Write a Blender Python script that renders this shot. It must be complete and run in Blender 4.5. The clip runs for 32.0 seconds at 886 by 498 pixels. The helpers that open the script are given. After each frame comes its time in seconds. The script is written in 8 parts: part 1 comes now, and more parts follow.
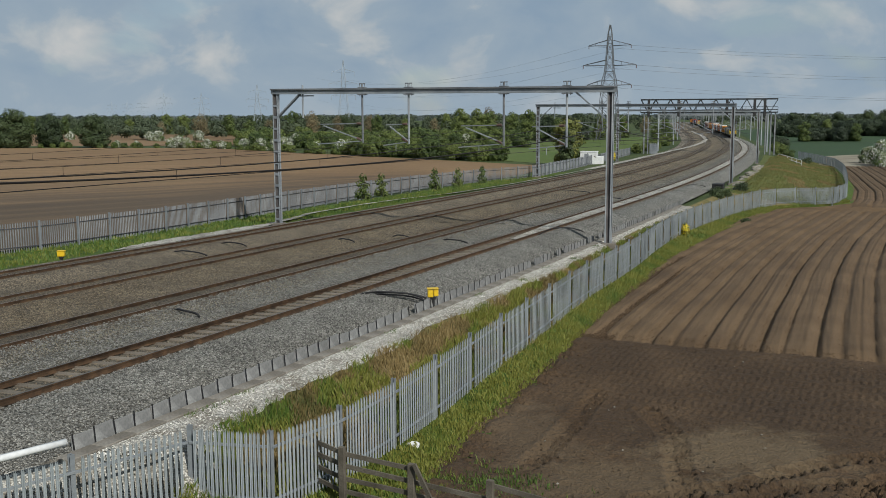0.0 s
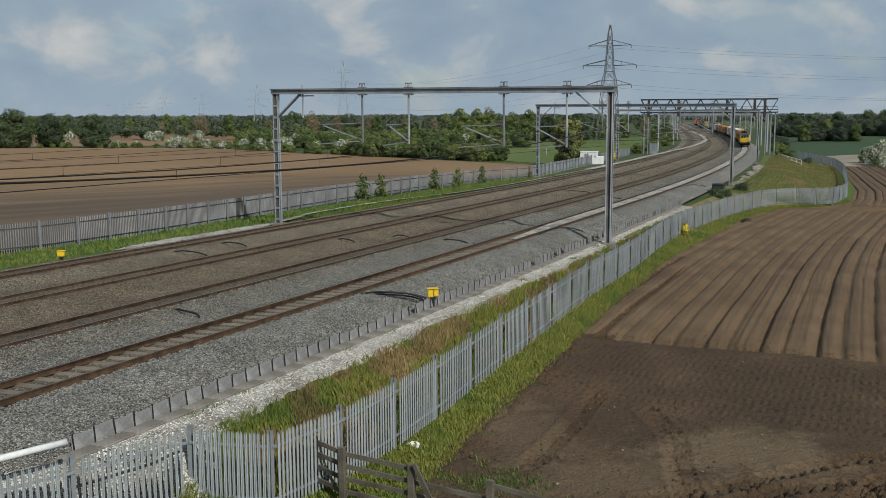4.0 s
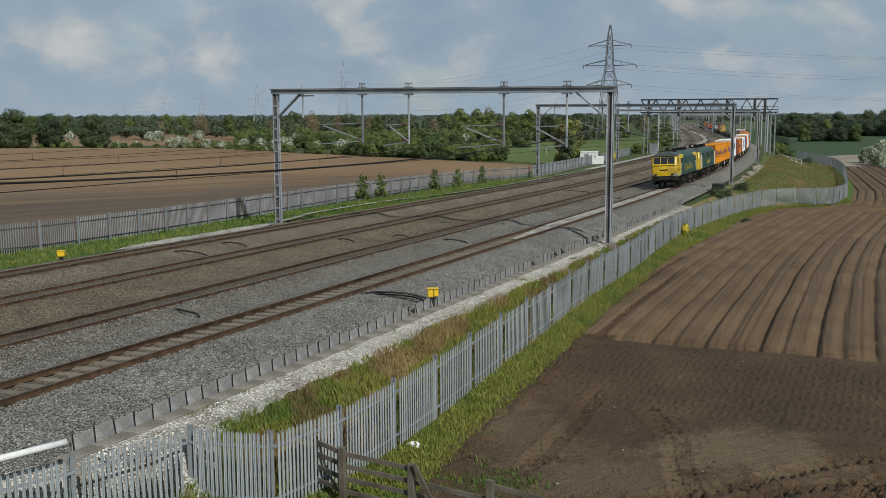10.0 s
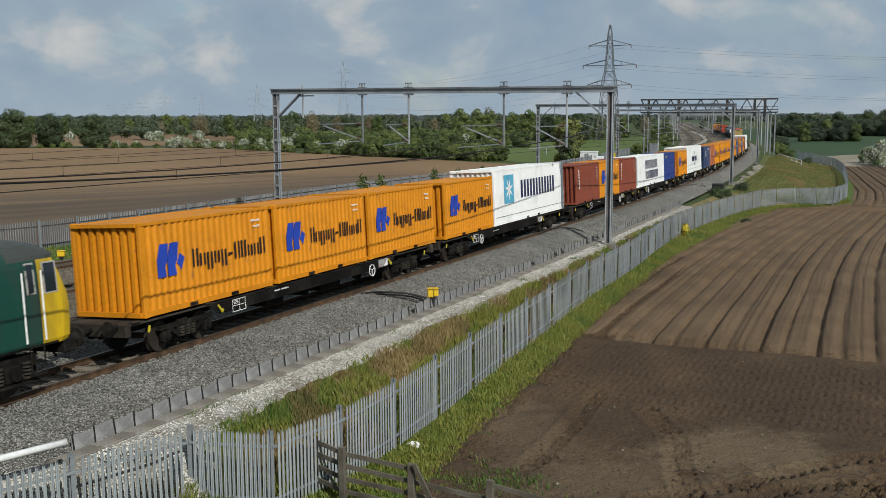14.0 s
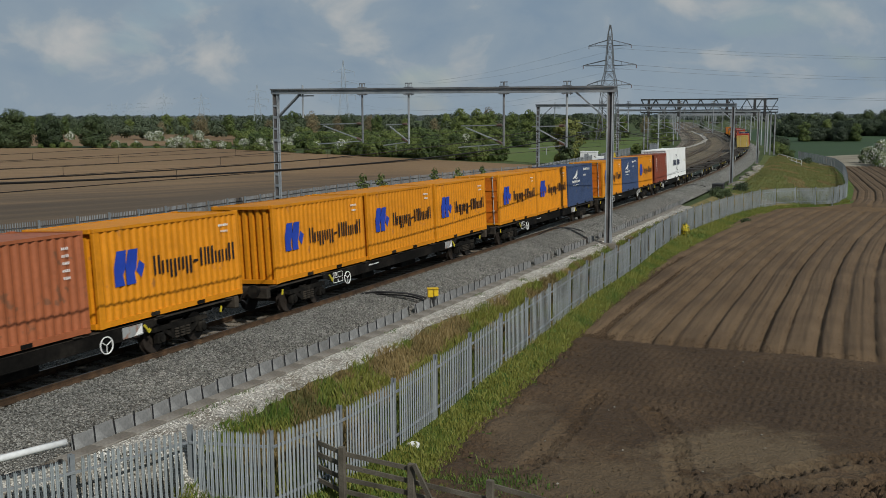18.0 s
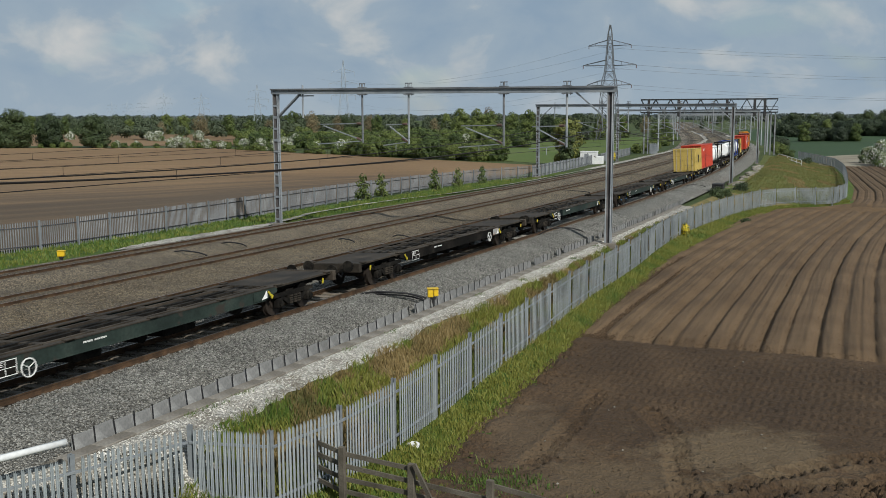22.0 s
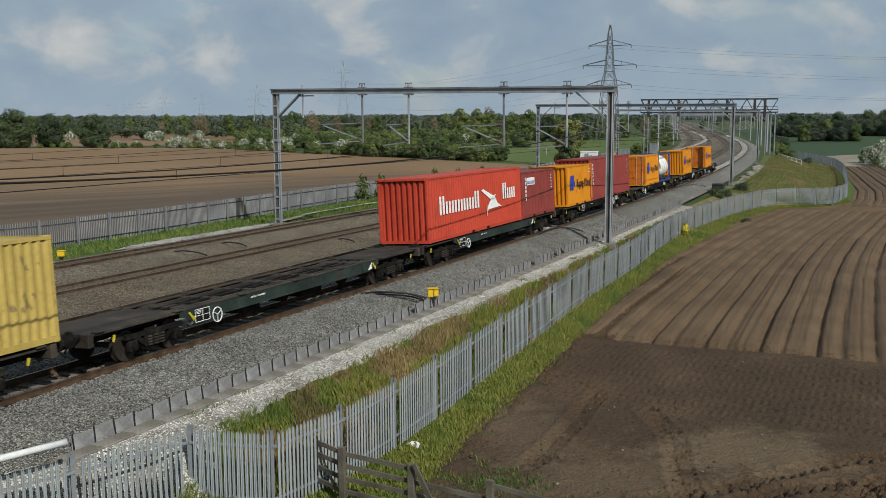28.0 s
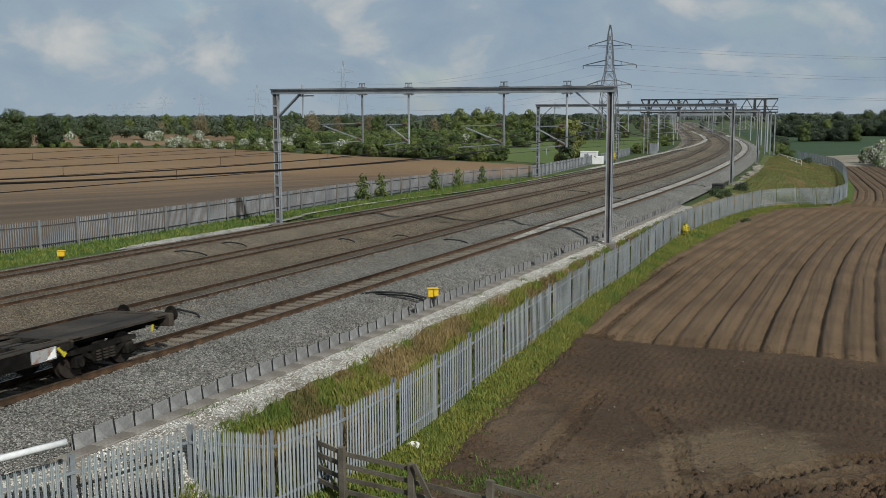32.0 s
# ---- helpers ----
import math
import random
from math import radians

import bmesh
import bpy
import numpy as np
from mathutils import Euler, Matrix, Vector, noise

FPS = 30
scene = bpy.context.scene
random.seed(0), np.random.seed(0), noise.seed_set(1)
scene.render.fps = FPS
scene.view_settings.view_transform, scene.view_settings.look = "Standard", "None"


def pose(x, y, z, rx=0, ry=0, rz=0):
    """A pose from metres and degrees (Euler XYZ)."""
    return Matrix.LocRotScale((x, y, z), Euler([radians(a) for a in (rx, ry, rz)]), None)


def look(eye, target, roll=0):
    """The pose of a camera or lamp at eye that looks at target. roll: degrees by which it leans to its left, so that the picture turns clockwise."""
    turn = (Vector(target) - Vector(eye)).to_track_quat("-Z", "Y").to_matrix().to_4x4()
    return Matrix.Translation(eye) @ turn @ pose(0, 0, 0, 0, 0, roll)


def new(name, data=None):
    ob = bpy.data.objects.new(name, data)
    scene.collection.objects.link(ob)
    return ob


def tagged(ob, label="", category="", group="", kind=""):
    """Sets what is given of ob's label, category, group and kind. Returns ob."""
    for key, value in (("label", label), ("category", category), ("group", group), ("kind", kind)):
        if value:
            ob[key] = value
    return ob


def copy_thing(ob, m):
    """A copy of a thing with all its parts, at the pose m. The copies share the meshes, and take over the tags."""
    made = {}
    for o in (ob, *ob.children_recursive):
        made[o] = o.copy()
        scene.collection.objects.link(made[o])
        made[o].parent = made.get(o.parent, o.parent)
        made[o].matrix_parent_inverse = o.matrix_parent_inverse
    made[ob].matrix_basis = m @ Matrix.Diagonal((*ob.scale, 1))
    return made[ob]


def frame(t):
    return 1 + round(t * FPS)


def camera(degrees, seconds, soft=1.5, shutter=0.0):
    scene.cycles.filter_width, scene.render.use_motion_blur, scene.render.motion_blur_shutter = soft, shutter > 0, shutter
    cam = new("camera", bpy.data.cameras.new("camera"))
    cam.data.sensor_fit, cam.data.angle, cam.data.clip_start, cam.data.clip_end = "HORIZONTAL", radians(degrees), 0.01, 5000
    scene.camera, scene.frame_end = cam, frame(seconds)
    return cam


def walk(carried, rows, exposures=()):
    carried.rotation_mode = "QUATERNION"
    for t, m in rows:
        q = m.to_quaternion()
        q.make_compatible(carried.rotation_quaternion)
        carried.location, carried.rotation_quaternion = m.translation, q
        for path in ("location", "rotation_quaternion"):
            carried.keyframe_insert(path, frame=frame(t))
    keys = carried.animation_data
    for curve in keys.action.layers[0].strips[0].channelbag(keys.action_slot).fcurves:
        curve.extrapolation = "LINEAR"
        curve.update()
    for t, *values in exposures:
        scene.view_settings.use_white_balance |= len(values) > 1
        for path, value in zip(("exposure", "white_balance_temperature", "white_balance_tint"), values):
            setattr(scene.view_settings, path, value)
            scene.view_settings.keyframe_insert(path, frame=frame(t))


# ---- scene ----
cam = camera(48.21, 32.0, soft=0.6, shutter=0.05)
EYE = pose(0, 0, 6.582, 82.326, 0, 0) @ pose(0, 0, 0, 0, 0, -0.199)
walk(cam, [(0.0, EYE), (32.0, EYE)], [(0.0, 0.0), (12.5, 0.0), (13.5, 0.05), (14.5, 0.0), (15.5, -0.14), (16.5, -0.28), (17.0, -0.33), (18.0, -0.28), (19.0, -0.12), (20.0, -0.05), (20.5, -0.09), (21.0, -0.18), (21.4, -0.10), (22.0, 0.05), (23.0, 0.08), (25.0, 0.08), (28.0, 0.0), (29.0, 0.02), (32.0, 0.0)])

# ---- daylight ----
SUN_DIR = Vector((0.47, -0.883, 0.79)).normalized()   # towards the sun
world = bpy.data.worlds.new("sky")
scene.world = world
world.use_nodes = True


def build_sky():
    nt = world.node_tree
    nt.nodes.clear()
    out = nt.nodes.new("ShaderNodeOutputWorld")
    bg = nt.nodes.new("ShaderNodeBackground")
    sky = nt.nodes.new("ShaderNodeTexSky")
    sky.sky_type, sky.sun_disc = "NISHITA", False
    sky.sun_elevation = math.asin(SUN_DIR.z)
    sky.sun_rotation = math.atan2(SUN_DIR.x, SUN_DIR.y)
    sky.air_density, sky.dust_density, sky.ozone_density = 1.0, 0.3, 2.0
    bg.inputs["Strength"].default_value = 0.063
    geo = nt.nodes.new("ShaderNodeTexCoord")
    comb = nt.nodes.new("ShaderNodeMapping")
    comb.inputs["Scale"].default_value = (1.0, 1.0, 1.7)
    comb.inputs["Location"].default_value = (3.1, 1.7, 0.4)
    nt.links.new(geo.outputs["Generated"], comb.inputs["Vector"])
    nz = nt.nodes.new("ShaderNodeTexNoise")
    nz.inputs["Scale"].default_value = 5.0
    nz.inputs["Detail"].default_value = 7.0
    nz.inputs["Roughness"].default_value = 0.5
    nt.links.new(comb.outputs[0], nz.inputs["Vector"])
    cover = nt.nodes.new("ShaderNodeValToRGB")
    cover.color_ramp.elements[0].position, cover.color_ramp.elements[0].color = 0.24, (0, 0, 0, 1)
    cover.color_ramp.elements[1].position, cover.color_ramp.elements[1].color = 0.42, (1, 1, 1, 1)
    nt.links.new(nz.outputs["Fac"], cover.inputs["Fac"])
    shade = nt.nodes.new("ShaderNodeValToRGB")
    e = shade.color_ramp.elements
    e[0].position, e[0].color = 0.34, (3.9, 5.3, 6.85, 1)
    e[1].position, e[1].color = 0.72, (9.3, 9.25, 9.0, 1)
    e.new(0.52).color = (4.75, 6.0, 7.2, 1)
    e.new(0.585).color = (6.4, 7.15, 7.7, 1)
    nz2 = nt.nodes.new("ShaderNodeTexNoise")
    nz2.inputs["Scale"].default_value = 9.0
    nz2.inputs["Detail"].default_value = 9.0
    nz2.inputs["Roughness"].default_value = 0.52
    nz2.inputs["Distortion"].default_value = 0.35
    nt.links.new(comb.outputs[0], nz2.inputs["Vector"])
    nt.links.new(nz2.outputs["Fac"], shade.inputs["Fac"])
    mix = nt.nodes.new("ShaderNodeMix")
    mix.data_type = "RGBA"
    nt.links.new(cover.outputs["Color"], mix.inputs["Factor"])
    nt.links.new(sky.outputs["Color"], mix.inputs["A"])
    low = nt.nodes.new("ShaderNodeSeparateXYZ")
    nt.links.new(geo.outputs["Generated"], low.inputs[0])
    rise = nt.nodes.new("ShaderNodeMapRange")
    rise.inputs["From Min"].default_value, rise.inputs["From Max"].default_value = 0.0, 0.055
    rise.inputs["To Min"].default_value, rise.inputs["To Max"].default_value = 0.25, 1.0
    nt.links.new(low.outputs["Z"], rise.inputs["Value"])
    haze = nt.nodes.new("ShaderNodeMix")
    haze.data_type = "RGBA"
    haze.inputs["A"].default_value = (4.9, 6.15, 7.35, 1)
    nt.links.new(rise.outputs[0], haze.inputs["Factor"])
    nt.links.new(shade.outputs["Color"], haze.inputs["B"])
    nt.links.new(haze.outputs["Result"], mix.inputs["B"])
    nt.links.new(mix.outputs["Result"], bg.inputs["Color"])
    nt.links.new(bg.outputs[0], out.inputs["Surface"])


build_sky()
sun = new("sun", bpy.data.lights.new("sun", "SUN"))
sun.data.energy, sun.data.angle, sun.data.color = 4.7, radians(0.6), (0.985, 0.97, 0.90)
sun.matrix_world = look(SUN_DIR * 100, (0, 0, 0))


# ---- materials ----
TONE = 0.765          # scale on every named colour, lowered to deepen shade beside the stronger sun


def toned(c):
    return (c[0] * TONE, c[1] * TONE, c[2] * TONE, 1)


def surf(name, cols, scale=2.0, fine=30.0, rough=0.85, metal=0.0, bump=0.3, amount=0.25, rand=0.0, spots=None, coord="Object", stretch=(1, 1, 1), depth=0.02, spec=0.3, patch=None):
    """Noise-driven paint: cols over the coarse noise, darkened and lightened by the fine one; spots: (colour, scale, threshold)."""
    m = bpy.data.materials.new(name)
    m.use_nodes = True
    nt = m.node_tree
    b = nt.nodes["Principled BSDF"]
    b.inputs["Metallic"].default_value = metal
    b.inputs["Specular IOR Level"].default_value = spec
    tc = nt.nodes.new("ShaderNodeTexCoord")
    mp = nt.nodes.new("ShaderNodeMapping")
    mp.inputs["Scale"].default_value = stretch
    nt.links.new(tc.outputs[coord], mp.inputs["Vector"])
    n1 = nt.nodes.new("ShaderNodeTexNoise")
    n1.inputs["Scale"].default_value, n1.inputs["Detail"].default_value = scale, 6.0
    nt.links.new(mp.outputs[0], n1.inputs["Vector"])
    ramp = nt.nodes.new("ShaderNodeValToRGB")
    el = ramp.color_ramp.elements
    el[0].position, el[1].position = 0.3, 0.7
    el[0].color, el[1].color = toned(cols[0]), toned(cols[-1])
    for i, c in enumerate(cols[1:-1]):
        el.new(0.3 + 0.4 * (i + 1) / (len(cols) - 1)).color = toned(c)
    nt.links.new(n1.outputs["Fac"], ramp.inputs["Fac"])
    n2 = nt.nodes.new("ShaderNodeTexNoise")
    n2.inputs["Scale"].default_value, n2.inputs["Detail"].default_value = fine, 5.0
    nt.links.new(mp.outputs[0], n2.inputs["Vector"])
    mr = nt.nodes.new("ShaderNodeMapRange")
    mr.inputs["From Min"].default_value, mr.inputs["From Max"].default_value = 0.25, 0.75
    mr.inputs["To Min"].default_value, mr.inputs["To Max"].default_value = 1 - amount, 1 + amount
    nt.links.new(n2.outputs["Fac"], mr.inputs["Value"])
    last = mr.outputs[0]
    if rand:
        oi = nt.nodes.new("ShaderNodeObjectInfo")
        r2 = nt.nodes.new("ShaderNodeMapRange")
        r2.inputs["To Min"].default_value, r2.inputs["To Max"].default_value = 1 - rand, 1 + rand
        nt.links.new(oi.outputs["Random"], r2.inputs["Value"])
        mu = nt.nodes.new("ShaderNodeMath")
        mu.operation = "MULTIPLY"
        nt.links.new(last, mu.inputs[0])
        nt.links.new(r2.outputs[0], mu.inputs[1])
        last = mu.outputs[0]
    vm = nt.nodes.new("ShaderNodeVectorMath")
    vm.operation = "SCALE"
    nt.links.new(ramp.outputs["Color"], vm.inputs[0])
    nt.links.new(last, vm.inputs["Scale"])
    colour = vm.outputs[0]
    if spots:
        n3 = nt.nodes.new("ShaderNodeTexNoise")
        n3.inputs["Scale"].default_value, n3.inputs["Detail"].default_value = spots[1], 8.0
        nt.links.new(mp.outputs[0], n3.inputs["Vector"])
        r3 = nt.nodes.new("ShaderNodeMapRange")
        r3.inputs["From Min"].default_value, r3.inputs["From Max"].default_value = spots[2], spots[2] + 0.06
        nt.links.new(n3.outputs["Fac"], r3.inputs["Value"])
        mx = nt.nodes.new("ShaderNodeMix")
        mx.data_type = "RGBA"
        mx.inputs["B"].default_value = toned(spots[0])
        nt.links.new(r3.outputs[0], mx.inputs["Factor"])
        nt.links.new(colour, mx.inputs["A"])
        colour = mx.outputs["Result"]
    for patch in patch or ():
        # a dry, paler area with a ragged rim: centre and half-axes on the ground, and its colour
        sx = nt.nodes.new("ShaderNodeMapping")
        sx.inputs["Location"].default_value = (-patch[0] / patch[2], -patch[1] / patch[3], 0)
        sx.inputs["Scale"].default_value = (1 / patch[2], 1 / patch[3], 0)
        nt.links.new(tc.outputs[coord], sx.inputs["Vector"])
        ln = nt.nodes.new("ShaderNodeVectorMath")
        ln.operation = "LENGTH"
        nt.links.new(sx.outputs[0], ln.inputs[0])
        n4 = nt.nodes.new("ShaderNodeTexNoise")
        n4.inputs["Scale"].default_value, n4.inputs["Detail"].default_value, n4.inputs["Roughness"].default_value = 1.2, 10.0, 0.66
        nt.links.new(tc.outputs[coord], n4.inputs["Vector"])
        ad = nt.nodes.new("ShaderNodeMath")
        ad.operation = "MULTIPLY_ADD"
        ad.inputs[1].default_value = 2.1
        nt.links.new(n4.outputs["Fac"], ad.inputs[0])
        nt.links.new(ln.outputs["Value"], ad.inputs[2])
        r4 = nt.nodes.new("ShaderNodeMapRange")
        r4.inputs["From Min"].default_value, r4.inputs["From Max"].default_value = 1.45, 2.0
        r4.inputs["To Min"].default_value, r4.inputs["To Max"].default_value = 0.7, 0.0
        nt.links.new(ad.outputs[0], r4.inputs["Value"])
        mx = nt.nodes.new("ShaderNodeMix")
        mx.data_type = "RGBA"
        mx.inputs["B"].default_value = toned(patch[4])
        nt.links.new(r4.outputs[0], mx.inputs["Factor"])
        nt.links.new(colour, mx.inputs["A"])
        colour = mx.outputs["Result"]
    nt.links.new(colour, b.inputs["Base Color"])
    rr = nt.nodes.new("ShaderNodeMapRange")
    rr.inputs["To Min"].default_value, rr.inputs["To Max"].default_value = max(0.04, rough - 0.12), min(1.0, rough + 0.12)
    nt.links.new(n1.outputs["Fac"], rr.inputs["Value"])
    nt.links.new(rr.outputs[0], b.inputs["Roughness"])
    if bump:
        bp = nt.nodes.new("ShaderNodeBump")
        bp.inputs["Strength"].default_value, bp.inputs["Distance"].default_value = bump, depth
        nt.links.new(n2.outputs["Fac"], bp.inputs["Height"])
        nt.links.new(bp.outputs[0], b.inputs["Normal"])
    return m


def stones(name, cols, size=0.055, band=None, bump=0.8, soil=None):
    """Loose broken stone: one colour per cell, dark gaps between; band: (axis ramp) of tints over the UV's v."""
    m = bpy.data.materials.new(name)
    m.use_nodes = True
    nt = m.node_tree
    b = nt.nodes["Principled BSDF"]
    b.inputs["Roughness"].default_value = 0.9
    tc = nt.nodes.new("ShaderNodeTexCoord")
    vo = nt.nodes.new("ShaderNodeTexVoronoi")
    vo.inputs["Scale"].default_value = 1 / size
    nt.links.new(tc.outputs["Object"], vo.inputs["Vector"])
    sp = nt.nodes.new("ShaderNodeSeparateColor")
    nt.links.new(vo.outputs["Color"], sp.inputs[0])
    ramp = nt.nodes.new("ShaderNodeValToRGB")
    el = ramp.color_ramp.elements
    el[0].color, el[1].color = toned(cols[0]), toned(cols[-1])
    for i, c in enumerate(cols[1:-1]):
        el.new((i + 1) / (len(cols) - 1)).color = toned(c)
    nt.links.new(sp.outputs[0], ramp.inputs["Fac"])
    gap = nt.nodes.new("ShaderNodeMapRange")
    gap.inputs["From Min"].default_value, gap.inputs["From Max"].default_value = 0.35, 0.75
    gap.inputs["To Min"].default_value, gap.inputs["To Max"].default_value = 1.08, 0.35
    nt.links.new(vo.outputs["Distance"], gap.inputs["Value"])
    nz = nt.nodes.new("ShaderNodeTexNoise")
    nz.inputs["Scale"].default_value, nz.inputs["Detail"].default_value = 0.45, 7.0
    nt.links.new(tc.outputs["Object"], nz.inputs["Vector"])
    big = nt.nodes.new("ShaderNodeMapRange")
    big.inputs["From Min"].default_value, big.inputs["From Max"].default_value = 0.3, 0.7
    big.inputs["To Min"].default_value, big.inputs["To Max"].default_value = 0.75, 1.22
    nt.links.new(nz.outputs["Fac"], big.inputs["Value"])
    mu = nt.nodes.new("ShaderNodeMath")
    mu.operation = "MULTIPLY"
    nt.links.new(gap.outputs[0], mu.inputs[0])
    nt.links.new(big.outputs[0], mu.inputs[1])
    vm = nt.nodes.new("ShaderNodeVectorMath")
    vm.operation = "SCALE"
    nt.links.new(ramp.outputs["Color"], vm.inputs[0])
    nt.links.new(mu.outputs[0], vm.inputs["Scale"])
    colour = vm.outputs[0]
    if soil:
        # trodden earth showing between the stones
        n3 = nt.nodes.new("ShaderNodeTexNoise")
        n3.inputs["Scale"].default_value, n3.inputs["Detail"].default_value = 1.1, 8.0
        nt.links.new(tc.outputs["Object"], n3.inputs["Vector"])
        r3 = nt.nodes.new("ShaderNodeMapRange")
        r3.inputs["From Min"].default_value, r3.inputs["From Max"].default_value = 0.50, 0.66
        r3.inputs["To Max"].default_value = 0.8
        nt.links.new(n3.outputs["Fac"], r3.inputs["Value"])
        mx = nt.nodes.new("ShaderNodeMix")
        mx.data_type = "RGBA"
        mx.inputs["B"].default_value = toned(soil)
        nt.links.new(r3.outputs[0], mx.inputs["Factor"])
        nt.links.new(colour, mx.inputs["A"])
        colour = mx.outputs["Result"]
    if band:
        uv = nt.nodes.new("ShaderNodeUVMap")
        s2 = nt.nodes.new("ShaderNodeSeparateXYZ")
        nt.links.new(uv.outputs[0], s2.inputs[0])
        wob = nt.nodes.new("ShaderNodeMath")
        wob.operation = "MULTIPLY_ADD"
        wob.inputs[1].default_value = 0.05
        nt.links.new(nz.outputs["Fac"], wob.inputs[0])
        nt.links.new(s2.outputs["Y"], wob.inputs[2])
        r2 = nt.nodes.new("ShaderNodeValToRGB")
        e2 = r2.color_ramp.elements
        e2[0].position, e2[0].color = band[0][0], (*band[0][1], 1)
        e2[1].position, e2[1].color = band[-1][0], (*band[-1][1], 1)
        for pos, c in band[1:-1]:
            e2.new(pos).color = (*c, 1)
        nt.links.new(wob.outputs[0], r2.inputs["Fac"])
        vv = nt.nodes.new("ShaderNodeVectorMath")
        vv.operation = "MULTIPLY"
        nt.links.new(colour, vv.inputs[0])
        nt.links.new(r2.outputs["Color"], vv.inputs[1])
        colour = vv.outputs[0]
    nt.links.new(colour, b.inputs["Base Color"])
    bp = nt.nodes.new("ShaderNodeBump")
    bp.inputs["Strength"].default_value, bp.inputs["Distance"].default_value = bump, 0.06
    bp.invert = True
    nt.links.new(vo.outputs["Distance"], bp.inputs["Height"])
    nt.links.new(bp.outputs[0], b.inputs["Normal"])
    return m


def paint(name, col, rough=0.5, metal=0.0, dirt=(0.10, 0.085, 0.07), wear=0.62, amount=0.12, rand=0.0, bump=0.05):
    """Painted or bare metal with grime blotches and streaks."""
    return surf(name, [tuple(c * 0.86 for c in col), col, tuple(min(1, c * 1.08) for c in col)], 0.9, 9.0, rough, metal, bump, amount, rand, (dirt, 3.0, wear))


# ---- the line of the railway: distance s along it, lat to its right ----
K_AT = (-40, 30, 100, 180, 260, 340, 440, 600, 800)
K_OF = (-0.00031, -0.00061, -0.00049, -0.00045, -0.00073, -0.00037, -0.00008, 0.00002, 0.00002)
Z_OF = (1.64147, 1.07524, 0.22943, -0.35629, -0.71789, -0.83718, -0.72393, -0.37066, 0.05984)
S_LINE = np.arange(-700.0, 1500.1, 1.0)


def lay_line():
    k = np.interp(S_LINE, K_AT, K_OF)
    i0 = int(np.argmin(abs(S_LINE)))
    a = np.concatenate([[0], np.cumsum((k[1:] + k[:-1]) / 2)])
    a = a - a[i0] + 0.42471
    dx, dy = np.sin(a), np.cos(a)
    x = np.concatenate([[0], np.cumsum((dx[1:] + dx[:-1]) / 2)])
    y = np.concatenate([[0], np.cumsum((dy[1:] + dy[:-1]) / 2)])
    z = np.interp(S_LINE, K_AT, Z_OF)
    w = np.ones(41) / 41
    z = np.convolve(np.pad(z, 20, mode="edge"), w, "valid")
    return x - x[i0] - 7.55793, y - y[i0] + 30.0, z - z[i0], a


LX, LY, LZ, LA = lay_line()
CANT = -0.0527


def line_at(s):
    return (float(np.interp(s, S_LINE, LX)), float(np.interp(s, S_LINE, LY)), float(np.interp(s, S_LINE, LZ)), float(np.interp(s, S_LINE, LA)))


def on(s, lat, dz=0.0):
    """The point lat metres right of the near line's middle and dz above its rails."""
    x, y, z, a = line_at(s)
    return Vector((x + lat * math.cos(a), y - lat * math.sin(a), z + dz))


def canted(s, lat0, lat, dz):
    """A point of the track whose middle is at lat0, in its tilted plane."""
    return on(s, lat0 + lat * math.cos(CANT) + dz * math.sin(CANT), dz * math.cos(CANT) - lat * math.sin(CANT))


def track_pose(s, lat0=0.0, dz=0.0):
    """x across to the right, y along the line away from the camera, z up off the tilted rails."""
    x, y, z, a = line_at(s)
    p = canted(s, lat0, 0, dz)
    slope = math.atan((line_at(s + 4)[2] - line_at(s - 4)[2]) / 8)
    return Matrix.Translation(p) @ Matrix.Rotation(-a, 4, "Z") @ Matrix.Rotation(slope, 4, "X") @ Matrix.Rotation(-CANT * -1, 4, "Y")


def nearest(x, y):
    d = (LX - x) ** 2 + (LY - y) ** 2
    i = int(np.argmin(d))
    return float(S_LINE[i]), float((x - LX[i]) * math.cos(LA[i]) - (y - LY[i]) * math.sin(LA[i]))


# ---- mesh helpers ----
def link_mesh(name, verts, faces, mat, parent=None, smooth=False):
    me = bpy.data.meshes.new(name)
    me.from_pydata([tuple(v) for v in verts], [], faces)
    if mat:
        me.materials.append(mat)
    if smooth:
        for p in me.polygons:
            p.use_smooth = True
    ob = new(name, me)
    if parent:
        ob.parent = parent
    return ob


def part(name, bm, mat, parent, label="", smooth=False):
    me = bpy.data.meshes.new(name)
    bm.to_mesh(me)
    bm.free()
    mats = mat if isinstance(mat, (list, tuple)) else [mat]
    for x in mats:
        me.materials.append(x)
    if smooth:
        for p in me.polygons:
            p.use_smooth = True
    ob = new(name, me)
    ob.parent = parent
    return tagged(ob, label) if label else ob


def again(ob, m, parent=None):
    """Another piece on the same mesh."""
    c = new(ob.name.split(".")[0], ob.data)
    c.parent = parent or ob.parent
    c.matrix_basis = m
    if "label" in ob:
        c["label"] = ob["label"]
    return c


def box(bm, x0, x1, y0, y1, z0, z1, bevel=0.0, m=None):
    made = bmesh.ops.create_cube(bm, size=1.0)["verts"]
    for v in made:
        v.co = Vector(((x0 + x1) / 2 + v.co.x * (x1 - x0), (y0 + y1) / 2 + v.co.y * (y1 - y0), (z0 + z1) / 2 + v.co.z * (z1 - z0)))
        if m:
            v.co = m @ v.co
    if bevel:
        es = list({e for v in made for e in v.link_edges})
        bmesh.ops.bevel(bm, geom=es, offset=bevel, segments=1, affect="EDGES", profile=0.5)
    return bm


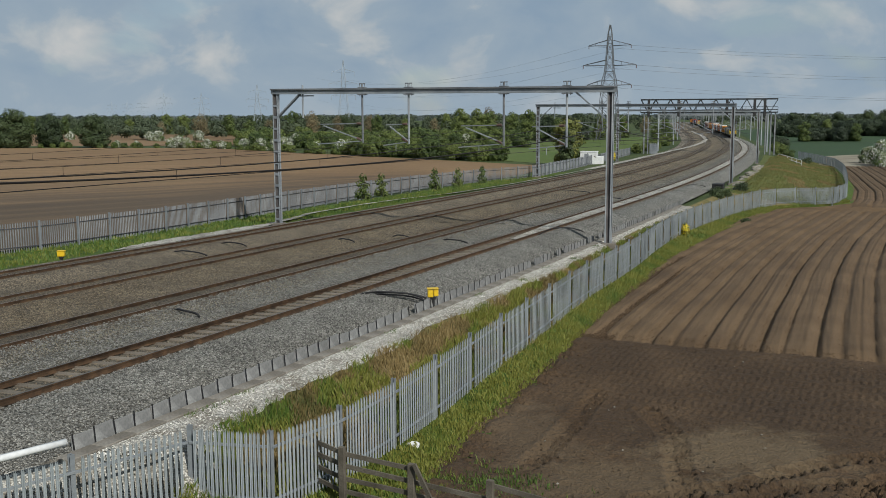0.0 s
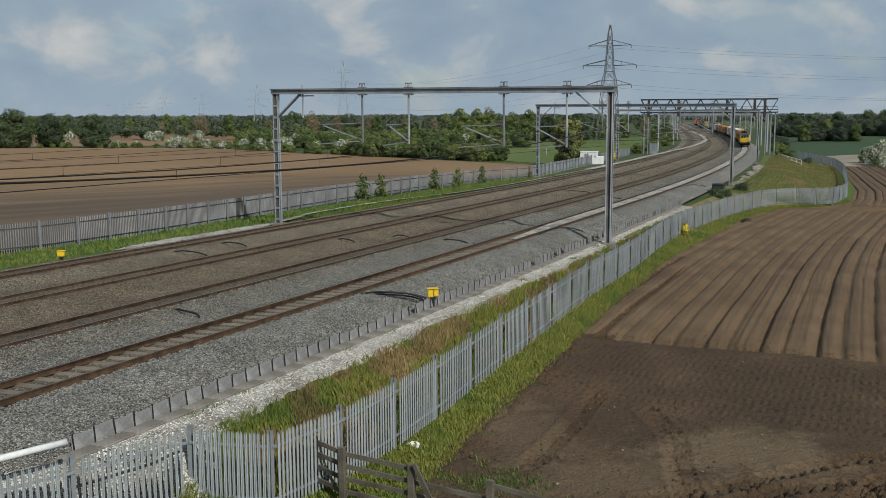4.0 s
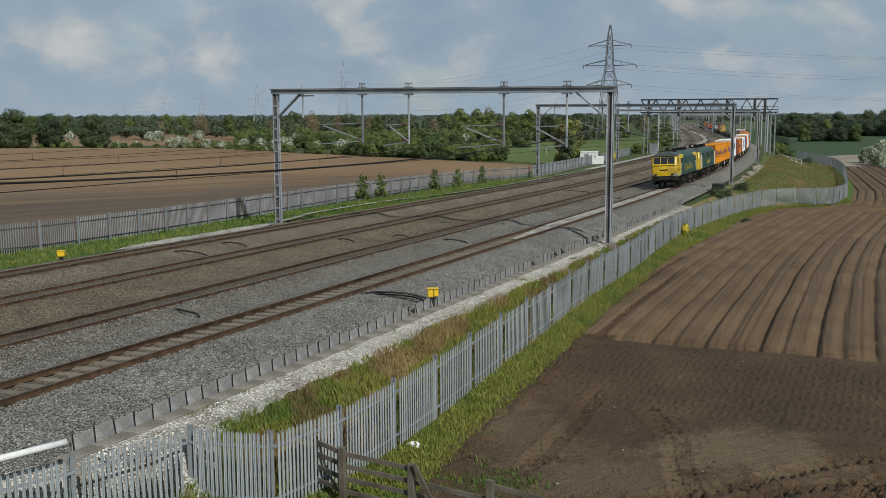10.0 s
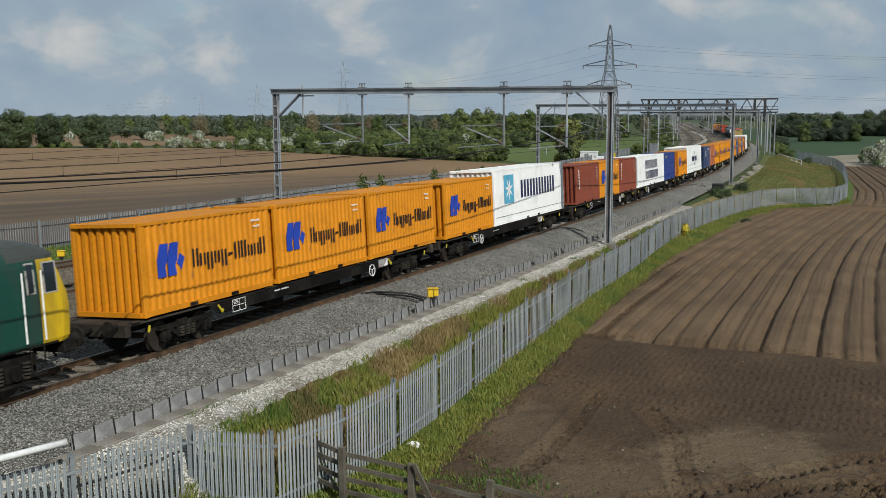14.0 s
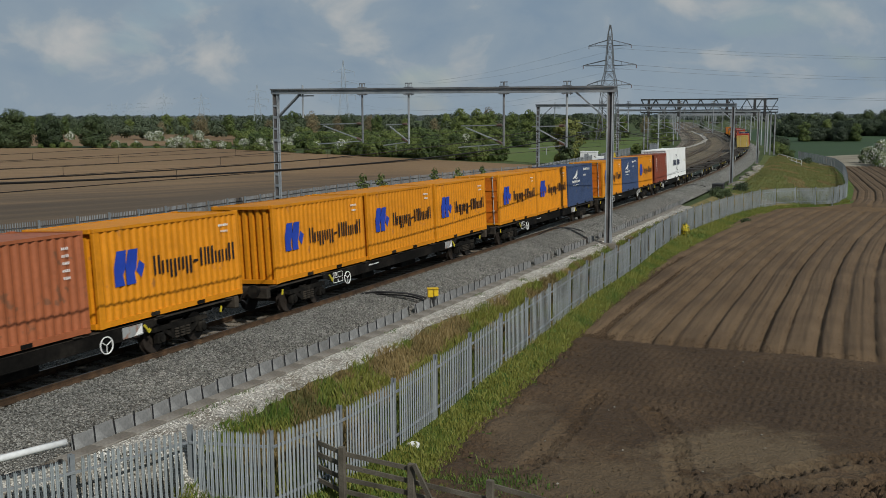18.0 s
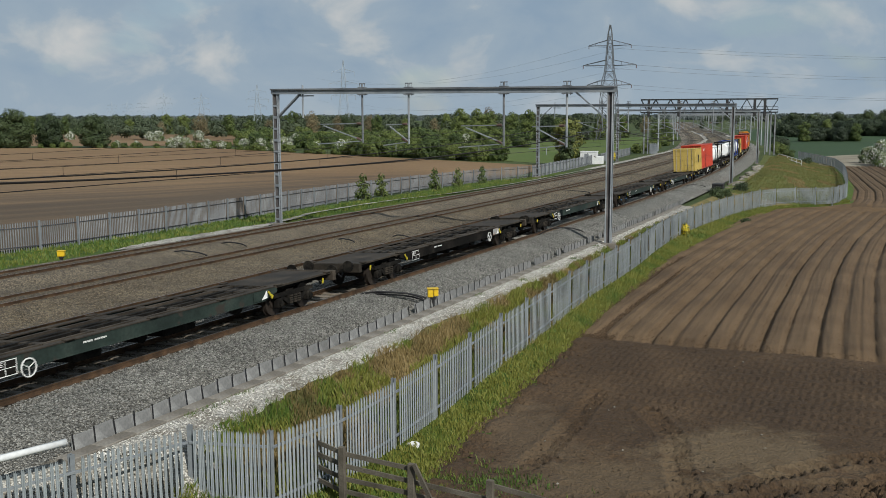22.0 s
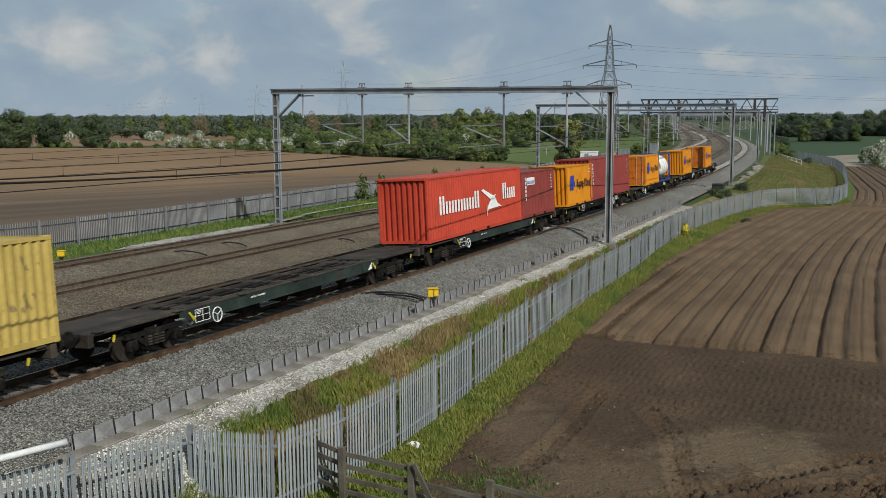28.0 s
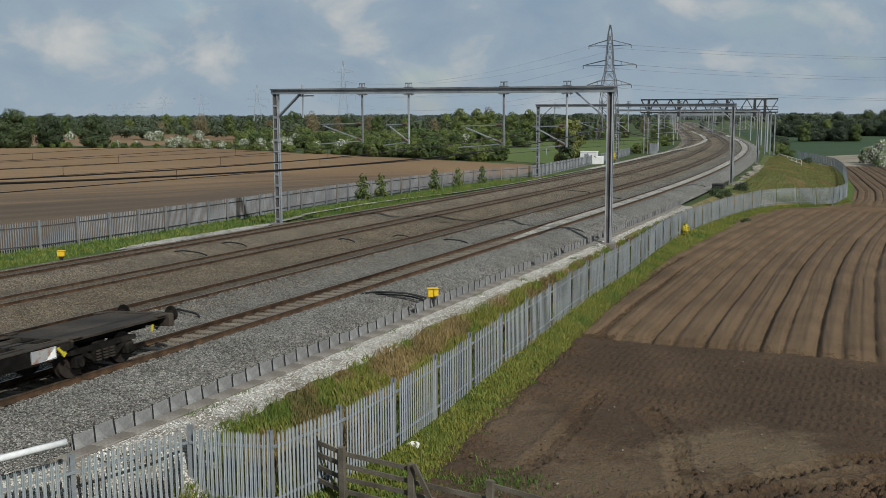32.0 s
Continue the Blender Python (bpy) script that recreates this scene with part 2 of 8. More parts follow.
def bar(bm, a, b, r=0.05, n=6, r2=None):
    """A round bar from a to b."""
    a, b = Vector(a), Vector(b)
    d = b - a
    q = d.to_track_quat("Z", "Y").to_matrix().to_4x4()
    bmesh.ops.create_cone(bm, cap_ends=True, segments=n, radius1=r, radius2=r if r2 is None else r2, depth=d.length, matrix=Matrix.Translation((a + b) / 2) @ q)
    return bm


def beam(bm, a, b, w, h):
    """A square bar from a to b, w wide and h high."""
    a, b = Vector(a), Vector(b)
    d = b - a
    q = d.to_track_quat("Y", "Z").to_matrix().to_4x4()
    made = bmesh.ops.create_cube(bm, size=1.0)["verts"]
    for v in made:
        v.co = Matrix.Translation((a + b) / 2) @ q @ Vector((v.co.x * w, v.co.y * d.length, v.co.z * h))
    return bm


def sweep(profile, s0, s1, step, place, mat, name, closed=True):
    """A profile of (lat, dz) drawn along the line."""
    n = max(1, int(round((s1 - s0) / step)))
    verts, faces, k = [], [], len(profile)
    for i in range(n + 1):
        s = s0 + (s1 - s0) * i / n
        verts += [place(s, la, dz) for la, dz in profile]
    for i in range(n):
        for j in range(k if closed else k - 1):
            a, b = i * k + j, i * k + (j + 1) % k
            faces.append((a, b, b + k, a + k))
    if closed:
        faces += [tuple(range(k))[::-1], tuple(n * k + j for j in range(k))]
    return link_mesh(name, verts, faces, mat)


def thing(name, label, category, group="", m=None, kind=""):
    ob = new(name)
    ob.empty_display_size = 0.2
    if m is not None:
        ob.matrix_basis = m
    return tagged(ob, label, category, group, kind)


# ---- surfaces ----
M = {
    "ground": surf("rough_grass", [(0.030, 0.050, 0.012), (0.052, 0.078, 0.018), (0.085, 0.095, 0.03)], 0.05, 3.0, 0.95, bump=0.6, amount=0.35, depth=0.2),
    "verge": surf("verge_grass", [(0.036, 0.072, 0.008), (0.062, 0.110, 0.011), (0.125, 0.135, 0.024)], 0.6, 12.0, 0.95, bump=0.8, amount=0.4, depth=0.12),
    "scrub": surf("dry_scrub_grass", [(0.075, 0.085, 0.02), (0.16, 0.13, 0.048), (0.26, 0.20, 0.085)], 0.55, 9.0, 0.95, bump=0.8, amount=0.4, depth=0.12),
    "mound": surf("mound_grass", [(0.07, 0.095, 0.016), (0.11, 0.13, 0.026), (0.15, 0.145, 0.045)], 0.3, 7.0, 0.95, bump=0.8, amount=0.4, depth=0.15),
    "crop": surf("young_crop", [(0.022, 0.050, 0.017), (0.029, 0.062, 0.021), (0.040, 0.076, 0.026)], 0.03, 1.2, 0.95, bump=0.3, amount=0.15, depth=0.1),
    "meadow": surf("meadow_grass", [(0.06, 0.10, 0.018), (0.085, 0.125, 0.022), (0.11, 0.135, 0.04)], 0.03, 0.9, 0.95, bump=0.3, amount=0.2, depth=0.1),
    "soil_far": surf("pale_tilled_soil", [(0.150, 0.092, 0.045), (0.195, 0.123, 0.062), (0.235, 0.152, 0.080)], 0.02, 2.5, 0.95, bump=0.5, amount=0.15, depth=0.1, stretch=(1.0, 0.25, 1)),
    "soil_rows": surf("bedded_soil", [(0.090, 0.055, 0.028), (0.120, 0.076, 0.040), (0.152, 0.099, 0.055)], 0.35, 22.0, 0.95, bump=0.8, amount=0.3, depth=0.04),
        "dirt": surf("pale_dirt", [(0.14, 0.12, 0.085), (0.24, 0.21, 0.155), (0.32, 0.285, 0.22)], 0.12, 2.0, 0.95, bump=0.3, amount=0.2),
    "pipe": paint("clean_white_paint", (0.70, 0.71, 0.71), 0.45, wear=0.95),
    # posts and rails: darker than the pales, shade behind them painted in
    "fence_post": surf("post_galvanised", [(0.24, 0.265, 0.29), (0.31, 0.335, 0.36), (0.38, 0.40, 0.42)], 0.7, 10.0, 0.5, 0.4, bump=0.06, amount=0.12),
    "soil_dark": surf("headland_soil", [(0.052, 0.0315, 0.0165), (0.064, 0.039, 0.0205), (0.092, 0.0575, 0.031)], 0.35, 13.0, 0.95, bump=1.0, amount=0.5, depth=0.07, patch=[(7.9, 25.2, 3.2, 2.6, (0.150, 0.110, 0.066)), (4.0, 23.2, 3.4, 2.3, (0.130, 0.092, 0.054)), (2.2, 27.0, 1.6, 4.0, (0.115, 0.080, 0.048))]),
    "chalk": stones("pale_path_stone", [(0.40, 0.372, 0.315), (0.54, 0.515, 0.455), (0.70, 0.68, 0.63)], 0.045, bump=0.9, soil=(0.17, 0.14, 0.10)),
    "ballast": stones("track_ballast", [(0.055, 0.051, 0.043), (0.185, 0.176, 0.155), (0.30, 0.29, 0.26), (0.50, 0.49, 0.45)], 0.050, bump=1.0,
                      band=[(0.0, (0.85, 0.74, 0.62)), (0.12, (0.95, 0.82, 0.70)), (0.15, (0.50, 0.39, 0.27)), (0.225, (0.52, 0.40, 0.28)), (0.255, (0.84, 0.69, 0.52)), (0.34, (0.76, 0.61, 0.42)), (0.375, (0.52, 0.41, 0.28)), (0.45, (0.54, 0.42, 0.29)), (0.485, (0.76, 0.61, 0.42)), (0.58, (0.74, 0.60, 0.42)), (0.615, (0.50, 0.40, 0.28)), (0.69, (0.52, 0.41, 0.29)), (0.725, (0.78, 0.70, 0.57)), (0.785, (0.74, 0.72, 0.66)), (0.82, (0.62, 0.54, 0.43)), (0.90, (0.66, 0.58, 0.47)), (0.935, (0.93, 0.95, 0.95)), (1.0, (0.98, 0.97, 0.95))]),
    "sleeper": surf("concrete_sleeper", [(0.13, 0.105, 0.08), (0.21, 0.18, 0.145)], 2.0, 25.0, 0.9, bump=0.2, rand=0.2),
    "rail": surf("rusty_rail", [(0.045, 0.028, 0.017), (0.085, 0.050, 0.028), (0.14, 0.082, 0.045)], 3.0, 40.0, 0.75, 0.2, bump=0.2),
    "railtop": surf("worn_rail_head", [(0.12, 0.095, 0.075), (0.20, 0.165, 0.135)], 4.0, 50.0, 0.38, 0.85, bump=0.05, amount=0.1),
    "galv": surf("galvanised_steel", [(0.24, 0.265, 0.29), (0.31, 0.335, 0.36), (0.39, 0.41, 0.43)], 0.8, 9.0, 0.55, 0.35, bump=0.08, amount=0.12, rand=0.1),
    "galv_dark": surf("weathered_steel", [(0.13, 0.14, 0.155), (0.20, 0.21, 0.225), (0.27, 0.285, 0.30)], 0.8, 9.0, 0.6, 0.35, bump=0.08, amount=0.15),
    "fence": surf("palisade_galvanised", [(0.29, 0.325, 0.345), (0.37, 0.405, 0.425), (0.44, 0.475, 0.49)], 0.7, 10.0, 0.5, 0.3, bump=0.06, amount=0.12, rand=0.1),
    "fence_old": surf("palisade_grey", [(0.17, 0.18, 0.195), (0.23, 0.245, 0.265), (0.30, 0.315, 0.33)], 0.7, 10.0, 0.6, 0.3, bump=0.06, amount=0.15, rand=0.1),
    "black": surf("black_rubber", [(0.012, 0.012, 0.013), (0.03, 0.03, 0.032)], 3.0, 30.0, 0.7, bump=0.1),
    "board": surf("grey_board", [(0.15, 0.15, 0.148), (0.22, 0.22, 0.217), (0.30, 0.30, 0.295)], 1.4, 16.0, 0.85, bump=0.3, rand=0.12),
    "concrete": surf("weathered_concrete", [(0.13, 0.115, 0.095), (0.19, 0.17, 0.145), (0.27, 0.25, 0.22)], 0.8, 14.0, 0.9, bump=0.3),
    "white": paint("white_paint", (0.75, 0.76, 0.76), 0.55),
    "yellow": paint("yellow_paint", (0.72, 0.47, 0.02), 0.5, wear=0.72),
    "timber": surf("weathered_timber", [(0.075, 0.064, 0.048), (0.12, 0.105, 0.082), (0.18, 0.16, 0.13)], 1.5, 30.0, 0.9, bump=0.4, stretch=(1, 1, 1), rand=0.12),
    "wire": surf("contact_wire", [(0.02, 0.018, 0.017), (0.035, 0.03, 0.028)], 2.0, 9.0, 0.6, 0.5, bump=0.0),
    # far pylon steel: distance haze painted in as a pale bluish colour
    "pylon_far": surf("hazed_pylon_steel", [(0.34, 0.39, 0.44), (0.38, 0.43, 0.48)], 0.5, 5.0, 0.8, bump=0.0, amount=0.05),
    "insul": surf("insulator", [(0.10, 0.06, 0.05), (0.16, 0.10, 0.08)], 3.0, 9.0, 0.35, bump=0.0),
    "pylon": surf("pylon_steel", [(0.12, 0.13, 0.14), (0.17, 0.18, 0.19)], 0.5, 5.0, 0.65, 0.3, bump=0.0),
}

# ---- ground: cross-fall of the land beside the line ----
PATH_S = (-14, 4, 22, 45, 80, 120, 300)
PATH_LAT = (5.5, 4.9, 4.85, 4.5, 5.2, 5.6, 5.6)
EDGE_S = (-20, -8, -2, 0, 4, 10, 21, 39, 68, 75, 81, 86, 92, 114, 190)
EDGE_LAT = (9.8, 9.3, 8.8, 8.5, 8.35, 7.9, 7.15, 6.6, 7.9, 9.0, 10.0, 14.3, 17.0, 17.9, 18.1)
FENCE_S = (-14, -10, -8, -7, -5, 1, 10, 20, 41, 57, 71, 81, 86, 92, 114, 179, 196, 230, 300)
FENCE_LAT = (3.6, 4.8, 5.7, 7.6, 7.9, 7.6, 7.2, 6.5, 5.6, 6.0, 7.4, 9.4, 14.2, 16.9, 17.8, 18.0, 16.0, 9.0, 8.0)


def field_edge(s):
    """Where the bare soil begins, metres right of the near line."""
    return np.interp(s, EDGE_S, EDGE_LAT)


def fall(s, lat):
    """How far the ground lies below (or above) the near rails; s and lat are arrays."""
    pe = np.where(s < -5.5, np.interp(s, (-18, -10, -8, -6.5, -5.5), (2.2, 3.5, 4.2, 5.2, 5.3)), np.interp(s, PATH_S, PATH_LAT))
    fe = np.maximum(np.interp(s, FENCE_S, FENCE_LAT), pe + 0.7)
    right = np.where(lat < pe, -0.62, np.where(lat < fe, -0.62 - 1.28 * np.clip((lat - pe) / (fe - pe), 0, 1) ** 0.9, -1.9 - 0.35 * np.clip((lat - fe) / 1.2, 0, 1)))
    right = right - 0.55 * np.clip((lat - field_edge(s) - 1.0) / 0.8, 0, 1) * np.clip((195 - s) / 4, 0, 1) * np.clip((56 - lat) / 4, 0, 1) * np.clip((s + 24) / 4, 0, 1)
    # grassy mound inside the fence bend
    right = right + 0.8 * np.clip((s - 88) / 22, 0, 1) * np.clip((205 - s) / 20, 0, 1) * np.clip((lat - 5.4) / 2.2, 0, 1) * np.clip((15.5 - lat) / 6.5, 0, 1)
    left = np.where(lat > -20, -0.75, np.where(lat > -27, -0.75 - 0.35 * (-20 - lat) / 7, -1.1 - 0.3 * np.clip((-27 - lat) / 6, 0, 1)))
    return np.where(lat > -8, np.where(lat < 3.4, -0.75, right), left)


def land(xs, ys):
    """Ground height at many places."""
    xs, ys = np.asarray(xs, float), np.asarray(ys, float)
    out = np.zeros(xs.shape)
    lx, ly, la, lz, ls = LX[::2], LY[::2], LA[::2], LZ[::2], S_LINE[::2]
    for i in range(0, xs.size, 4000):
        x, y = xs.flat[i:i + 4000], ys.flat[i:i + 4000]
        j = np.argmin((lx[None] - x[:, None]) ** 2 + (ly[None] - y[:, None]) ** 2, axis=1)
        along = (x - lx[j]) * np.sin(la[j]) + (y - ly[j]) * np.cos(la[j])
        lat = (x - lx[j]) * np.cos(la[j]) - (y - ly[j]) * np.sin(la[j])
        out.flat[i:i + 4000] = lz[j] + fall(ls[j] + np.clip(along, -1, 1), lat)
    return out


def land_at(x, y):
    return float(land(np.array([x]), np.array([y]))[0])


def sheet(name, pts, nu, nv, mat, lift=0.0, smooth=True):
    """A grid of (nu+1)*(nv+1) places laid on the land."""
    a = np.array(pts)
    z = land(a[:, 0], a[:, 1]) + lift
    verts = [(p[0], p[1], h) for p, h in zip(pts, z)]
    faces = [(i * (nv + 1) + j, i * (nv + 1) + j + 1, (i + 1) * (nv + 1) + j + 1, (i + 1) * (nv + 1) + j) for i in range(nu) for j in range(nv)]
    return link_mesh(name, verts, faces, mat, smooth=smooth)


def build_ground():
    angs = [radians(a) for a in np.concatenate([np.linspace(-180, -34, 30)[:-1], np.linspace(-34, 34, 240), np.linspace(34, 180, 30)[1:]])]
    radii = np.concatenate([[0.01], np.geomspace(9, 4600, 210)])
    pts = [(r * math.sin(a), r * math.cos(a)) for a in angs for r in radii]
    n = len(radii)
    arr = np.array(pts)
    z = land(arr[:, 0], arr[:, 1]) - np.where(np.hypot(arr[:, 0], arr[:, 1]) < 160, 0.14, 0.0)
    faces = []
    for i in range(len(angs) - 1):
        for j in range(n - 1):
            faces.append((i * n + j, (i + 1) * n + j, (i + 1) * n + j + 1, i * n + j + 1))
    g = link_mesh("ground", [(p[0], p[1], h) for p, h in zip(pts, z)], faces, M["ground"], smooth=True)
    tagged(g, "flat rough grassland running out to the horizon", "ground", kind="structure")


build_ground()


def loft(bottom, top, nu, nv):
    """Places between two polylines."""
    def along(line, t):
        k = t * (len(line) - 1)
        i = min(int(k), len(line) - 2)
        f = k - i
        return [line[i][c] + (line[i + 1][c] - line[i][c]) * f for c in (0, 1)]
    pts = []
    for i in range(nu + 1):
        a, b = along(bottom, i / nu), along(top, i / nu)
        pts += [(a[0] + (b[0] - a[0]) * j / nv, a[1] + (b[1] - a[1]) * j / nv) for j in range(nv + 1)]
    return pts


def field(name, bottom, top, nu, nv, mat, lift, label):
    ob = sheet(name, loft(bottom, top, nu, nv), nu, nv, M[mat], lift)
    uv = ob.data.uv_layers.new(name="uv")
    for lp in ob.data.loops:
        uv.data[lp.index].uv = (lp.vertex_index // (nv + 1) / nu, lp.vertex_index % (nv + 1) / nv)
    return tagged(ob, label, "field", kind="structure")


def damp_soil():
    """Tilled soil, dark and damp along the fence and drying to pale brown across the field, with drill lines."""
    m = surf("tilled_soil_drying", [(0.175, 0.104, 0.049), (0.220, 0.136, 0.067), (0.260, 0.166, 0.085)], 0.02, 2.5, 0.95, bump=0.5, amount=0.15, depth=0.1, stretch=(1.0, 0.25, 1))
    nt = m.node_tree
    b = nt.nodes["Principled BSDF"]
    old = b.inputs["Base Color"].links[0].from_socket
    uv = nt.nodes.new("ShaderNodeUVMap")
    tc = nt.nodes.new("ShaderNodeTexCoord")
    mp = nt.nodes.new("ShaderNodeMapping")
    mp.inputs["Scale"].default_value = (3.0, 45.0, 1.0)
    nt.links.new(uv.outputs[0], mp.inputs["Vector"])
    lines = nt.nodes.new("ShaderNodeTexNoise")
    lines.inputs["Scale"].default_value, lines.inputs["Detail"].default_value = 1.6, 4.0
    nt.links.new(mp.outputs[0], lines.inputs["Vector"])
    sp = nt.nodes.new("ShaderNodeSeparateXYZ")
    nt.links.new(uv.outputs[0], sp.inputs[0])
    wide = nt.nodes.new("ShaderNodeTexNoise")
    wide.inputs["Scale"].default_value, wide.inputs["Detail"].default_value = 0.03, 5.0
    nt.links.new(tc.outputs["Object"], wide.inputs["Vector"])
    a = nt.nodes.new("ShaderNodeMath")
    a.operation = "MULTIPLY_ADD"
    a.inputs[1].default_value = 0.28
    nt.links.new(lines.outputs["Fac"], a.inputs[0])
    nt.links.new(sp.outputs["Y"], a.inputs[2])
    c = nt.nodes.new("ShaderNodeMath")
    c.operation = "MULTIPLY_ADD"
    c.inputs[1].default_value = 0.20
    nt.links.new(wide.outputs["Fac"], c.inputs[0])
    nt.links.new(a.outputs[0], c.inputs[2])
    r = nt.nodes.new("ShaderNodeMapRange")
    r.inputs["From Min"].default_value, r.inputs["From Max"].default_value = 0.32, 0.54
    r.inputs["To Min"].default_value, r.inputs["To Max"].default_value = 0.95, 0.0
    nt.links.new(c.outputs[0], r.inputs["Value"])
    mx = nt.nodes.new("ShaderNodeMix")
    mx.data_type = "RGBA"
    mx.inputs["B"].default_value = toned((0.090, 0.064, 0.041))
    nt.links.new(r.outputs[0], mx.inputs["Factor"])
    nt.links.new(old, mx.inputs["A"])
    k = nt.nodes.new("ShaderNodeMapRange")
    k.inputs["From Min"].default_value, k.inputs["From Max"].default_value = 0.3, 0.7
    k.inputs["To Min"].default_value, k.inputs["To Max"].default_value = 0.80, 1.16
    nt.links.new(lines.outputs["Fac"], k.inputs["Value"])
    vm = nt.nodes.new("ShaderNodeVectorMath")
    vm.operation = "SCALE"
    nt.links.new(mx.outputs["Result"], vm.inputs[0])
    nt.links.new(k.outputs[0], vm.inputs["Scale"])
    nt.links.new(vm.outputs[0], b.inputs["Base Color"])
    return m


M["soil_damp"] = damp_soil()


def build_fields():
    fence_side = [tuple(on(s, la)[:2]) for s, la in ((-60, -34), (-20, -29), (15, -28.3), (40, -28.8), (64, -31), (83, -31.5), (100, -29.5), (112, -27))]
    hedge_side = [(-420, 330), (-330, 330), (-230, 330), (-139, 322), (-73, 315), (-42, 270), (-23, 247), (21, 186)]
    field("ploughed_field", fence_side, hedge_side, 60, 60, "soil_damp", 0.05, "wide bare tilled brown field behind the grey palisade fence")
    field("dirt_track", [(72.5, 192), (78, 191), (86, 192)], [(98, 255), (106, 262), (116, 270)], 6, 14, "dirt", 0.12, "pale bare dirt track beyond the fence bend")
    field("far_field", [(-400, 350), (-250, 352), (-139, 344), (-60, 345)], [(-520, 560), (-330, 570), (-170, 560), (-40, 520)], 20, 20, "soil_far", 0.06, "distant bare brown field behind the hedge")
    field("meadow", [(10, 215), (24, 192), (32, 200), (60, 300)], [(-30, 470), (20, 470), (70, 460), (95, 450)], 16, 30, "meadow", 0.06, "bright green grass meadow beyond the tilled field")
    field("crop_field", [tuple(on(s, la)[:2]) for s, la in ((225, 12), (190, 22), (185, 60), (160, 150), (100, 300))], [tuple(on(s, la)[:2]) for s, la in ((700, 20), (690, 90), (640, 220), (560, 380), (460, 560))], 24, 40, "crop", 0.06, "dark green young crop field with a hedge behind")


build_fields()


def soil_grid(name, s0, s1, ds, la0, la1, dl, height, mat, label):
    ss, ls = np.arange(s0, s1 + 1e-6, ds), np.arange(0, la1 - la0 + 1e-6, dl)
    S, D = np.meshgrid(ss, ls, indexing="ij")
    edge = field_edge(S)
    Lt = edge + D + (0.12 * np.sin(S * 0.9) + 0.10 * np.sin(S * 2.3 + 1) + 0.05 * np.sin(S * 5.1)) * np.exp(-D)
    x, y, a, z = (np.interp(S, S_LINE, v) for v in (LX, LY, LA, LZ))
    X, Y = x + Lt * np.cos(a), y - Lt * np.sin(a)
    Z = z - 2.25 + 0.05 + height(S, Lt, D, X, Y)
    n, k = S.shape
    verts = np.stack([X.ravel(), Y.ravel(), Z.ravel()], 1).tolist()
    faces = [(i * k + j, i * k + j + 1, (i + 1) * k + j + 1, (i + 1) * k + j) for i in range(n - 1) for j in range(k - 1)]
    return tagged(link_mesh(name, verts, faces, M[mat], smooth=True), label, "field", kind="structure")


def rows_height(S, Lt, D, X, Y):
    sweep_out = np.interp(S, (13, 23, 34, 45, 54, 57, 70, 85, 100, 115, 140, 190), (0.14, -0.02, -0.05, 0.28, 0.9, 1.15, 2.6, 4.3, 5.6, 6.2, 5.75, 5.5))
    ph = (Lt - sweep_out - 14.9) / 2.07 + 0.5 + 0.012 * np.sin(S * 0.11) + 0.01 * np.sin(S * 0.37)
    f = ph - np.floor(ph)
    deep = -0.24 * np.exp(-((f - 0.5) / 0.075) ** 2) * (0.78 + 0.22 * np.sin(np.floor(ph) * 2.4 + 0.6))
    half = f * 2 - np.floor(f * 2)
    ridge = 0.075 * np.abs(np.sin(np.pi * half)) ** 0.5 - 0.13 * np.exp(-((f - 0.93) / 0.04) ** 2)
    rng = np.random.RandomState(4)
    lane = 0.024 * np.interp(Lt - sweep_out, np.linspace(-20, 80, 1400), rng.randn(1400)) + 0.012 * rng.randn(*S.shape)
    return deep + ridge + 0.05 + lane - 0.3 * np.exp(-D / 0.3) - 0.28 * np.exp(-np.clip(S - 13.6, 0, None) / 0.45)


TYRE_TRACKS = (((4.6, 21.7), (6.9, 22.5), (8.4, 23.5), (10.0, 24.3), (13.5, 25.0), (18.0, 25.4)), ((6.4, 21.2), (8.2, 22.4), (9.4, 22.7), (11.5, 21.6), (14.0, 20.0)), ((8.9, 21.0), (10.6, 22.9), (13.5, 23.6), (18.0, 23.9)),
               ((5.6, 21.5), (5.9, 24.0), (6.3, 26.3), (6.1, 29.0)), ((2.2, 24.2), (3.6, 27.2), (5.0, 31.0)))


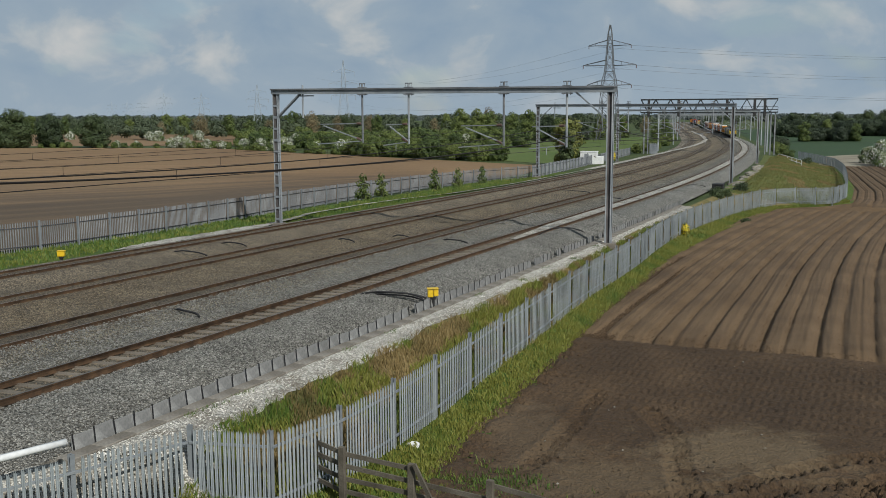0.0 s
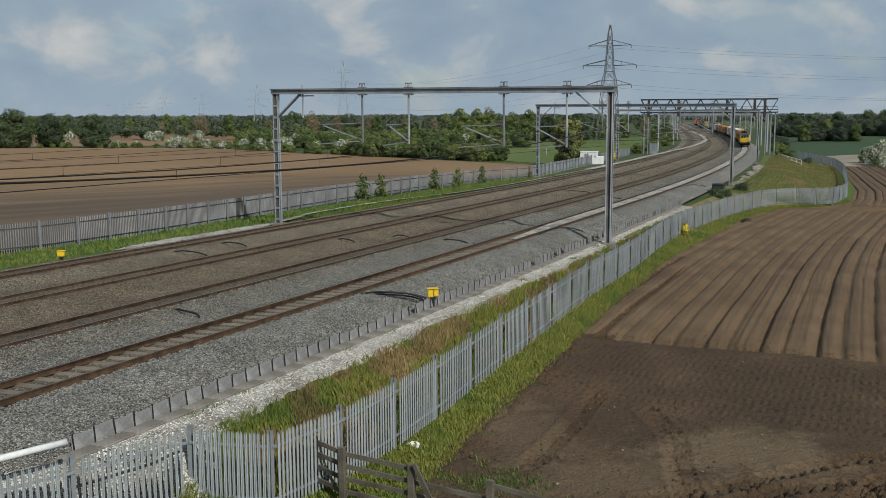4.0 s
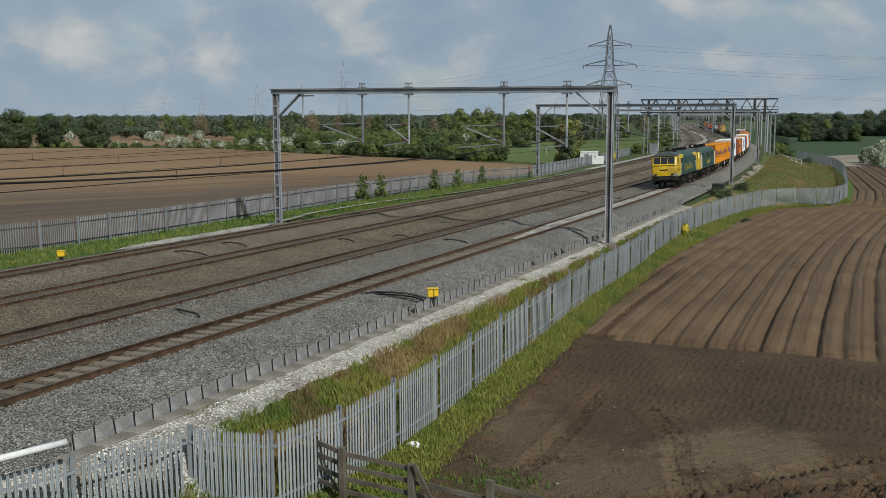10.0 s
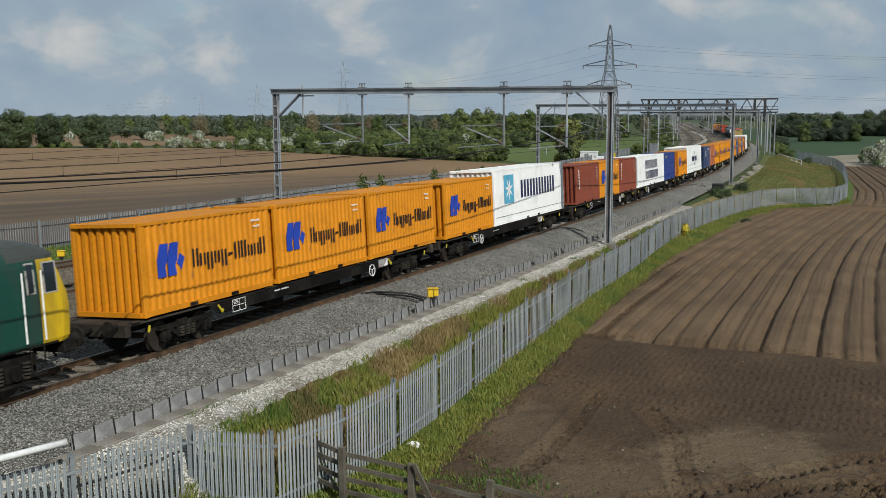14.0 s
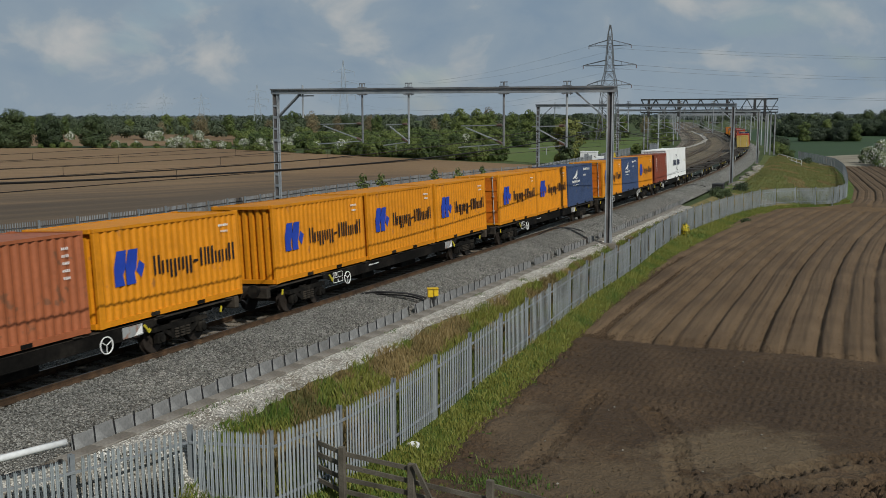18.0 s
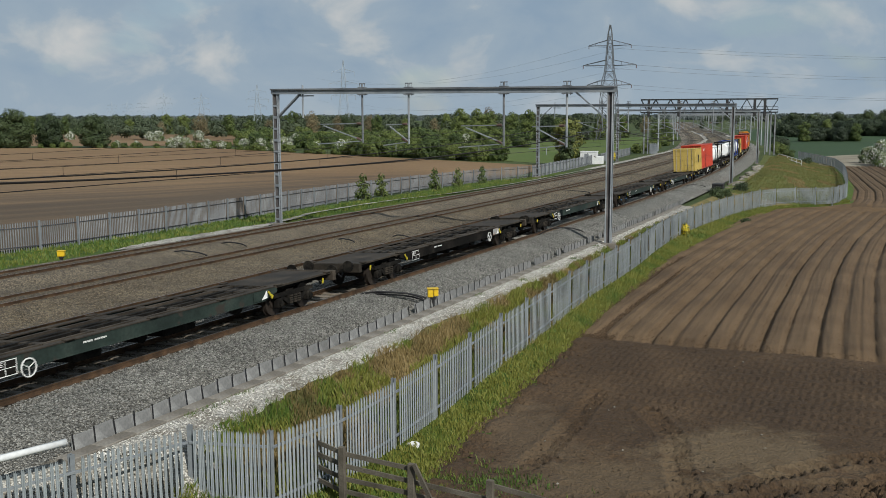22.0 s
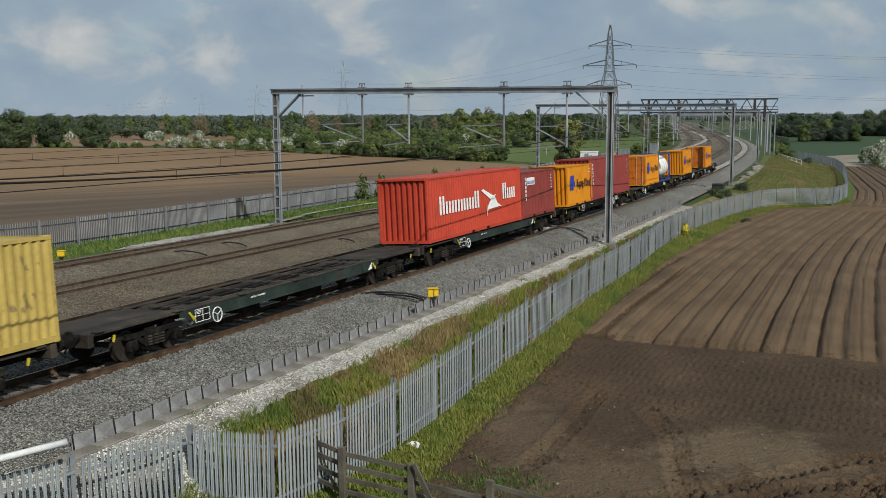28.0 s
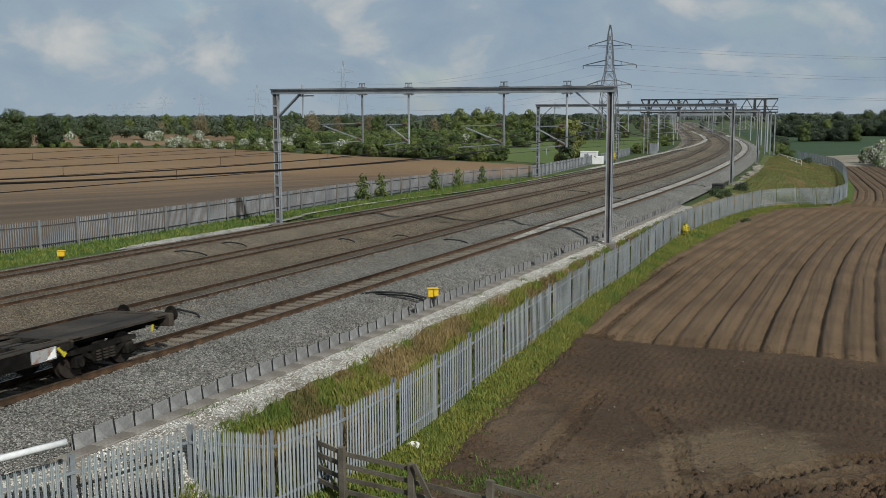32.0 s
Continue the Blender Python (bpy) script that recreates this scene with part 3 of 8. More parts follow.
def head_height(S, Lt, D, X, Y):
    rng = np.random.RandomState(5)
    h = 0.012 * rng.randn(*S.shape) + 0.011 * np.repeat(np.repeat(rng.randn(S.shape[0] // 3 + 1, S.shape[1] // 3 + 1), 3, 0), 3, 1)[:S.shape[0], :S.shape[1]] + 0.05 * np.sin(S * 0.8 + np.sin(Lt * 0.5)) * np.sin(Lt * 0.6 + 1.0)
    # tractor tyres: sunk bands with slanted lug prints on both sides of the middle
    for k, line in enumerate(TYRE_TRACKS):
        best, run, side = np.full(S.shape, 9.0), np.zeros(S.shape), np.zeros(S.shape)
        far = 0.0
        for (x0, y0), (x1, y1) in zip(line, line[1:]):
            ln = math.hypot(x1 - x0, y1 - y0)
            ux, uy = (x1 - x0) / ln, (y1 - y0) / ln
            a = np.clip((X - x0) * ux + (Y - y0) * uy, 0, ln)
            d = np.hypot(X - x0 - a * ux, Y - y0 - a * uy)
            o = (X - x0) * -uy + (Y - y0) * ux
            m = d < best
            best, run, side = np.where(m, d, best), np.where(m, far + a, run), np.where(m, o, side)
            far += ln
        lug = np.sin((run + np.abs(side) * 0.7) * 2 * np.pi / 0.36 + np.where(side > 0, np.pi, 0))
        depth = 1.0 if k < 3 else 0.55
        h = h - depth * np.where(best < 0.36, 0.07 + 0.09 * np.tanh(3 * lug), 0) + depth * 0.07 * np.exp(-((best - 0.42) / 0.07) ** 2)
    # fainter ribbed passes across the far side
    rows = np.sin(S * 2 * np.pi / 0.95) > -0.3
    h = h + np.where((S > 4.5) & (S < 12.6) & rows, 0.034 * np.sin(Lt * 2 * np.pi / 0.25 + np.sin(S * 3) * 0.6), 0)
    return h - 0.3 * np.exp(-D / 0.35) + 0.16 * np.exp(-((D - 0.8) / 0.35) ** 2) * (0.5 + 0.5 * np.sin(S * 5 + np.sin(S * 1.7) * 2))


soil_grid("bedded_field", 13.6, 190.0, 1.2, 0, 46, 0.065, rows_height, "soil_rows", "brown field drawn up into long parallel seed beds")
soil_grid("headland", -16.0, 13.9, 0.075, 0, 30, 0.075, head_height, "soil_dark", "dark freshly turned bare soil headland with tyre marks")


# ---- track bed ----
def build_bed():
    prof = [(-19.2, -0.72), (-18.2, -0.42), (-17.2, -0.24), (-16.7, -0.21), (-15.4, -0.17), (-14.1, -0.10), (-13.2, -0.26), (-12.3, -0.30), (-11.5, -0.22), (-10.2, -0.17), (-8.9, -0.10), (-8.1, -0.24), (-7.0, -0.30),
            (-6.1, -0.22), (-4.74, -0.17), (-3.4, -0.10), (-2.5, -0.24), (-1.5, -0.20), (-0.9, -0.24), (-0.6, -0.235), (0, -0.205), (0.6, -0.172), (0.9, -0.15), (1.05, -0.075), (1.65, -0.06), (2.2, -0.18), (3.0, -0.42), (3.62, -0.58)]
    n0, n1 = -60.0, 1100.0
    rows = list(np.arange(-640, n0, 10.0)) + list(np.arange(n0, 120, 0.5)) + list(np.arange(120, n1 + 1, 4.0))
    verts, faces, uvs = [], [], []
    k = len(prof)
    rng = random.Random(3)
    for s in rows:
        for la, dz in prof:
            verts.append(on(s, la, dz + (rng.uniform(-0.025, 0.025) if abs(la) > 1.4 else rng.uniform(-0.01, 0.01))))
            uvs.append((s, (la + 19.2) / 22.82))
    for i in range(len(rows) - 1):
        for j in range(k - 1):
            faces.append((i * k + j, i * k + j + 1, (i + 1) * k + j + 1, (i + 1) * k + j))
    ob = link_mesh("ballast_bed", verts, faces, M["ballast"])
    uv = ob.data.uv_layers.new(name="uv")
    for lp in ob.data.loops:
        uv.data[lp.index].uv = uvs[lp.vertex_index]
    tagged(ob, "wide bed of grey and rust-brown broken stone ballast", "ballast", kind="structure")


build_bed()

RAIL = [(-0.035, 0.0), (0.035, 0.0), (0.035, -0.035), (0.012, -0.05), (0.012, -0.13), (0.07, -0.15), (0.07, -0.165), (-0.07, -0.165), (-0.07, -0.15), (-0.012, -0.13), (-0.012, -0.05), (-0.035, -0.035)]
TRACKS = (("near", 0.0, 0.0), ("second", -4.74, -0.03), ("third", -10.22, -0.05), ("far", -15.42, -0.05))


def build_track(lat0, dz0, n_near, label):
    t = thing("railway_track", label, "railway track", "four parallel running lines", kind="structure")
    for side in (-0.755, 0.755):
        place = lambda s, la, dz, side=side: canted(s, lat0, side + la, dz + dz0)
        r = sweep([(la, dz) for la, dz in RAIL[2:]] + [(-0.034, -0.006), (0.034, -0.006)], -640, 1100, 3.0, place, M["rail"], "rail")
        r.parent = t
        h = sweep([(-0.031, 0.0), (0.031, 0.0), (0.031, -0.012), (-0.031, -0.012)], -640, 1100, 3.0, place, M["railtop"], "rail_head")
        h.parent = t
        tagged(h, "polished rail head")
    bm = bmesh.new()
    for x0, x1, z0, z1 in ((-1.25, -0.35, -0.36, -0.165), (0.35, 1.25, -0.36, -0.165), (-0.35, 0.35, -0.36, -0.172)):
        box(bm, x0, x1, -0.13, 0.13, z0, z1, 0.015 if z1 > -0.18 else 0)
    for x in (-0.755, 0.755):
        for dx in (-0.09, 0.09):
            box(bm, x + dx - 0.025, x + dx + 0.025, -0.05, 0.05, -0.17, -0.14)
    first = part("sleeper", bm, M["sleeper"], t)
    first.matrix_basis = track_pose(-20, lat0, dz0)
    s = -20 + 0.65
    for _ in range(n_near - 1):
        again(first, track_pose(s, lat0, dz0), t)
        s += 0.65
    verts, faces = [], []
    while s < 300:
        m = track_pose(s, lat0, dz0)
        b = len(verts)
        verts += [m @ Vector(v) for v in ((-1.25, -0.13, -0.17), (1.25, -0.13, -0.17), (1.25, 0.13, -0.17), (-1.25, 0.13, -0.17), (-1.25, -0.13, -0.3), (1.25, -0.13, -0.3), (1.25, 0.13, -0.3), (-1.25, 0.13, -0.3))]
        faces += [tuple(b + i for i in f) for f in ((0, 1, 2, 3), (4, 5, 1, 0), (5, 6, 2, 1), (6, 7, 3, 2), (7, 4, 0, 3))]
        s += 0.65
    far = link_mesh("far_sleepers", verts, faces, M["sleeper"], t)
    tagged(far, kind="stuff")
    return t


for _n, _la, _dz in TRACKS:
    build_track(_la, _dz, 150 if _la > -6 else 60, {"near": "running line with rusty rails and pale concrete sleepers", "second": "running line with brown rails set deep in stone", "third": "running line with rust-brown rails in brown ballast", "far": "outermost running line beside the grass strip"}[_n])


# ---- beside the track ----
def strip(name, rows, mat, label, kind="structure", category="path"):
    """A band on the ground between two edges: rows of (s, lat, dz, lat, dz)."""
    verts, faces = [], []
    for s, a, za, b, zb in rows:
        verts += [on(s, a, za), on(s, (a + b) / 2, (za + zb) / 2 + 0.01), on(s, b, zb)]
    for i in range(len(rows) - 1):
        for j in (0, 1):
            faces.append((i * 3 + j, i * 3 + j + 1, i * 3 + j + 4, i * 3 + j + 3))
    return tagged(link_mesh(name, verts, faces, mat, smooth=True), label, category, kind=kind)


def bank(name, s0, s1, lo, hi, mat, lift, label):
    """A strip of turf laid on the land between two edges."""
    nu, nv = int((s1 - s0) / 0.5), 12
    pts = []
    for i in range(nu + 1):
        s = s0 + (s1 - s0) * i / nu
        a, b = lo(s), max(lo(s) + 0.05, hi(s))
        pts += [tuple(on(s, a + (b - a) * j / nv)[:2]) for j in range(nv + 1)]
    tagged(sheet(name, pts, nu, nv, M[mat], lift), label, "grass bank", kind="structure")


def build_beside():
    rng = random.Random(11)
    fe = lambda s: float(np.interp(s, FENCE_S, FENCE_LAT))
    pe = lambda s: float(np.interp(s, PATH_S, PATH_LAT))
    bank("verge", -20, 205, lambda s: fe(s) - 0.1, lambda s: max(fe(s) + 1.0, float(field_edge(s)) + 0.97), "verge", 0.02, "green grass verge between fence and field")
    bank("railway_bank", -7.8, 84, lambda s: pe(s) - 0.2, lambda s: fe(s) + 0.1, "scrub", 0.03, "patchy dry grass bank below the path")
    bank("mound", 84, 205, lambda s: 4.6, lambda s: fe(s) + 0.1, "mound", 0.03, "grassy embankment mound beside the track")
    bank("cess_verge", 0, 125, lambda s: -27.5, lambda s: -19.6, "verge", 0.03, "grass strip beside the outer line")
    # pale stone path on the shoulder
    rows = []
    spill = []
    verts, faces, nv = [], [], 14
    slope = list(np.arange(-20, -7.3, 0.25))
    for s in slope:
        hi = fe(s) + 0.35
        crest = max(3.1, min(5.35, fe(s) - 0.9))
        for j in range(nv + 1):
            la = 2.7 + (hi - 2.7) * j / nv
            dz = -0.57 if la < crest else -0.57 - 1.34 * min(1.0, (la - crest) / max(0.3, fe(s) - crest))
            verts.append(on(s, la, dz + rng.uniform(-0.03, 0.03)))
    faces = [(i * (nv + 1) + j, i * (nv + 1) + j + 1, (i + 1) * (nv + 1) + j + 1, (i + 1) * (nv + 1) + j) for i in range(len(slope) - 1) for j in range(nv)]
    tagged(link_mesh("stone_slope", verts, faces, M["chalk"], smooth=True), "pale crushed stone spilling down to the fence", "stone bank", kind="structure")
    for s in np.arange(-8.5, 62, 0.5):
        e = (pe(s) if s > -7 else max(4.5, min(5.8, fe(s) - 0.9))) + 0.18 + 0.1 * math.sin(s * 0.7) + rng.uniform(-0.06, 0.06)
        rows.append((s, 4.16 + rng.uniform(-0.03, 0.03), -0.545, max(4.4, min(e, pe(s)) - 0.05), -0.572))
        a = max(4.4, min(e, pe(s)) - 0.07)
        b = max(a + 0.06, e)
        spill.append((s, a, -0.570, b, min(-0.575, float(fall(np.array([s]), np.array([b]))[0]) + 0.075)))
    strip("stone_path", rows, M["chalk"], "pale crushed stone path along the railway shoulder")
    strip("stone_spill", spill, M["chalk"], "pale crushed stone trickling over the bank edge")
    # white ballast between the rails of the near line further out
    rows = [(s, -0.66, -0.125, 0.66, -0.06) for s in np.arange(28, 420, 1.0)]
    for k in range(9):
        s, a, za, b, zb = rows[k]
        rows[k] = (s, a + 0.6 - 0.065 * k, za, b - 0.02, zb)
    strip("pale_ballast", rows, M["chalk"], "strip of fresh pale stone between the rails", category="ballast")
    path = lambda s: float(np.interp(s, (120, 180, 210, 247, 299, 344, 420, 520), (-17.6, -17.5, -16.7, -14.9, -12.2, -10.4, -10.5, -12.0)))
    rows = [(s, path(s) - 0.7, -0.085, path(s) + 0.7, -0.065) for s in np.arange(120, 520, 2.0)]
    strip("outer_pale_ballast", rows, M["chalk"], "strip of fresh pale stone swinging across the outer lines", category="ballast")
    mid = lambda s: float(np.interp(s, (18, 24, 30, 36, 43, 52, 60, 70, 84, 130), (-19.6, -19.9, -19.7, -20.3, -21.8, -22.2, -21.8, -20.4, -20.0, -19.8)))
    wide = lambda s: float(np.interp(s, (18, 22, 31, 35, 44, 130), (0.35, 0.8, 0.9, 0.4, 0.35, 0.3)))
    rows = [(s, mid(s) - wide(s) + rng.uniform(-0.1, 0.1), -0.62, mid(s) + wide(s) + rng.uniform(-0.1, 0.1), -0.56) for s in np.arange(18, 130, 1.0)]
    strip("kerb_path", rows, M["chalk"], "worn pale concrete cable route beside the outer line")
    # concrete troughing lids
    tr = thing("cable_trough", "brown weathered concrete cable trough with separate lids", "cable trough", kind="structure")
    bm = bmesh.new()
    box(bm, -0.21, 0.21, -0.49, 0.49, -0.12, 0.0, 0.02)
    lid = part("lid", bm, M["concrete"], tr)
    s = -9.0
    first = True
    while s < 62:
        m = track_pose(s, 3.97, -0.50) @ pose(rng.uniform(-0.012, 0.012), 0, rng.uniform(-0.008, 0.008), rng.uniform(-1, 1), rng.uniform(-2, 2), rng.uniform(-1, 1))
        m = m @ Matrix.Rotation(-CANT, 4, "Y")
        m.translation = on(s, 3.97 + rng.uniform(-0.012, 0.012), -0.50 + rng.uniform(-0.008, 0.008))
        if first:
            lid.matrix_basis = m
            first = False
        else:
            again(lid, m, tr)
        s += 1.0
    # stakes and boards that hold the stone
    rw = thing("ballast_retainer", "low row of dark stakes holding grey boards against stone", "retaining board", kind="structure")
    bm = bmesh.new()
    box(bm, -0.010, 0.010, -0.012, 0.012, -0.15, 0.35)
    stake = part("stake", bm, M["black"], rw)
    bm = bmesh.new()
    box(bm, -0.02, 0.02, -0.305, 0.305, -0.10, 0.27, 0.008)
    board = part("board", bm, M["board"], rw)
    s, first = -8.9, True
    while s < 66:
        m = Matrix.Translation(on(s, 3.70, -0.52)) @ Matrix.Rotation(-line_at(s)[3], 4, "Z") @ pose(0, 0, 0, rng.uniform(-2, 2), -4 + rng.uniform(-4, 3), 0)
        m2 = Matrix.Translation(on(s + 0.31, 3.64, -0.50 + rng.uniform(-0.05, 0.03))) @ Matrix.Rotation(-line_at(s)[3], 4, "Z") @ pose(0, 0, 0, rng.uniform(-2, 2), -8 + rng.uniform(-4, 4), rng.uniform(-2, 2))
        if first:
            stake.matrix_basis, board.matrix_basis, first = m, m2, False
        else:
            again(stake, m, rw)
            if rng.random() < 0.9:
                again(board, m2, rw)
        s += 0.62
    # signals and boxes
    for s, la, dz, twin in ((9.4, 3.62, -0.52, True), (13.0, -18.6, -0.62, False)):
        b = thing("trackside_box", "yellow steel trackside lubricator box on a black post", "equipment box", "yellow boxes beside the line", m=Matrix.Translation(on(s, la, dz)) @ Matrix.Rotation(-line_at(s)[3] + 0.5, 4, "Z"))
        bm = bmesh.new()
        box(bm, -0.09, 0.09, -0.09, 0.09, -0.1, 0.36, 0.02)
        box(bm, -0.14, 0.14, -0.12, 0.12, 0.28, 0.40, 0.02)
        part("post", bm, M["black"], b)
        if twin:
            b.scale = (0.82, 0.82, 0.86)
        else:
            b.scale = (0.72, 0.72, 0.86)
        bm = bmesh.new()
        box(bm, -0.24, 0.02 if twin else 0.24, -0.19, 0.19, 0.40, 0.72, 0.03)
        part("housing", bm, M["yellow"], b)
        if twin:
            bm = bmesh.new()
            box(bm, 0.04, 0.26, -0.16, 0.16, 0.44, 0.76, 0.03)
            part("housing", bm, M["yellow"], b)
        bm = bmesh.new()
        box(bm, -0.26, 0.28, -0.21, 0.21, 0.71 if not twin else 0.765, 0.75 if not twin else 0.79, 0.01)
        part("lid", bm, M["yellow"], b)


build_beside()


def tube(name, pts, r, mat, label, category, n=6, group=""):
    """A round cable through pts."""
    pts = [Vector(p) for p in pts]
    verts, faces = [], []
    for i, p in enumerate(pts):
        d = (pts[min(i + 1, len(pts) - 1)] - pts[max(i - 1, 0)]).normalized()
        u = d.cross(Vector((0, 0, 1)))
        u = u.normalized() if u.length > 1e-6 else Vector((1, 0, 0))
        v = d.cross(u)
        verts += [p + (u * math.cos(2 * math.pi * k / n) + v * math.sin(2 * math.pi * k / n)) * r for k in range(n)]
    for i in range(len(pts) - 1):
        for k in range(n):
            faces.append((i * n + k, i * n + (k + 1) % n, (i + 1) * n + (k + 1) % n, (i + 1) * n + k))
    faces += [tuple(range(n))[::-1], tuple(range((len(pts) - 1) * n, len(pts) * n))]
    ob = link_mesh(name, verts, faces, mat, smooth=True)
    return tagged(ob, label, category, group) if label else ob


def build_cables():
    rng = random.Random(5)
    spots = [(9.0, 3.4, 0.9, 0.22), (9.3, 3.4, 1.1, 0.16), (9.15, 3.4, 1.0, 0.10), (31.5, 3.3, 0.8, 0.5), (3.0, -3.6, -2.0, 0.12), (26, -3.5, -1.6, 0.14), (27, -6.9, -5.6, 0.10), (24, -9.0, -7.6, 0.12), (20, -14.0, -12.0, 0.12), (16, -14.0, -11.6, 0.12), (84, 3.2, 1.0, 0.2), (33.5, -17.5, -16.4, 0.1), (62, -3.4, -1.0, 0.08), (70, -9.0, -6.0, 0.08)]
    for s, a, b, h in spots:
        pts = []
        for i in range(13):
            f = i / 12
            la = a + (b - a) * f
            base = -0.42 * (1 - f) - 0.17 * f if a > 1 else -0.2
            pts.append(on(s - 0.9 * f * (1 if a > 1 else 0.5) + 0.1 * math.sin(f * 9), la, base + h * (1 - f) ** 0.7 * (1 if a > 1 else 0) + (0.1 + h * 0.4) * math.sin(math.pi * f) + 0.03))
        tube("track_cable", pts, 0.036 if a > 1 else 0.04, M["black"], "black rubber cable looped across the ballast", "cable", group="cables across the ballast")


build_cables()


# ---- palisade fences ----
# grey fence's rails: the angle iron's shade is put into this dark colour
M["shade_rail"] = surf("dark_fence_rail", [(0.05, 0.053, 0.06), (0.08, 0.085, 0.095)], 0.8, 9.0, 0.6, 0.3, bump=0.05)


def along(nodes, step, drop=None, lead=()):
    """Places every step metres along a line of (s, lat) nodes."""
    pts = [Vector((x, y, 0)) for x, y in lead]
    for (s0, a0), (s1, a1) in zip(nodes, nodes[1:]):
        n = max(1, int((abs(s1 - s0) + abs(a1 - a0)) / 0.25))
        pts += [on(s0 + (s1 - s0) * i / n, a0 + (a1 - a0) * i / n) for i in range(n)]
    pts.append(on(*nodes[-1]))
    d = [0.0]
    for p, q in zip(pts, pts[1:]):
        d.append(d[-1] + (Vector((q.x, q.y)) - Vector((p.x, p.y))).length)
    xs, ys = [p.x for p in pts], [p.y for p in pts]
    out = []
    for k in range(int(d[-1] / step) + 1):
        x, y = float(np.interp(k * step, d, xs)), float(np.interp(k * step, d, ys))
        out.append(Vector((x, y, land_at(x, y) if drop is None else line_at(nearest(x, y)[0])[2] + drop)))
    return out


def pale_mesh(height):
    """W-section pale with a split point; 65 mm wide."""
    bm = bmesh.new()
    xs = (-0.034, -0.018, 0.0, 0.018, 0.034)
    ys = (0.0, 0.016, 0.002, 0.016, 0.0)
    tops = (height - 0.07, height, height - 0.05, height, height - 0.07)
    lo = [bm.verts.new((x, y, 0.04)) for x, y in zip(xs, ys)]
    hi = [bm.verts.new((x, y, t)) for x, y, t in zip(xs, ys, tops)]
    lo2 = [bm.verts.new((x, y + 0.004, 0.04)) for x, y in zip(xs, ys)]
    hi2 = [bm.verts.new((x, y + 0.004, t)) for x, y, t in zip(xs, ys, tops)]
    for i in range(4):
        bm.faces.new((lo[i], lo[i + 1], hi[i + 1], hi[i]))
        bm.faces.new((lo2[i + 1], lo2[i], hi2[i], hi2[i + 1]))
    bm.faces.new((lo[0], hi[0], hi2[0], lo2[0]))
    bm.faces.new((lo[4], lo2[4], hi2[4], hi[4]))
    return bm


def palisade(label, nodes, height, mat, near_pales, flip=False, dense=17, drop=None, lead=(), first=()):
    f = thing("palisade_fence", label, "fence", kind="structure")
    posts = [Vector((x, y, line_at(nearest(x, y)[0])[2] + drop)) for x, y in first] + along(nodes, 2.75 if not first else 3.1, drop, lead)
    bm = bmesh.new()
    for y0, y1, x in ((-0.004, 0.004, 0.05), (0.09, 0.098, 0.05)):
        box(bm, -x, x, y0 + 0.05, y1 + 0.05, -0.3, height + 0.05)
    box(bm, -0.004, 0.004, 0.05, 0.14, -0.3, height + 0.05)
    post = part("post", bm, M["fence_post"], f)
    pm = None
    verts, faces = [], []
    rail_v, rail_f = [], []
    tmpl = pale_mesh(height)
    tmpl.verts.index_update()
    tv = [v.co.copy() for v in tmpl.verts]
    tf = [tuple(v.index for v in fc.verts) for fc in tmpl.faces]
    count, rng = 0, random.Random(9)
    pale = None
    for i, p in enumerate(posts):
        q = posts[i + 1] if i + 1 < len(posts) else None
        d = (q - p) if q else (p - posts[i - 1])
        ang = math.atan2(d.y, d.x)
        m = Matrix.Translation(p) @ Matrix.Rotation(ang + (math.pi if flip else 0), 4, "Z")
        if i == 0:
            post.matrix_basis = m
        else:
            again(post, m, f)
        if not q:
            break
        for z in (0.32, height - 0.32):
            a, b = p + Vector((0, 0, z)), q + Vector((0, 0, z))
            bm = bmesh.new()
            n = Vector((-d.y, d.x, 0)).normalized() * -0.048 if not flip else Vector((-d.y, d.x, 0)).normalized() * 0.03
            beam(bm, a - n, b - n, 0.05, 0.05)
            part("rail", bm, M["fence_post" if not flip else "shade_rail"], f)
        for k in range(dense):
            g = 0.045 + 0.91 * (k + 0.5) / dense
            c = p + (q - p) * g
            m = Matrix.Translation(c + Vector((0, 0, rng.uniform(-0.012, 0.012)))) @ Matrix.Rotation(ang + (math.pi if flip else 0), 4, "Z") @ pose(0, 0, 0, 0, rng.gauss(0, 0.35), rng.gauss(0, 2.0))
            if count < near_pales:
                if pale is None:
                    pale = part("pale", tmpl.copy(), mat, f)
                    pale.matrix_basis = m
                else:
                    again(pale, m, f)
                count += 1
            else:
                b0 = len(verts)
                verts += [m @ v for v in tv]
                faces += [tuple(b0 + j for j in t) for t in tf]
    if verts:
        ob = link_mesh("far_pales", verts, faces, mat, f)
        tagged(ob, kind="stuff")
    return f


FENCE_POSTS = [(-11.0, 15.1), (-9.15, 16.85), (-7.26, 18.69), (-5.49, 20.54), (-3.60, 20.23), (-2.32, 22.13), (-1.19, 24.58), (-0.14, 27.15), (0.92, 30.13), (2.07, 33.3), (3.21, 36.3), (4.42, 39.6), (5.68, 43.1), (6.92, 46.4), (8.11, 49.3), (9.32, 52.2), (10.55, 55.2)]
FENCE_LEAD = [(11.76, 58.3), (13.98, 64.4)]
FENCE_NODES = [(47, 5.75), (57, 6.1), (71, 7.5), (81, 9.4), (86.5, 13.4), (85.3, 14.8), (87, 15.9), (92, 16.9), (99, 17.5), (114, 17.8), (151, 18.4), (179, 18.0), (196, 16.0), (225, 12.0)]
palisade("galvanised steel palisade fence between railway and field", FENCE_NODES, 1.80, M["fence"], 300, drop=-1.92, lead=FENCE_LEAD, dense=18, first=FENCE_POSTS)
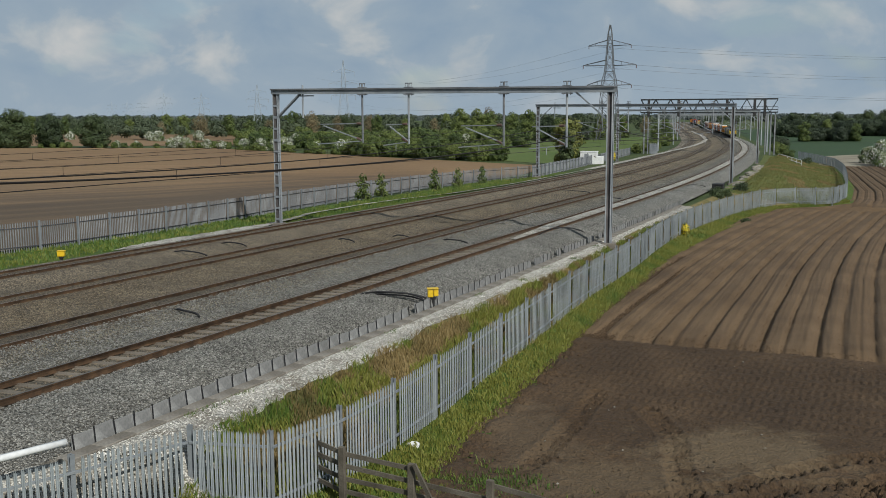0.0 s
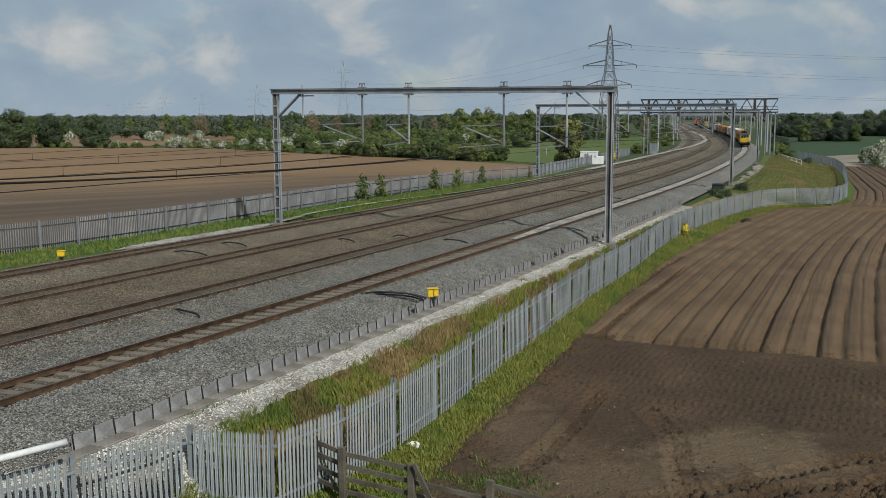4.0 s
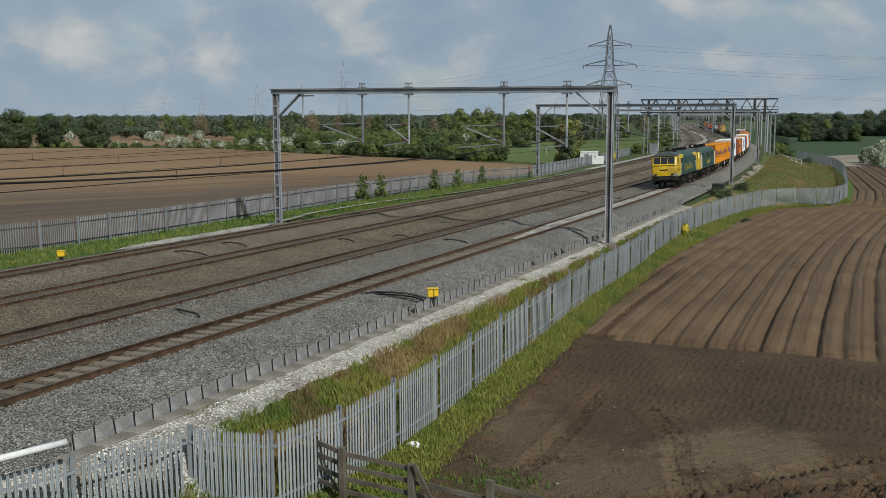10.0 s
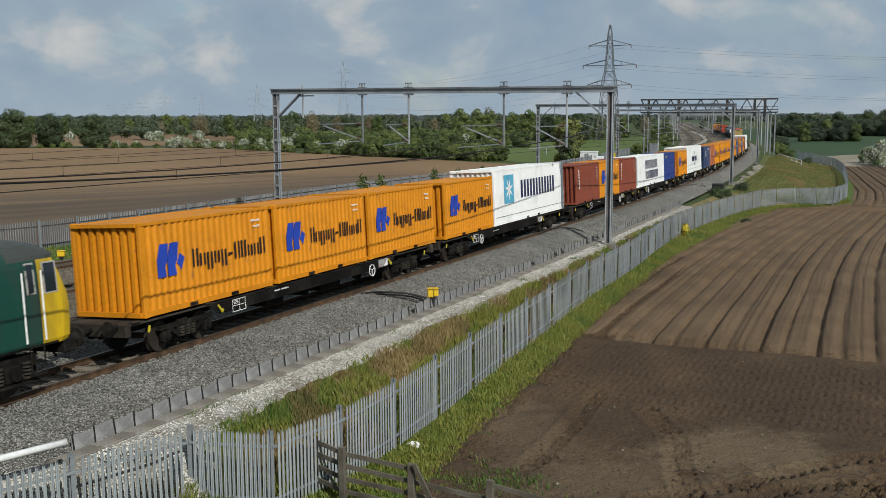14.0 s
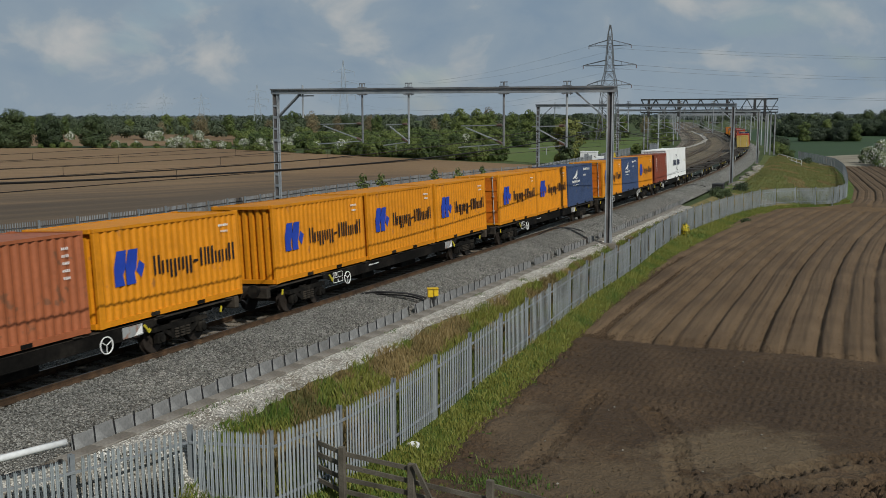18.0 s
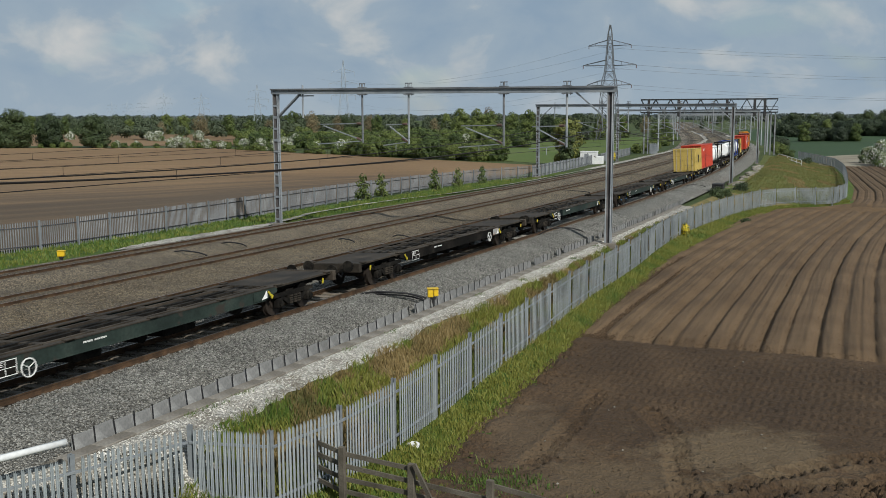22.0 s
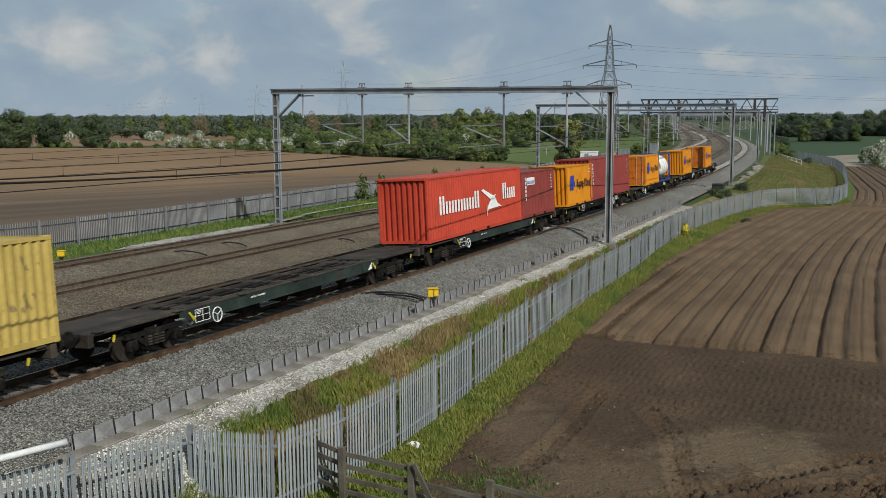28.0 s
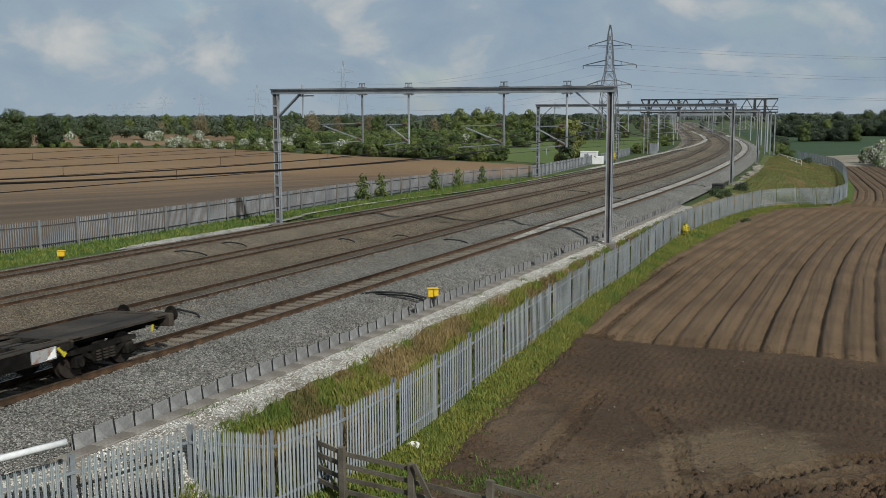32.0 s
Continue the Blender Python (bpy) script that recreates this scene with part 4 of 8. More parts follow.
LEFT_NODES = [(-25, -33), (0, -29), (17, -27.0), (20, -25.9), (30, -25.9), (40, -26.8), (53, -28.4), (64, -29.4), (83, -29.9), (99, -27.6), (106, -22.6), (125, -23.5), (160, -25), (215, -26)]
palisade("dull grey palisade fence along the ploughed field", LEFT_NODES, 1.75, M["fence_old"], 80, flip=True)


def build_timber_fence():
    f = thing("timber_fence", "weathered grey post-and-rail timber field fence", "fence")
    spots = [(-3.35, 21.9), (-2.22, 20.75), (-0.68, 20.0), (0.94, 19.25), (2.6, 18.5)]
    z = [land_at(x, y) for x, y in spots]
    rng = random.Random(2)
    tops = -0.50
    drops = (0.0, 0.06, 0.14, 0.24, 0.42)
    for k, ((x, y), g) in list(enumerate(zip(spots, z)))[1:]:
        bm = bmesh.new()
        box(bm, -0.075, 0.075, -0.055, 0.055, g - 0.3, tops - drops[k] + rng.uniform(-0.02, 0.02), 0.01)
        p = part("post", bm, M["timber"], f)
        p.matrix_basis = Matrix.Translation((x, y, 0)) @ Matrix.Rotation(-0.44, 4, "Z") @ pose(0, 0, 0, rng.uniform(-0.3, 0.3), rng.uniform(-0.3, 0.3), 0)
    for i, (a, b) in enumerate(zip(spots, spots[1:])):
        for k in range(4):
            zz = tops - 0.14 - 0.29 * k
            bm = bmesh.new()
            if i == 2 and k == 0:
                bm.free()
                continue
            beam(bm, (a[0], a[1] + 0.075, zz - drops[i] + rng.uniform(-0.02, 0.02)), (b[0], b[1] + 0.075, zz - drops[i + 1] + rng.uniform(-0.02, 0.02)), 0.035, 0.10)
            part("rail", bm, M["timber"], f)
    bm = bmesh.new()
    beam(bm, (-0.62, 19.86, -0.62), (0.05, 19.5, -1.95), 0.05, 0.09)
    part("brace", bm, M["timber"], f)


build_timber_fence()


def build_loose():
    # white pipe that lies above the fence's end
    pts = [on(-17 + 0.5 * i, 2.45 + (4.62 - 2.45) * i / 14, 0.10) for i in range(15)]
    tube("white_pipe", pts, 0.075, M["pipe"], "thick white painted handrail pipe behind the fence", "pipe")
    # crumpled sack by the fence
    rng = random.Random(8)
    bm = bmesh.new()
    bmesh.ops.create_icosphere(bm, subdivisions=3, radius=0.17)
    for v in bm.verts:
        k = 1 + 0.35 * noise.noise(v.co * 9) + 0.2 * noise.noise(v.co * 23)
        v.co = Vector((v.co.x * k * 1.1, v.co.y * k, max(-0.1, v.co.z * k * 1.15)))
    me = bpy.data.meshes.new("sack")
    bm.to_mesh(me)
    bm.free()
    me.materials.append(M["pipe"])
    ob = new("sack", me)
    ob.matrix_basis = Matrix.Translation((-0.79, 25.12, -2.06)) @ Matrix.Diagonal((1.15, 0.9, 0.8, 1))
    tagged(ob, "crumpled white plastic sack lying in the grass", "sack")
    # pale stones at the head of the embankment
    M["rock"] = surf("pale_rock", [(0.15, 0.135, 0.11), (0.24, 0.22, 0.185), (0.34, 0.315, 0.27)], 1.5, 12.0, 0.9, bump=0.3)
    for _ in range(40):
        s, la = rng.uniform(84, 150), rng.uniform(4.7, 6.0)
        r = rng.uniform(0.18, 0.6)
        bm = bmesh.new()
        bmesh.ops.create_icosphere(bm, subdivisions=2, radius=r)
        o = Vector((rng.random() * 50, 0, 0))
        for v in bm.verts:
            k = 1 + 0.4 * noise.noise(v.co * 1.6 / r + o)
            v.co = Vector((v.co.x * k * 1.2, v.co.y * k, v.co.z * k * 0.6))
        me = bpy.data.meshes.new("boulder")
        bm.to_mesh(me)
        bm.free()
        me.materials.append(M["rock"])
        b = new("boulder", me)
        b.matrix_basis = Matrix.Translation(on(s, la, -0.66 + r * 0.2)) @ Matrix.Rotation(rng.random() * 6, 4, "Z")
        tagged(b, "pale broken rock on the embankment edge", "rock", "rocks along the embankment")
    # dark equipment case on the shoulder
    c = thing("equipment_case", "dark grey trackside equipment case with a flat lid", "equipment case", m=Matrix.Translation(on(83, 4.6, -0.62)) @ Matrix.Rotation(-line_at(83)[3], 4, "Z"))
    bm = bmesh.new()
    box(bm, -0.55, 0.55, -0.9, 0.9, -0.2, 0.75, 0.05)
    part("body", bm, M["black"], c)
    bm = bmesh.new()
    box(bm, -0.6, 0.6, -0.95, 0.95, 0.75, 0.85, 0.03)
    part("lid", bm, M["black"], c)
    # white site cabins in the meadow
    x, y = 27.6, 186.0
    c = thing("site_cabin", "white boxy cabin standing at the meadow edge", "cabin", m=Matrix.Translation((x, y, land_at(x, y))) @ Matrix.Rotation(-0.3, 4, "Z"))
    bm = bmesh.new()
    box(bm, -1.7, 1.3, -1.2, 1.2, 0, 2.3, 0.06)
    part("body", bm, M["white"], c)
    bm = bmesh.new()
    box(bm, -1.8, 1.4, -1.3, 1.3, 2.3, 2.42, 0.03)
    part("roof", bm, M["white"], c)
    bm = bmesh.new()
    box(bm, 1.3, 2.5, -1.0, 0.9, 0, 1.5, 0.05)
    part("store", bm, M["white"], c)
    bm = bmesh.new()
    box(bm, -0.9, -0.1, -1.23, -1.19, 0.1, 2.0)
    part("door", bm, M["galv"], c)
    # grey relay cabinet by the signal bridge
    c = thing("relay_cabinet", "pale grey steel relay cabinet beside the line", "cabinet", m=Matrix.Translation(on(214, -20.4, -0.75)) @ Matrix.Rotation(-line_at(214)[3], 4, "Z"))
    bm = bmesh.new()
    box(bm, -0.9, 0.9, -0.5, 0.5, 0, 2.3, 0.04)
    part("body", bm, M["galv"], c)
    bm = bmesh.new()
    box(bm, -1.0, 1.0, -0.6, 0.6, 2.3, 2.4, 0.03)
    part("roof", bm, M["galv"], c)
    # handrail down the embankment
    h = thing("embankment_handrail", "pale tubular handrail down the grass embankment", "handrail")
    line = [(192 - 7.0 * k, 7.7 + 0.82 * k) for k in range(6)]
    for s, la in line:
        bm = bmesh.new()
        bar(bm, on(s, la, -1.3), on(s, la, 0.25), 0.05, 6)
        part("post", bm, M["white"], h)
    for dz in (0.22, -0.35):
        for (s0, a0), (s1, a1) in zip(line, line[1:]):
            bm = bmesh.new()
            bar(bm, on(s0, a0, dz), on(s1, a1, dz), 0.055, 6)
            part("rail", bm, M["white"], h)


build_loose()


# ---- overhead line ----
# web plate of the posts, darker than the channels beside it
M["web"] = surf("rust_streaked_web", [(0.06, 0.055, 0.055), (0.10, 0.092, 0.09), (0.15, 0.14, 0.14)], 0.8, 9.0, 0.7, 0.2, bump=0.1, amount=0.2)
PORTALS = [(-33, -33, -19.4, 4.8), (34.0, 31.6, -19.15, 4.75), (104.5, 98.0, -21.3, 4.5), (160, 160, -20.6, 4.3), (226, 226, -20.5, 5.2), (288, 288, -20.5, 5.2), (350, 350, -20.5, 5.2), (412, 412, -20.5, 5.2), (476, 476, -20.5, 5.2), (540, 540, -20.5, 5.2), (610, 610, -20.5, 5.2), (690, 690, -20.5, 5.2), (780, 780, -20.5, 5.2)]
DROPS = (-12.1, -8.6, -1.95, 2.1)
OF_TRACK = (-15.42, -10.22, -4.74, 0.0)


def lattice_post(p, base, top, along_dir, w=0.42, mat="galv", battens=True):
    """Two channels joined by battens: an open, ladder-like steel post."""
    d = along_dir.normalized()
    n = Vector((-d.y, d.x, 0))
    for e in (-1, 1):
        bm = bmesh.new()
        c0, c1 = base + d * e * w / 2, top + d * e * w / 2
        beam(bm, c0, c1, 0.02, 0.22)
        for k in (-1, 1):
            beam(bm, c0 + n * k * 0.105 - d * e * 0.03, c1 + n * k * 0.105 - d * e * 0.03, 0.075, 0.016)
        part("channel", bm, M[mat], p)
    bm = bmesh.new()
    beam(bm, base, top, w * 0.9, 0.03)
    part("web", bm, M["web"], p)
    h = (top - base).z
    k = 0.3
    while battens and k < h - 0.2:
        bm = bmesh.new()
        c = base + (top - base) * (k / h)
        for s in (-1, 1):
            beam(bm, c + n * s * 0.112 - d * w * 0.48, c + n * s * 0.112 + d * w * 0.48, 0.012, 0.16)
        part("batten", bm, M[mat], p)
        k += 0.78
    bm = bmesh.new()
    box(bm, -0.42, 0.42, -0.36, 0.36, -0.5, 0.03, 0.02, Matrix.Translation(base))
    part("base_plate", bm, M["concrete"], p)


def build_portal(i, sl, sr, la, lb):
    p = thing("overhead_line_portal", "galvanised steel overhead line portal spanning four tracks", "overhead line portal", "portals along the line")
    top_l, top_r = (8.55, 8.32) if i == 1 else ((8.95, 8.75) if i in (2, 3) else (8.6, 8.6))
    a0, b0 = on(sl, la, -0.52), on(sr, lb, -0.52)
    a1, b1 = on(sl, la, top_l), on(sr, lb, top_r)
    d = (b1 - a1)
    d.z = 0
    if i <= 3:
        lattice_post(p, a0, a1, d, 0.42)
        lattice_post(p, b0, b1, d, 0.36, battens=False)
    else:
        for c0, c1 in ((a0, a1), (b0, b1)):
            bm = bmesh.new()
            beam(bm, c0, c1, 0.3, 0.3)
            part("post", bm, M["galv"], p)
    dn = d.normalized()
    nn = Vector((-dn.y, dn.x, 0))
    ext = dn * 0.3
    for k in (-1, 1):
        bm = bmesh.new()
        o = nn * 0.16 * k
        beam(bm, a1 - ext + o, b1 + ext + o, 0.016, 0.34)
        beam(bm, a1 - ext + o * 0.75 + Vector((0, 0, -0.17)), b1 + ext + o * 0.75 + Vector((0, 0, -0.17)), 0.10, 0.018)
        part("beam", bm, M["galv"], p)
        bm = bmesh.new()
        beam(bm, a1 - ext + o * 1.2 + Vector((0, 0, 0.14)), b1 + ext + o * 1.2 + Vector((0, 0, 0.14)), 0.16, 0.10)
        part("top_flange", bm, M["galv_dark"], p)
    for q, e in ((a1, 1), (b1, -1)):
        for k in ((-0.09, 0.09) if e > 0 and i == 1 else (0.0,)):
            bm = bmesh.new()
            beam(bm, q + Vector((0, 0, -1.75)) + dn * e * 0.15 + nn * k, q + dn * e * 2.1 + Vector((0, 0, -0.15)) + nn * k, 0.07, 0.09)
            part("knee_brace", bm, M["galv"], p)
    span = (b1 - a1)
    for la_d, la_t in zip(DROPS, OF_TRACK):
        f = (la_d - la) / (lb - la)
        q = a1 + span * f
        s_here = sl + (sr - sl) * f
        bm = bmesh.new()
        low = 3.35
        bar(bm, q + Vector((0, 0, 0.45)), q + Vector((0, 0, -low)), 0.066, 8)
        tubep = part("drop_tube", bm, M["galv_dark" if la_d in (-12.1, -1.95) else "galv"], p)
        bm = bmesh.new()
        beam(bm, q + Vector((0, 0, 0.22)) - dn * 0.24, q + Vector((0, 0, 0.22)) + dn * 0.24, 0.34, 0.05)
        part("clamp", bm, M["galv_dark"], tubep)
        bm = bmesh.new()
        beam(bm, q + Vector((0, 0, -0.22)) - dn * 0.28, q + Vector((0, 0, -0.22)) + dn * 0.28, 0.36, 0.06)
        part("clamp", bm, M["galv_dark"], tubep)
        if i < 6:
            bm = bmesh.new()
            beam(bm, q + Vector((0, 0, 0.47)) - dn * 0.24, q + Vector((0, 0, 0.47)) + dn * 0.24, 0.06, 0.06)
            part("cross_bracket", bm, M["galv_dark"], tubep)
            for o in (-0.2, 0.2):
                bm = bmesh.new()
                bar(bm, q + Vector((0, 0, -0.32)) + dn * o, q + Vector((0, 0, 0.5)) + dn * o, 0.018, 5)
                part("bolt_rod", bm, M["galv_dark"], tubep)
            reach = la_t - la_d
            e = dn * (reach / max(0.1, abs(reach))) if abs(reach) > 0.1 else -dn
            R = abs(reach)
            zc = -low
            bm = bmesh.new()
            beam(bm, q + Vector((0, 0, zc + 1.25)), q + e * (R + 0.1) + Vector((0, 0, zc + 1.2)), 0.05, 0.06)
            part("top_tie", bm, M["galv"], p)
            bm = bmesh.new()
            beam(bm, q + Vector((0, 0, zc + 0.15)), q + e * (R - 0.2) + Vector((0, 0, zc + 1.1)), 0.06, 0.07)
            part("bracket_tube", bm, M["galv"], p)
            bm = bmesh.new()
            beam(bm, q + e * 0.2 + Vector((0, 0, zc + 0.1)), q + e * (R + 0.3) + Vector((0, 0, zc - 0.12)), 0.05, 0.06)
            beam(bm, q + e * (R * 0.6) + Vector((0, 0, zc - 0.05)), q + e * (R * 0.6) + Vector((0, 0, zc - 0.45)), 0.04, 0.04)
            part("registration_arm", bm, M["galv"], p)
            for zz, rr in ((1.25, 0.18), (0.17, 0.22)):
                bm = bmesh.new()
                for k in range(5):
                    c = q + e * (0.14 + k * 0.07) + Vector((0, 0, zc + zz + (0.0 if zz > 1 else k * 0.03)))
                    bar(bm, c - e * 0.02, c + e * 0.02, 0.085, 8)
                part("insulator", bm, M["insul"], p)
    if i in (1, 2):
        f = 0.095
        q = a1 + span * f
        bm = bmesh.new()
        bar(bm, q + Vector((0, 0, 0.42)), q + Vector((0, 0, -1.75)), 0.06, 8)
        part("feeder_tube", bm, M["galv"], p)
        bm = bmesh.new()
        beam(bm, q - dn * 0.2 + Vector((0, 0, -0.3)), q + dn * 0.9 + Vector((0, 0, -0.3)), 0.06, 0.08)
        part("feeder_bracket", bm, M["galv_dark"], p)


for _i, _p in enumerate(PORTALS):
    build_portal(_i, *_p)


M["slate"] = surf("dark_slate_steel", [(0.022, 0.027, 0.029), (0.036, 0.043, 0.046), (0.055, 0.064, 0.068)], 0.8, 9.0, 0.6, 0.3, bump=0.05)


def build_signal_bridge():
    g = thing("signal_gantry", "grey steel lattice signal bridge with walkway over the tracks", "signal gantry")
    s, la, lb, z0, z1 = 212.0, -23.3, 7.2, 8.9, 11.9
    n = 18
    for off in (-0.7, 0.7):
        for z in (z0, z0 + 0.6, z1):
            bm = bmesh.new()
            beam(bm, on(s + off, la, z), on(s + off, lb, z), 0.2, 0.30 if z != z0 + 0.6 else 0.16)
            part("chord", bm, M["slate"], g)
        for k in range(n):
            bm = bmesh.new()
            a, b = la + (lb - la) * k / n, la + (lb - la) * (k + 1) / n
            up = k % 2
            beam(bm, on(s + off, a, z0 if up else z1), on(s + off, b, z1 if up else z0), 0.16, 0.16)
            part("diagonal", bm, M["slate"], g)
    bm = bmesh.new()
    beam(bm, on(s, la, z0 + 0.1), on(s, lb, z0 + 0.1), 1.2, 0.06)
    part("walkway", bm, M["slate"], g)
    for k in range(13):
        bm = bmesh.new()
        a = la + (lb - la) * k / 12
        beam(bm, on(s - 0.75, a, z0), on(s - 0.75, a, z0 + 1.25), 0.08, 0.08)
        part("rail_post", bm, M["slate"], g)
    bm = bmesh.new()
    beam(bm, on(s - 0.75, la, z0 + 1.25), on(s - 0.75, lb, z0 + 1.25), 0.08, 0.08)
    part("handrail", bm, M["slate"], g)
    for lat in (-22.4, -21.5, 4.7, 5.8, 6.7):
        bm = bmesh.new()
        beam(bm, on(s - 0.5, lat, -0.7), on(s - 0.5, lat, z0), 0.26, 0.26)
        part("leg", bm, M["galv_dark"], g)
    for lat in (-21.4, -14.6, -3.8, 2.2, 4.4):
        bm = bmesh.new()
        box(bm, -0.28, 0.28, -0.12, 0.12, z0 - 0.9, z1 + 0.05, 0.02, Matrix.Translation(on(s - 1.0, lat, 0)))
        part("signal_head", bm, M["black"], g)


build_signal_bridge()


def build_wires():
    spots = [p for p in PORTALS]
    for lat0 in OF_TRACK:
        for k, (p, q) in enumerate(zip(spots, spots[1:])):
            if k > 8:
                break
            fl = lambda P: P[0] + (P[1] - P[0]) * (lat0 - P[2]) / (P[3] - P[2])
            s0, s1 = fl(p), fl(q)
            st0, st1 = (0.2, -0.2) if k % 2 else (-0.2, 0.2)
            w = thing("overhead_wire", "thin dark contact wire hung from a sagging messenger wire", "overhead wire", "wires over the tracks")
            n = 16
            con, mes = [], []
            for i in range(n + 1):
                f = i / n
                s = s0 + (s1 - s0) * f
                lat = lat0 + st0 + (st1 - st0) * f - 0.0527 * 4.6
                con.append(on(s, lat, 4.72))
                mes.append(on(s, lat, 5.95 - 0.95 * 4 * f * (1 - f)))
            for nm, pts, r in (("contact_wire", con, (0.014 if lat0 == 0 else 0.009) if k < 2 else 0.016), ("messenger_wire", mes, (0.020 if lat0 == 0 else 0.010) if k < 2 else 0.017)):
                c = tube(nm, pts, r, M["wire"], "", "")
                c.parent = w
            if k < 4:
                for i in range(2, n, 2):
                    bm = bmesh.new()
                    bar(bm, con[i], mes[i], 0.006, 4)
                    part("dropper", bm, M["wire"], w)


build_wires()


def build_feeder():
    """A heavier cable slung along the near-side posts."""
    for k, (p, q) in enumerate(zip(PORTALS[:4], PORTALS[1:5])):
        s0, s1, l0, l1 = p[1], q[1], p[3] - 0.15, q[3] - 0.15
        z0, z1 = (6.35, 6.15) if k == 0 else (6.15, 6.15)
        mid, half = (s0 + s1) / 2, (s1 - s0) / 2
        pts = [on(s0 + (s1 - s0) * i / 40, l0 + (l1 - l0) * i / 40, z0 + (z1 - z0) * i / 40 - 0.00105 * (half ** 2 - (s0 + (s1 - s0) * i / 40 - mid) ** 2)) for i in range(41)]
        tube("feeder_cable", pts, 0.024, M["wire"], "heavy black feeder cable sagging between the portal posts", "cable", group="feeder along the posts")


build_feeder()


# ---- power line across the country ----
def build_pylon(x, y, h, turn, detail, base_z=None):
    z0 = land_at(x, y) if base_z is None else base_z
    p = thing("electricity_pylon", "grey steel lattice electricity pylon with three pairs of arms", "pylon", "pylons of the power line", m=Matrix.Translation((x, y, z0)) @ Matrix.Rotation(turn, 4, "Z"))
    r = 0.11 if detail else 0.10
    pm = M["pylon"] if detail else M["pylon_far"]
    def half(f):
        return 4.2 * (1 - f) + 1.0 * f if f < 0.6 else (1.68 + (0.55 - 1.68) * (f - 0.6) / 0.4) * 1.0
    levels = [0, 0.14, 0.28, 0.42, 0.52, 0.60, 0.68, 0.76, 0.84, 0.92, 1.0] if detail else [0, 0.3, 0.6, 0.8, 1.0]
    for sx, sy in ((1, 1), (1, -1), (-1, 1), (-1, -1)):
        bm = bmesh.new()
        for a, b in zip(levels, levels[1:]):
            ha, hb = (half(a), half(b))
            if b == 1.0:
                hb = 0.2
            bar(bm, (sx * ha, sy * ha, a * h), (sx * hb, sy * hb, b * h), r * 1.3, 4)
        part("leg", bm, pm, p)
    for side in range(4):
        bm = bmesh.new()
        for a, b in zip(levels, levels[1:]):
            ha, hb = half(a), half(b)
            if b == 1.0:
                hb = 0.2
            c = [Matrix.Rotation(side * math.pi / 2, 3, "Z") @ Vector(v) for v in ((-ha, -ha, a * h), (ha, -ha, a * h), (-hb, -hb, b * h), (hb, -hb, b * h))]
            bar(bm, c[0], c[3], r * 0.8, 4)
            bar(bm, c[1], c[2], r * 0.8, 4)
            bar(bm, c[0], c[1], r * 0.6, 4)
        part("bracing", bm, pm, p)
    for f, reach in ((0.82, 8.4), (0.65, 10.6), (0.48, 8.8)):
        for sx in (1, -1):
            bm = bmesh.new()
            w = half(f)
            for sy in (1, -1):
                bar(bm, (sx * w, sy * w, f * h), (sx * reach, 0, f * h + 0.2), r, 4)
                bar(bm, (sx * w * 0.9, sy * w * 0.9, f * h + 2.2), (sx * reach, 0, f * h + 0.25), r, 4)
            if detail:
                for g in (0.35, 0.65):
                    x0 = sx * (w + (reach - w) * g)
                    bar(bm, (x0, 0.6 * (1 - g), f * h), (x0, 0.3, f * h + 2.0 * (1 - g)), r * 0.6, 4)
            part("cross_arm", bm, pm, p)
            bm = bmesh.new()
            bar(bm, (sx * reach, 0, f * h + 0.1), (sx * reach, 0, f * h - (1.2 if detail else 3.0)), 0.16, 6)
            part("insulator_string", bm, M["insul"] if detail else pm, p)
    return p


M["conductor"] = surf("dull_conductor", [(0.20, 0.23, 0.26), (0.26, 0.29, 0.32)], 0.5, 5.0, 0.7, bump=0.0, amount=0.05)


def build_power_line():
    main = build_pylon(66.5, 400, 45.5, -0.35, True)
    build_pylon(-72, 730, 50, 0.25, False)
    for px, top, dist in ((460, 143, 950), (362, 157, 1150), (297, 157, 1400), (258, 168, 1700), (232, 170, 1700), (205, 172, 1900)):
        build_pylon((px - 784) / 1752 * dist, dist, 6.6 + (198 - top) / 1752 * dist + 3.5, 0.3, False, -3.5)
    base = Vector((66.5, 400, main.matrix_basis.translation.z))
    rot = Matrix.Rotation(-0.35, 3, "Z")
    for f, reach in ((0.82, 8.4), (0.65, 10.6), (0.48, 8.8)):
        for sx in (1, -1):
            a = base + rot @ Vector((sx * reach, 0, f * 45.5))
            for b, drop in ((a + Vector((330, -60, 1.5)), 8.0), (a + Vector((-150, 330, 0)), 9.0)):
                pts = []
                for i in range(25):
                    g = i / 24
                    c = a.lerp(b, g)
                    c.z -= drop * 4 * g * (1 - g)
                    pts.append(c)
                # conductors running into the distance take the haze-painted steel colour
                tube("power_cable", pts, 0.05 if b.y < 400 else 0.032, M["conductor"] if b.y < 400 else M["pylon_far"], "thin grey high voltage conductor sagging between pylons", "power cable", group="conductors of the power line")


build_power_line()


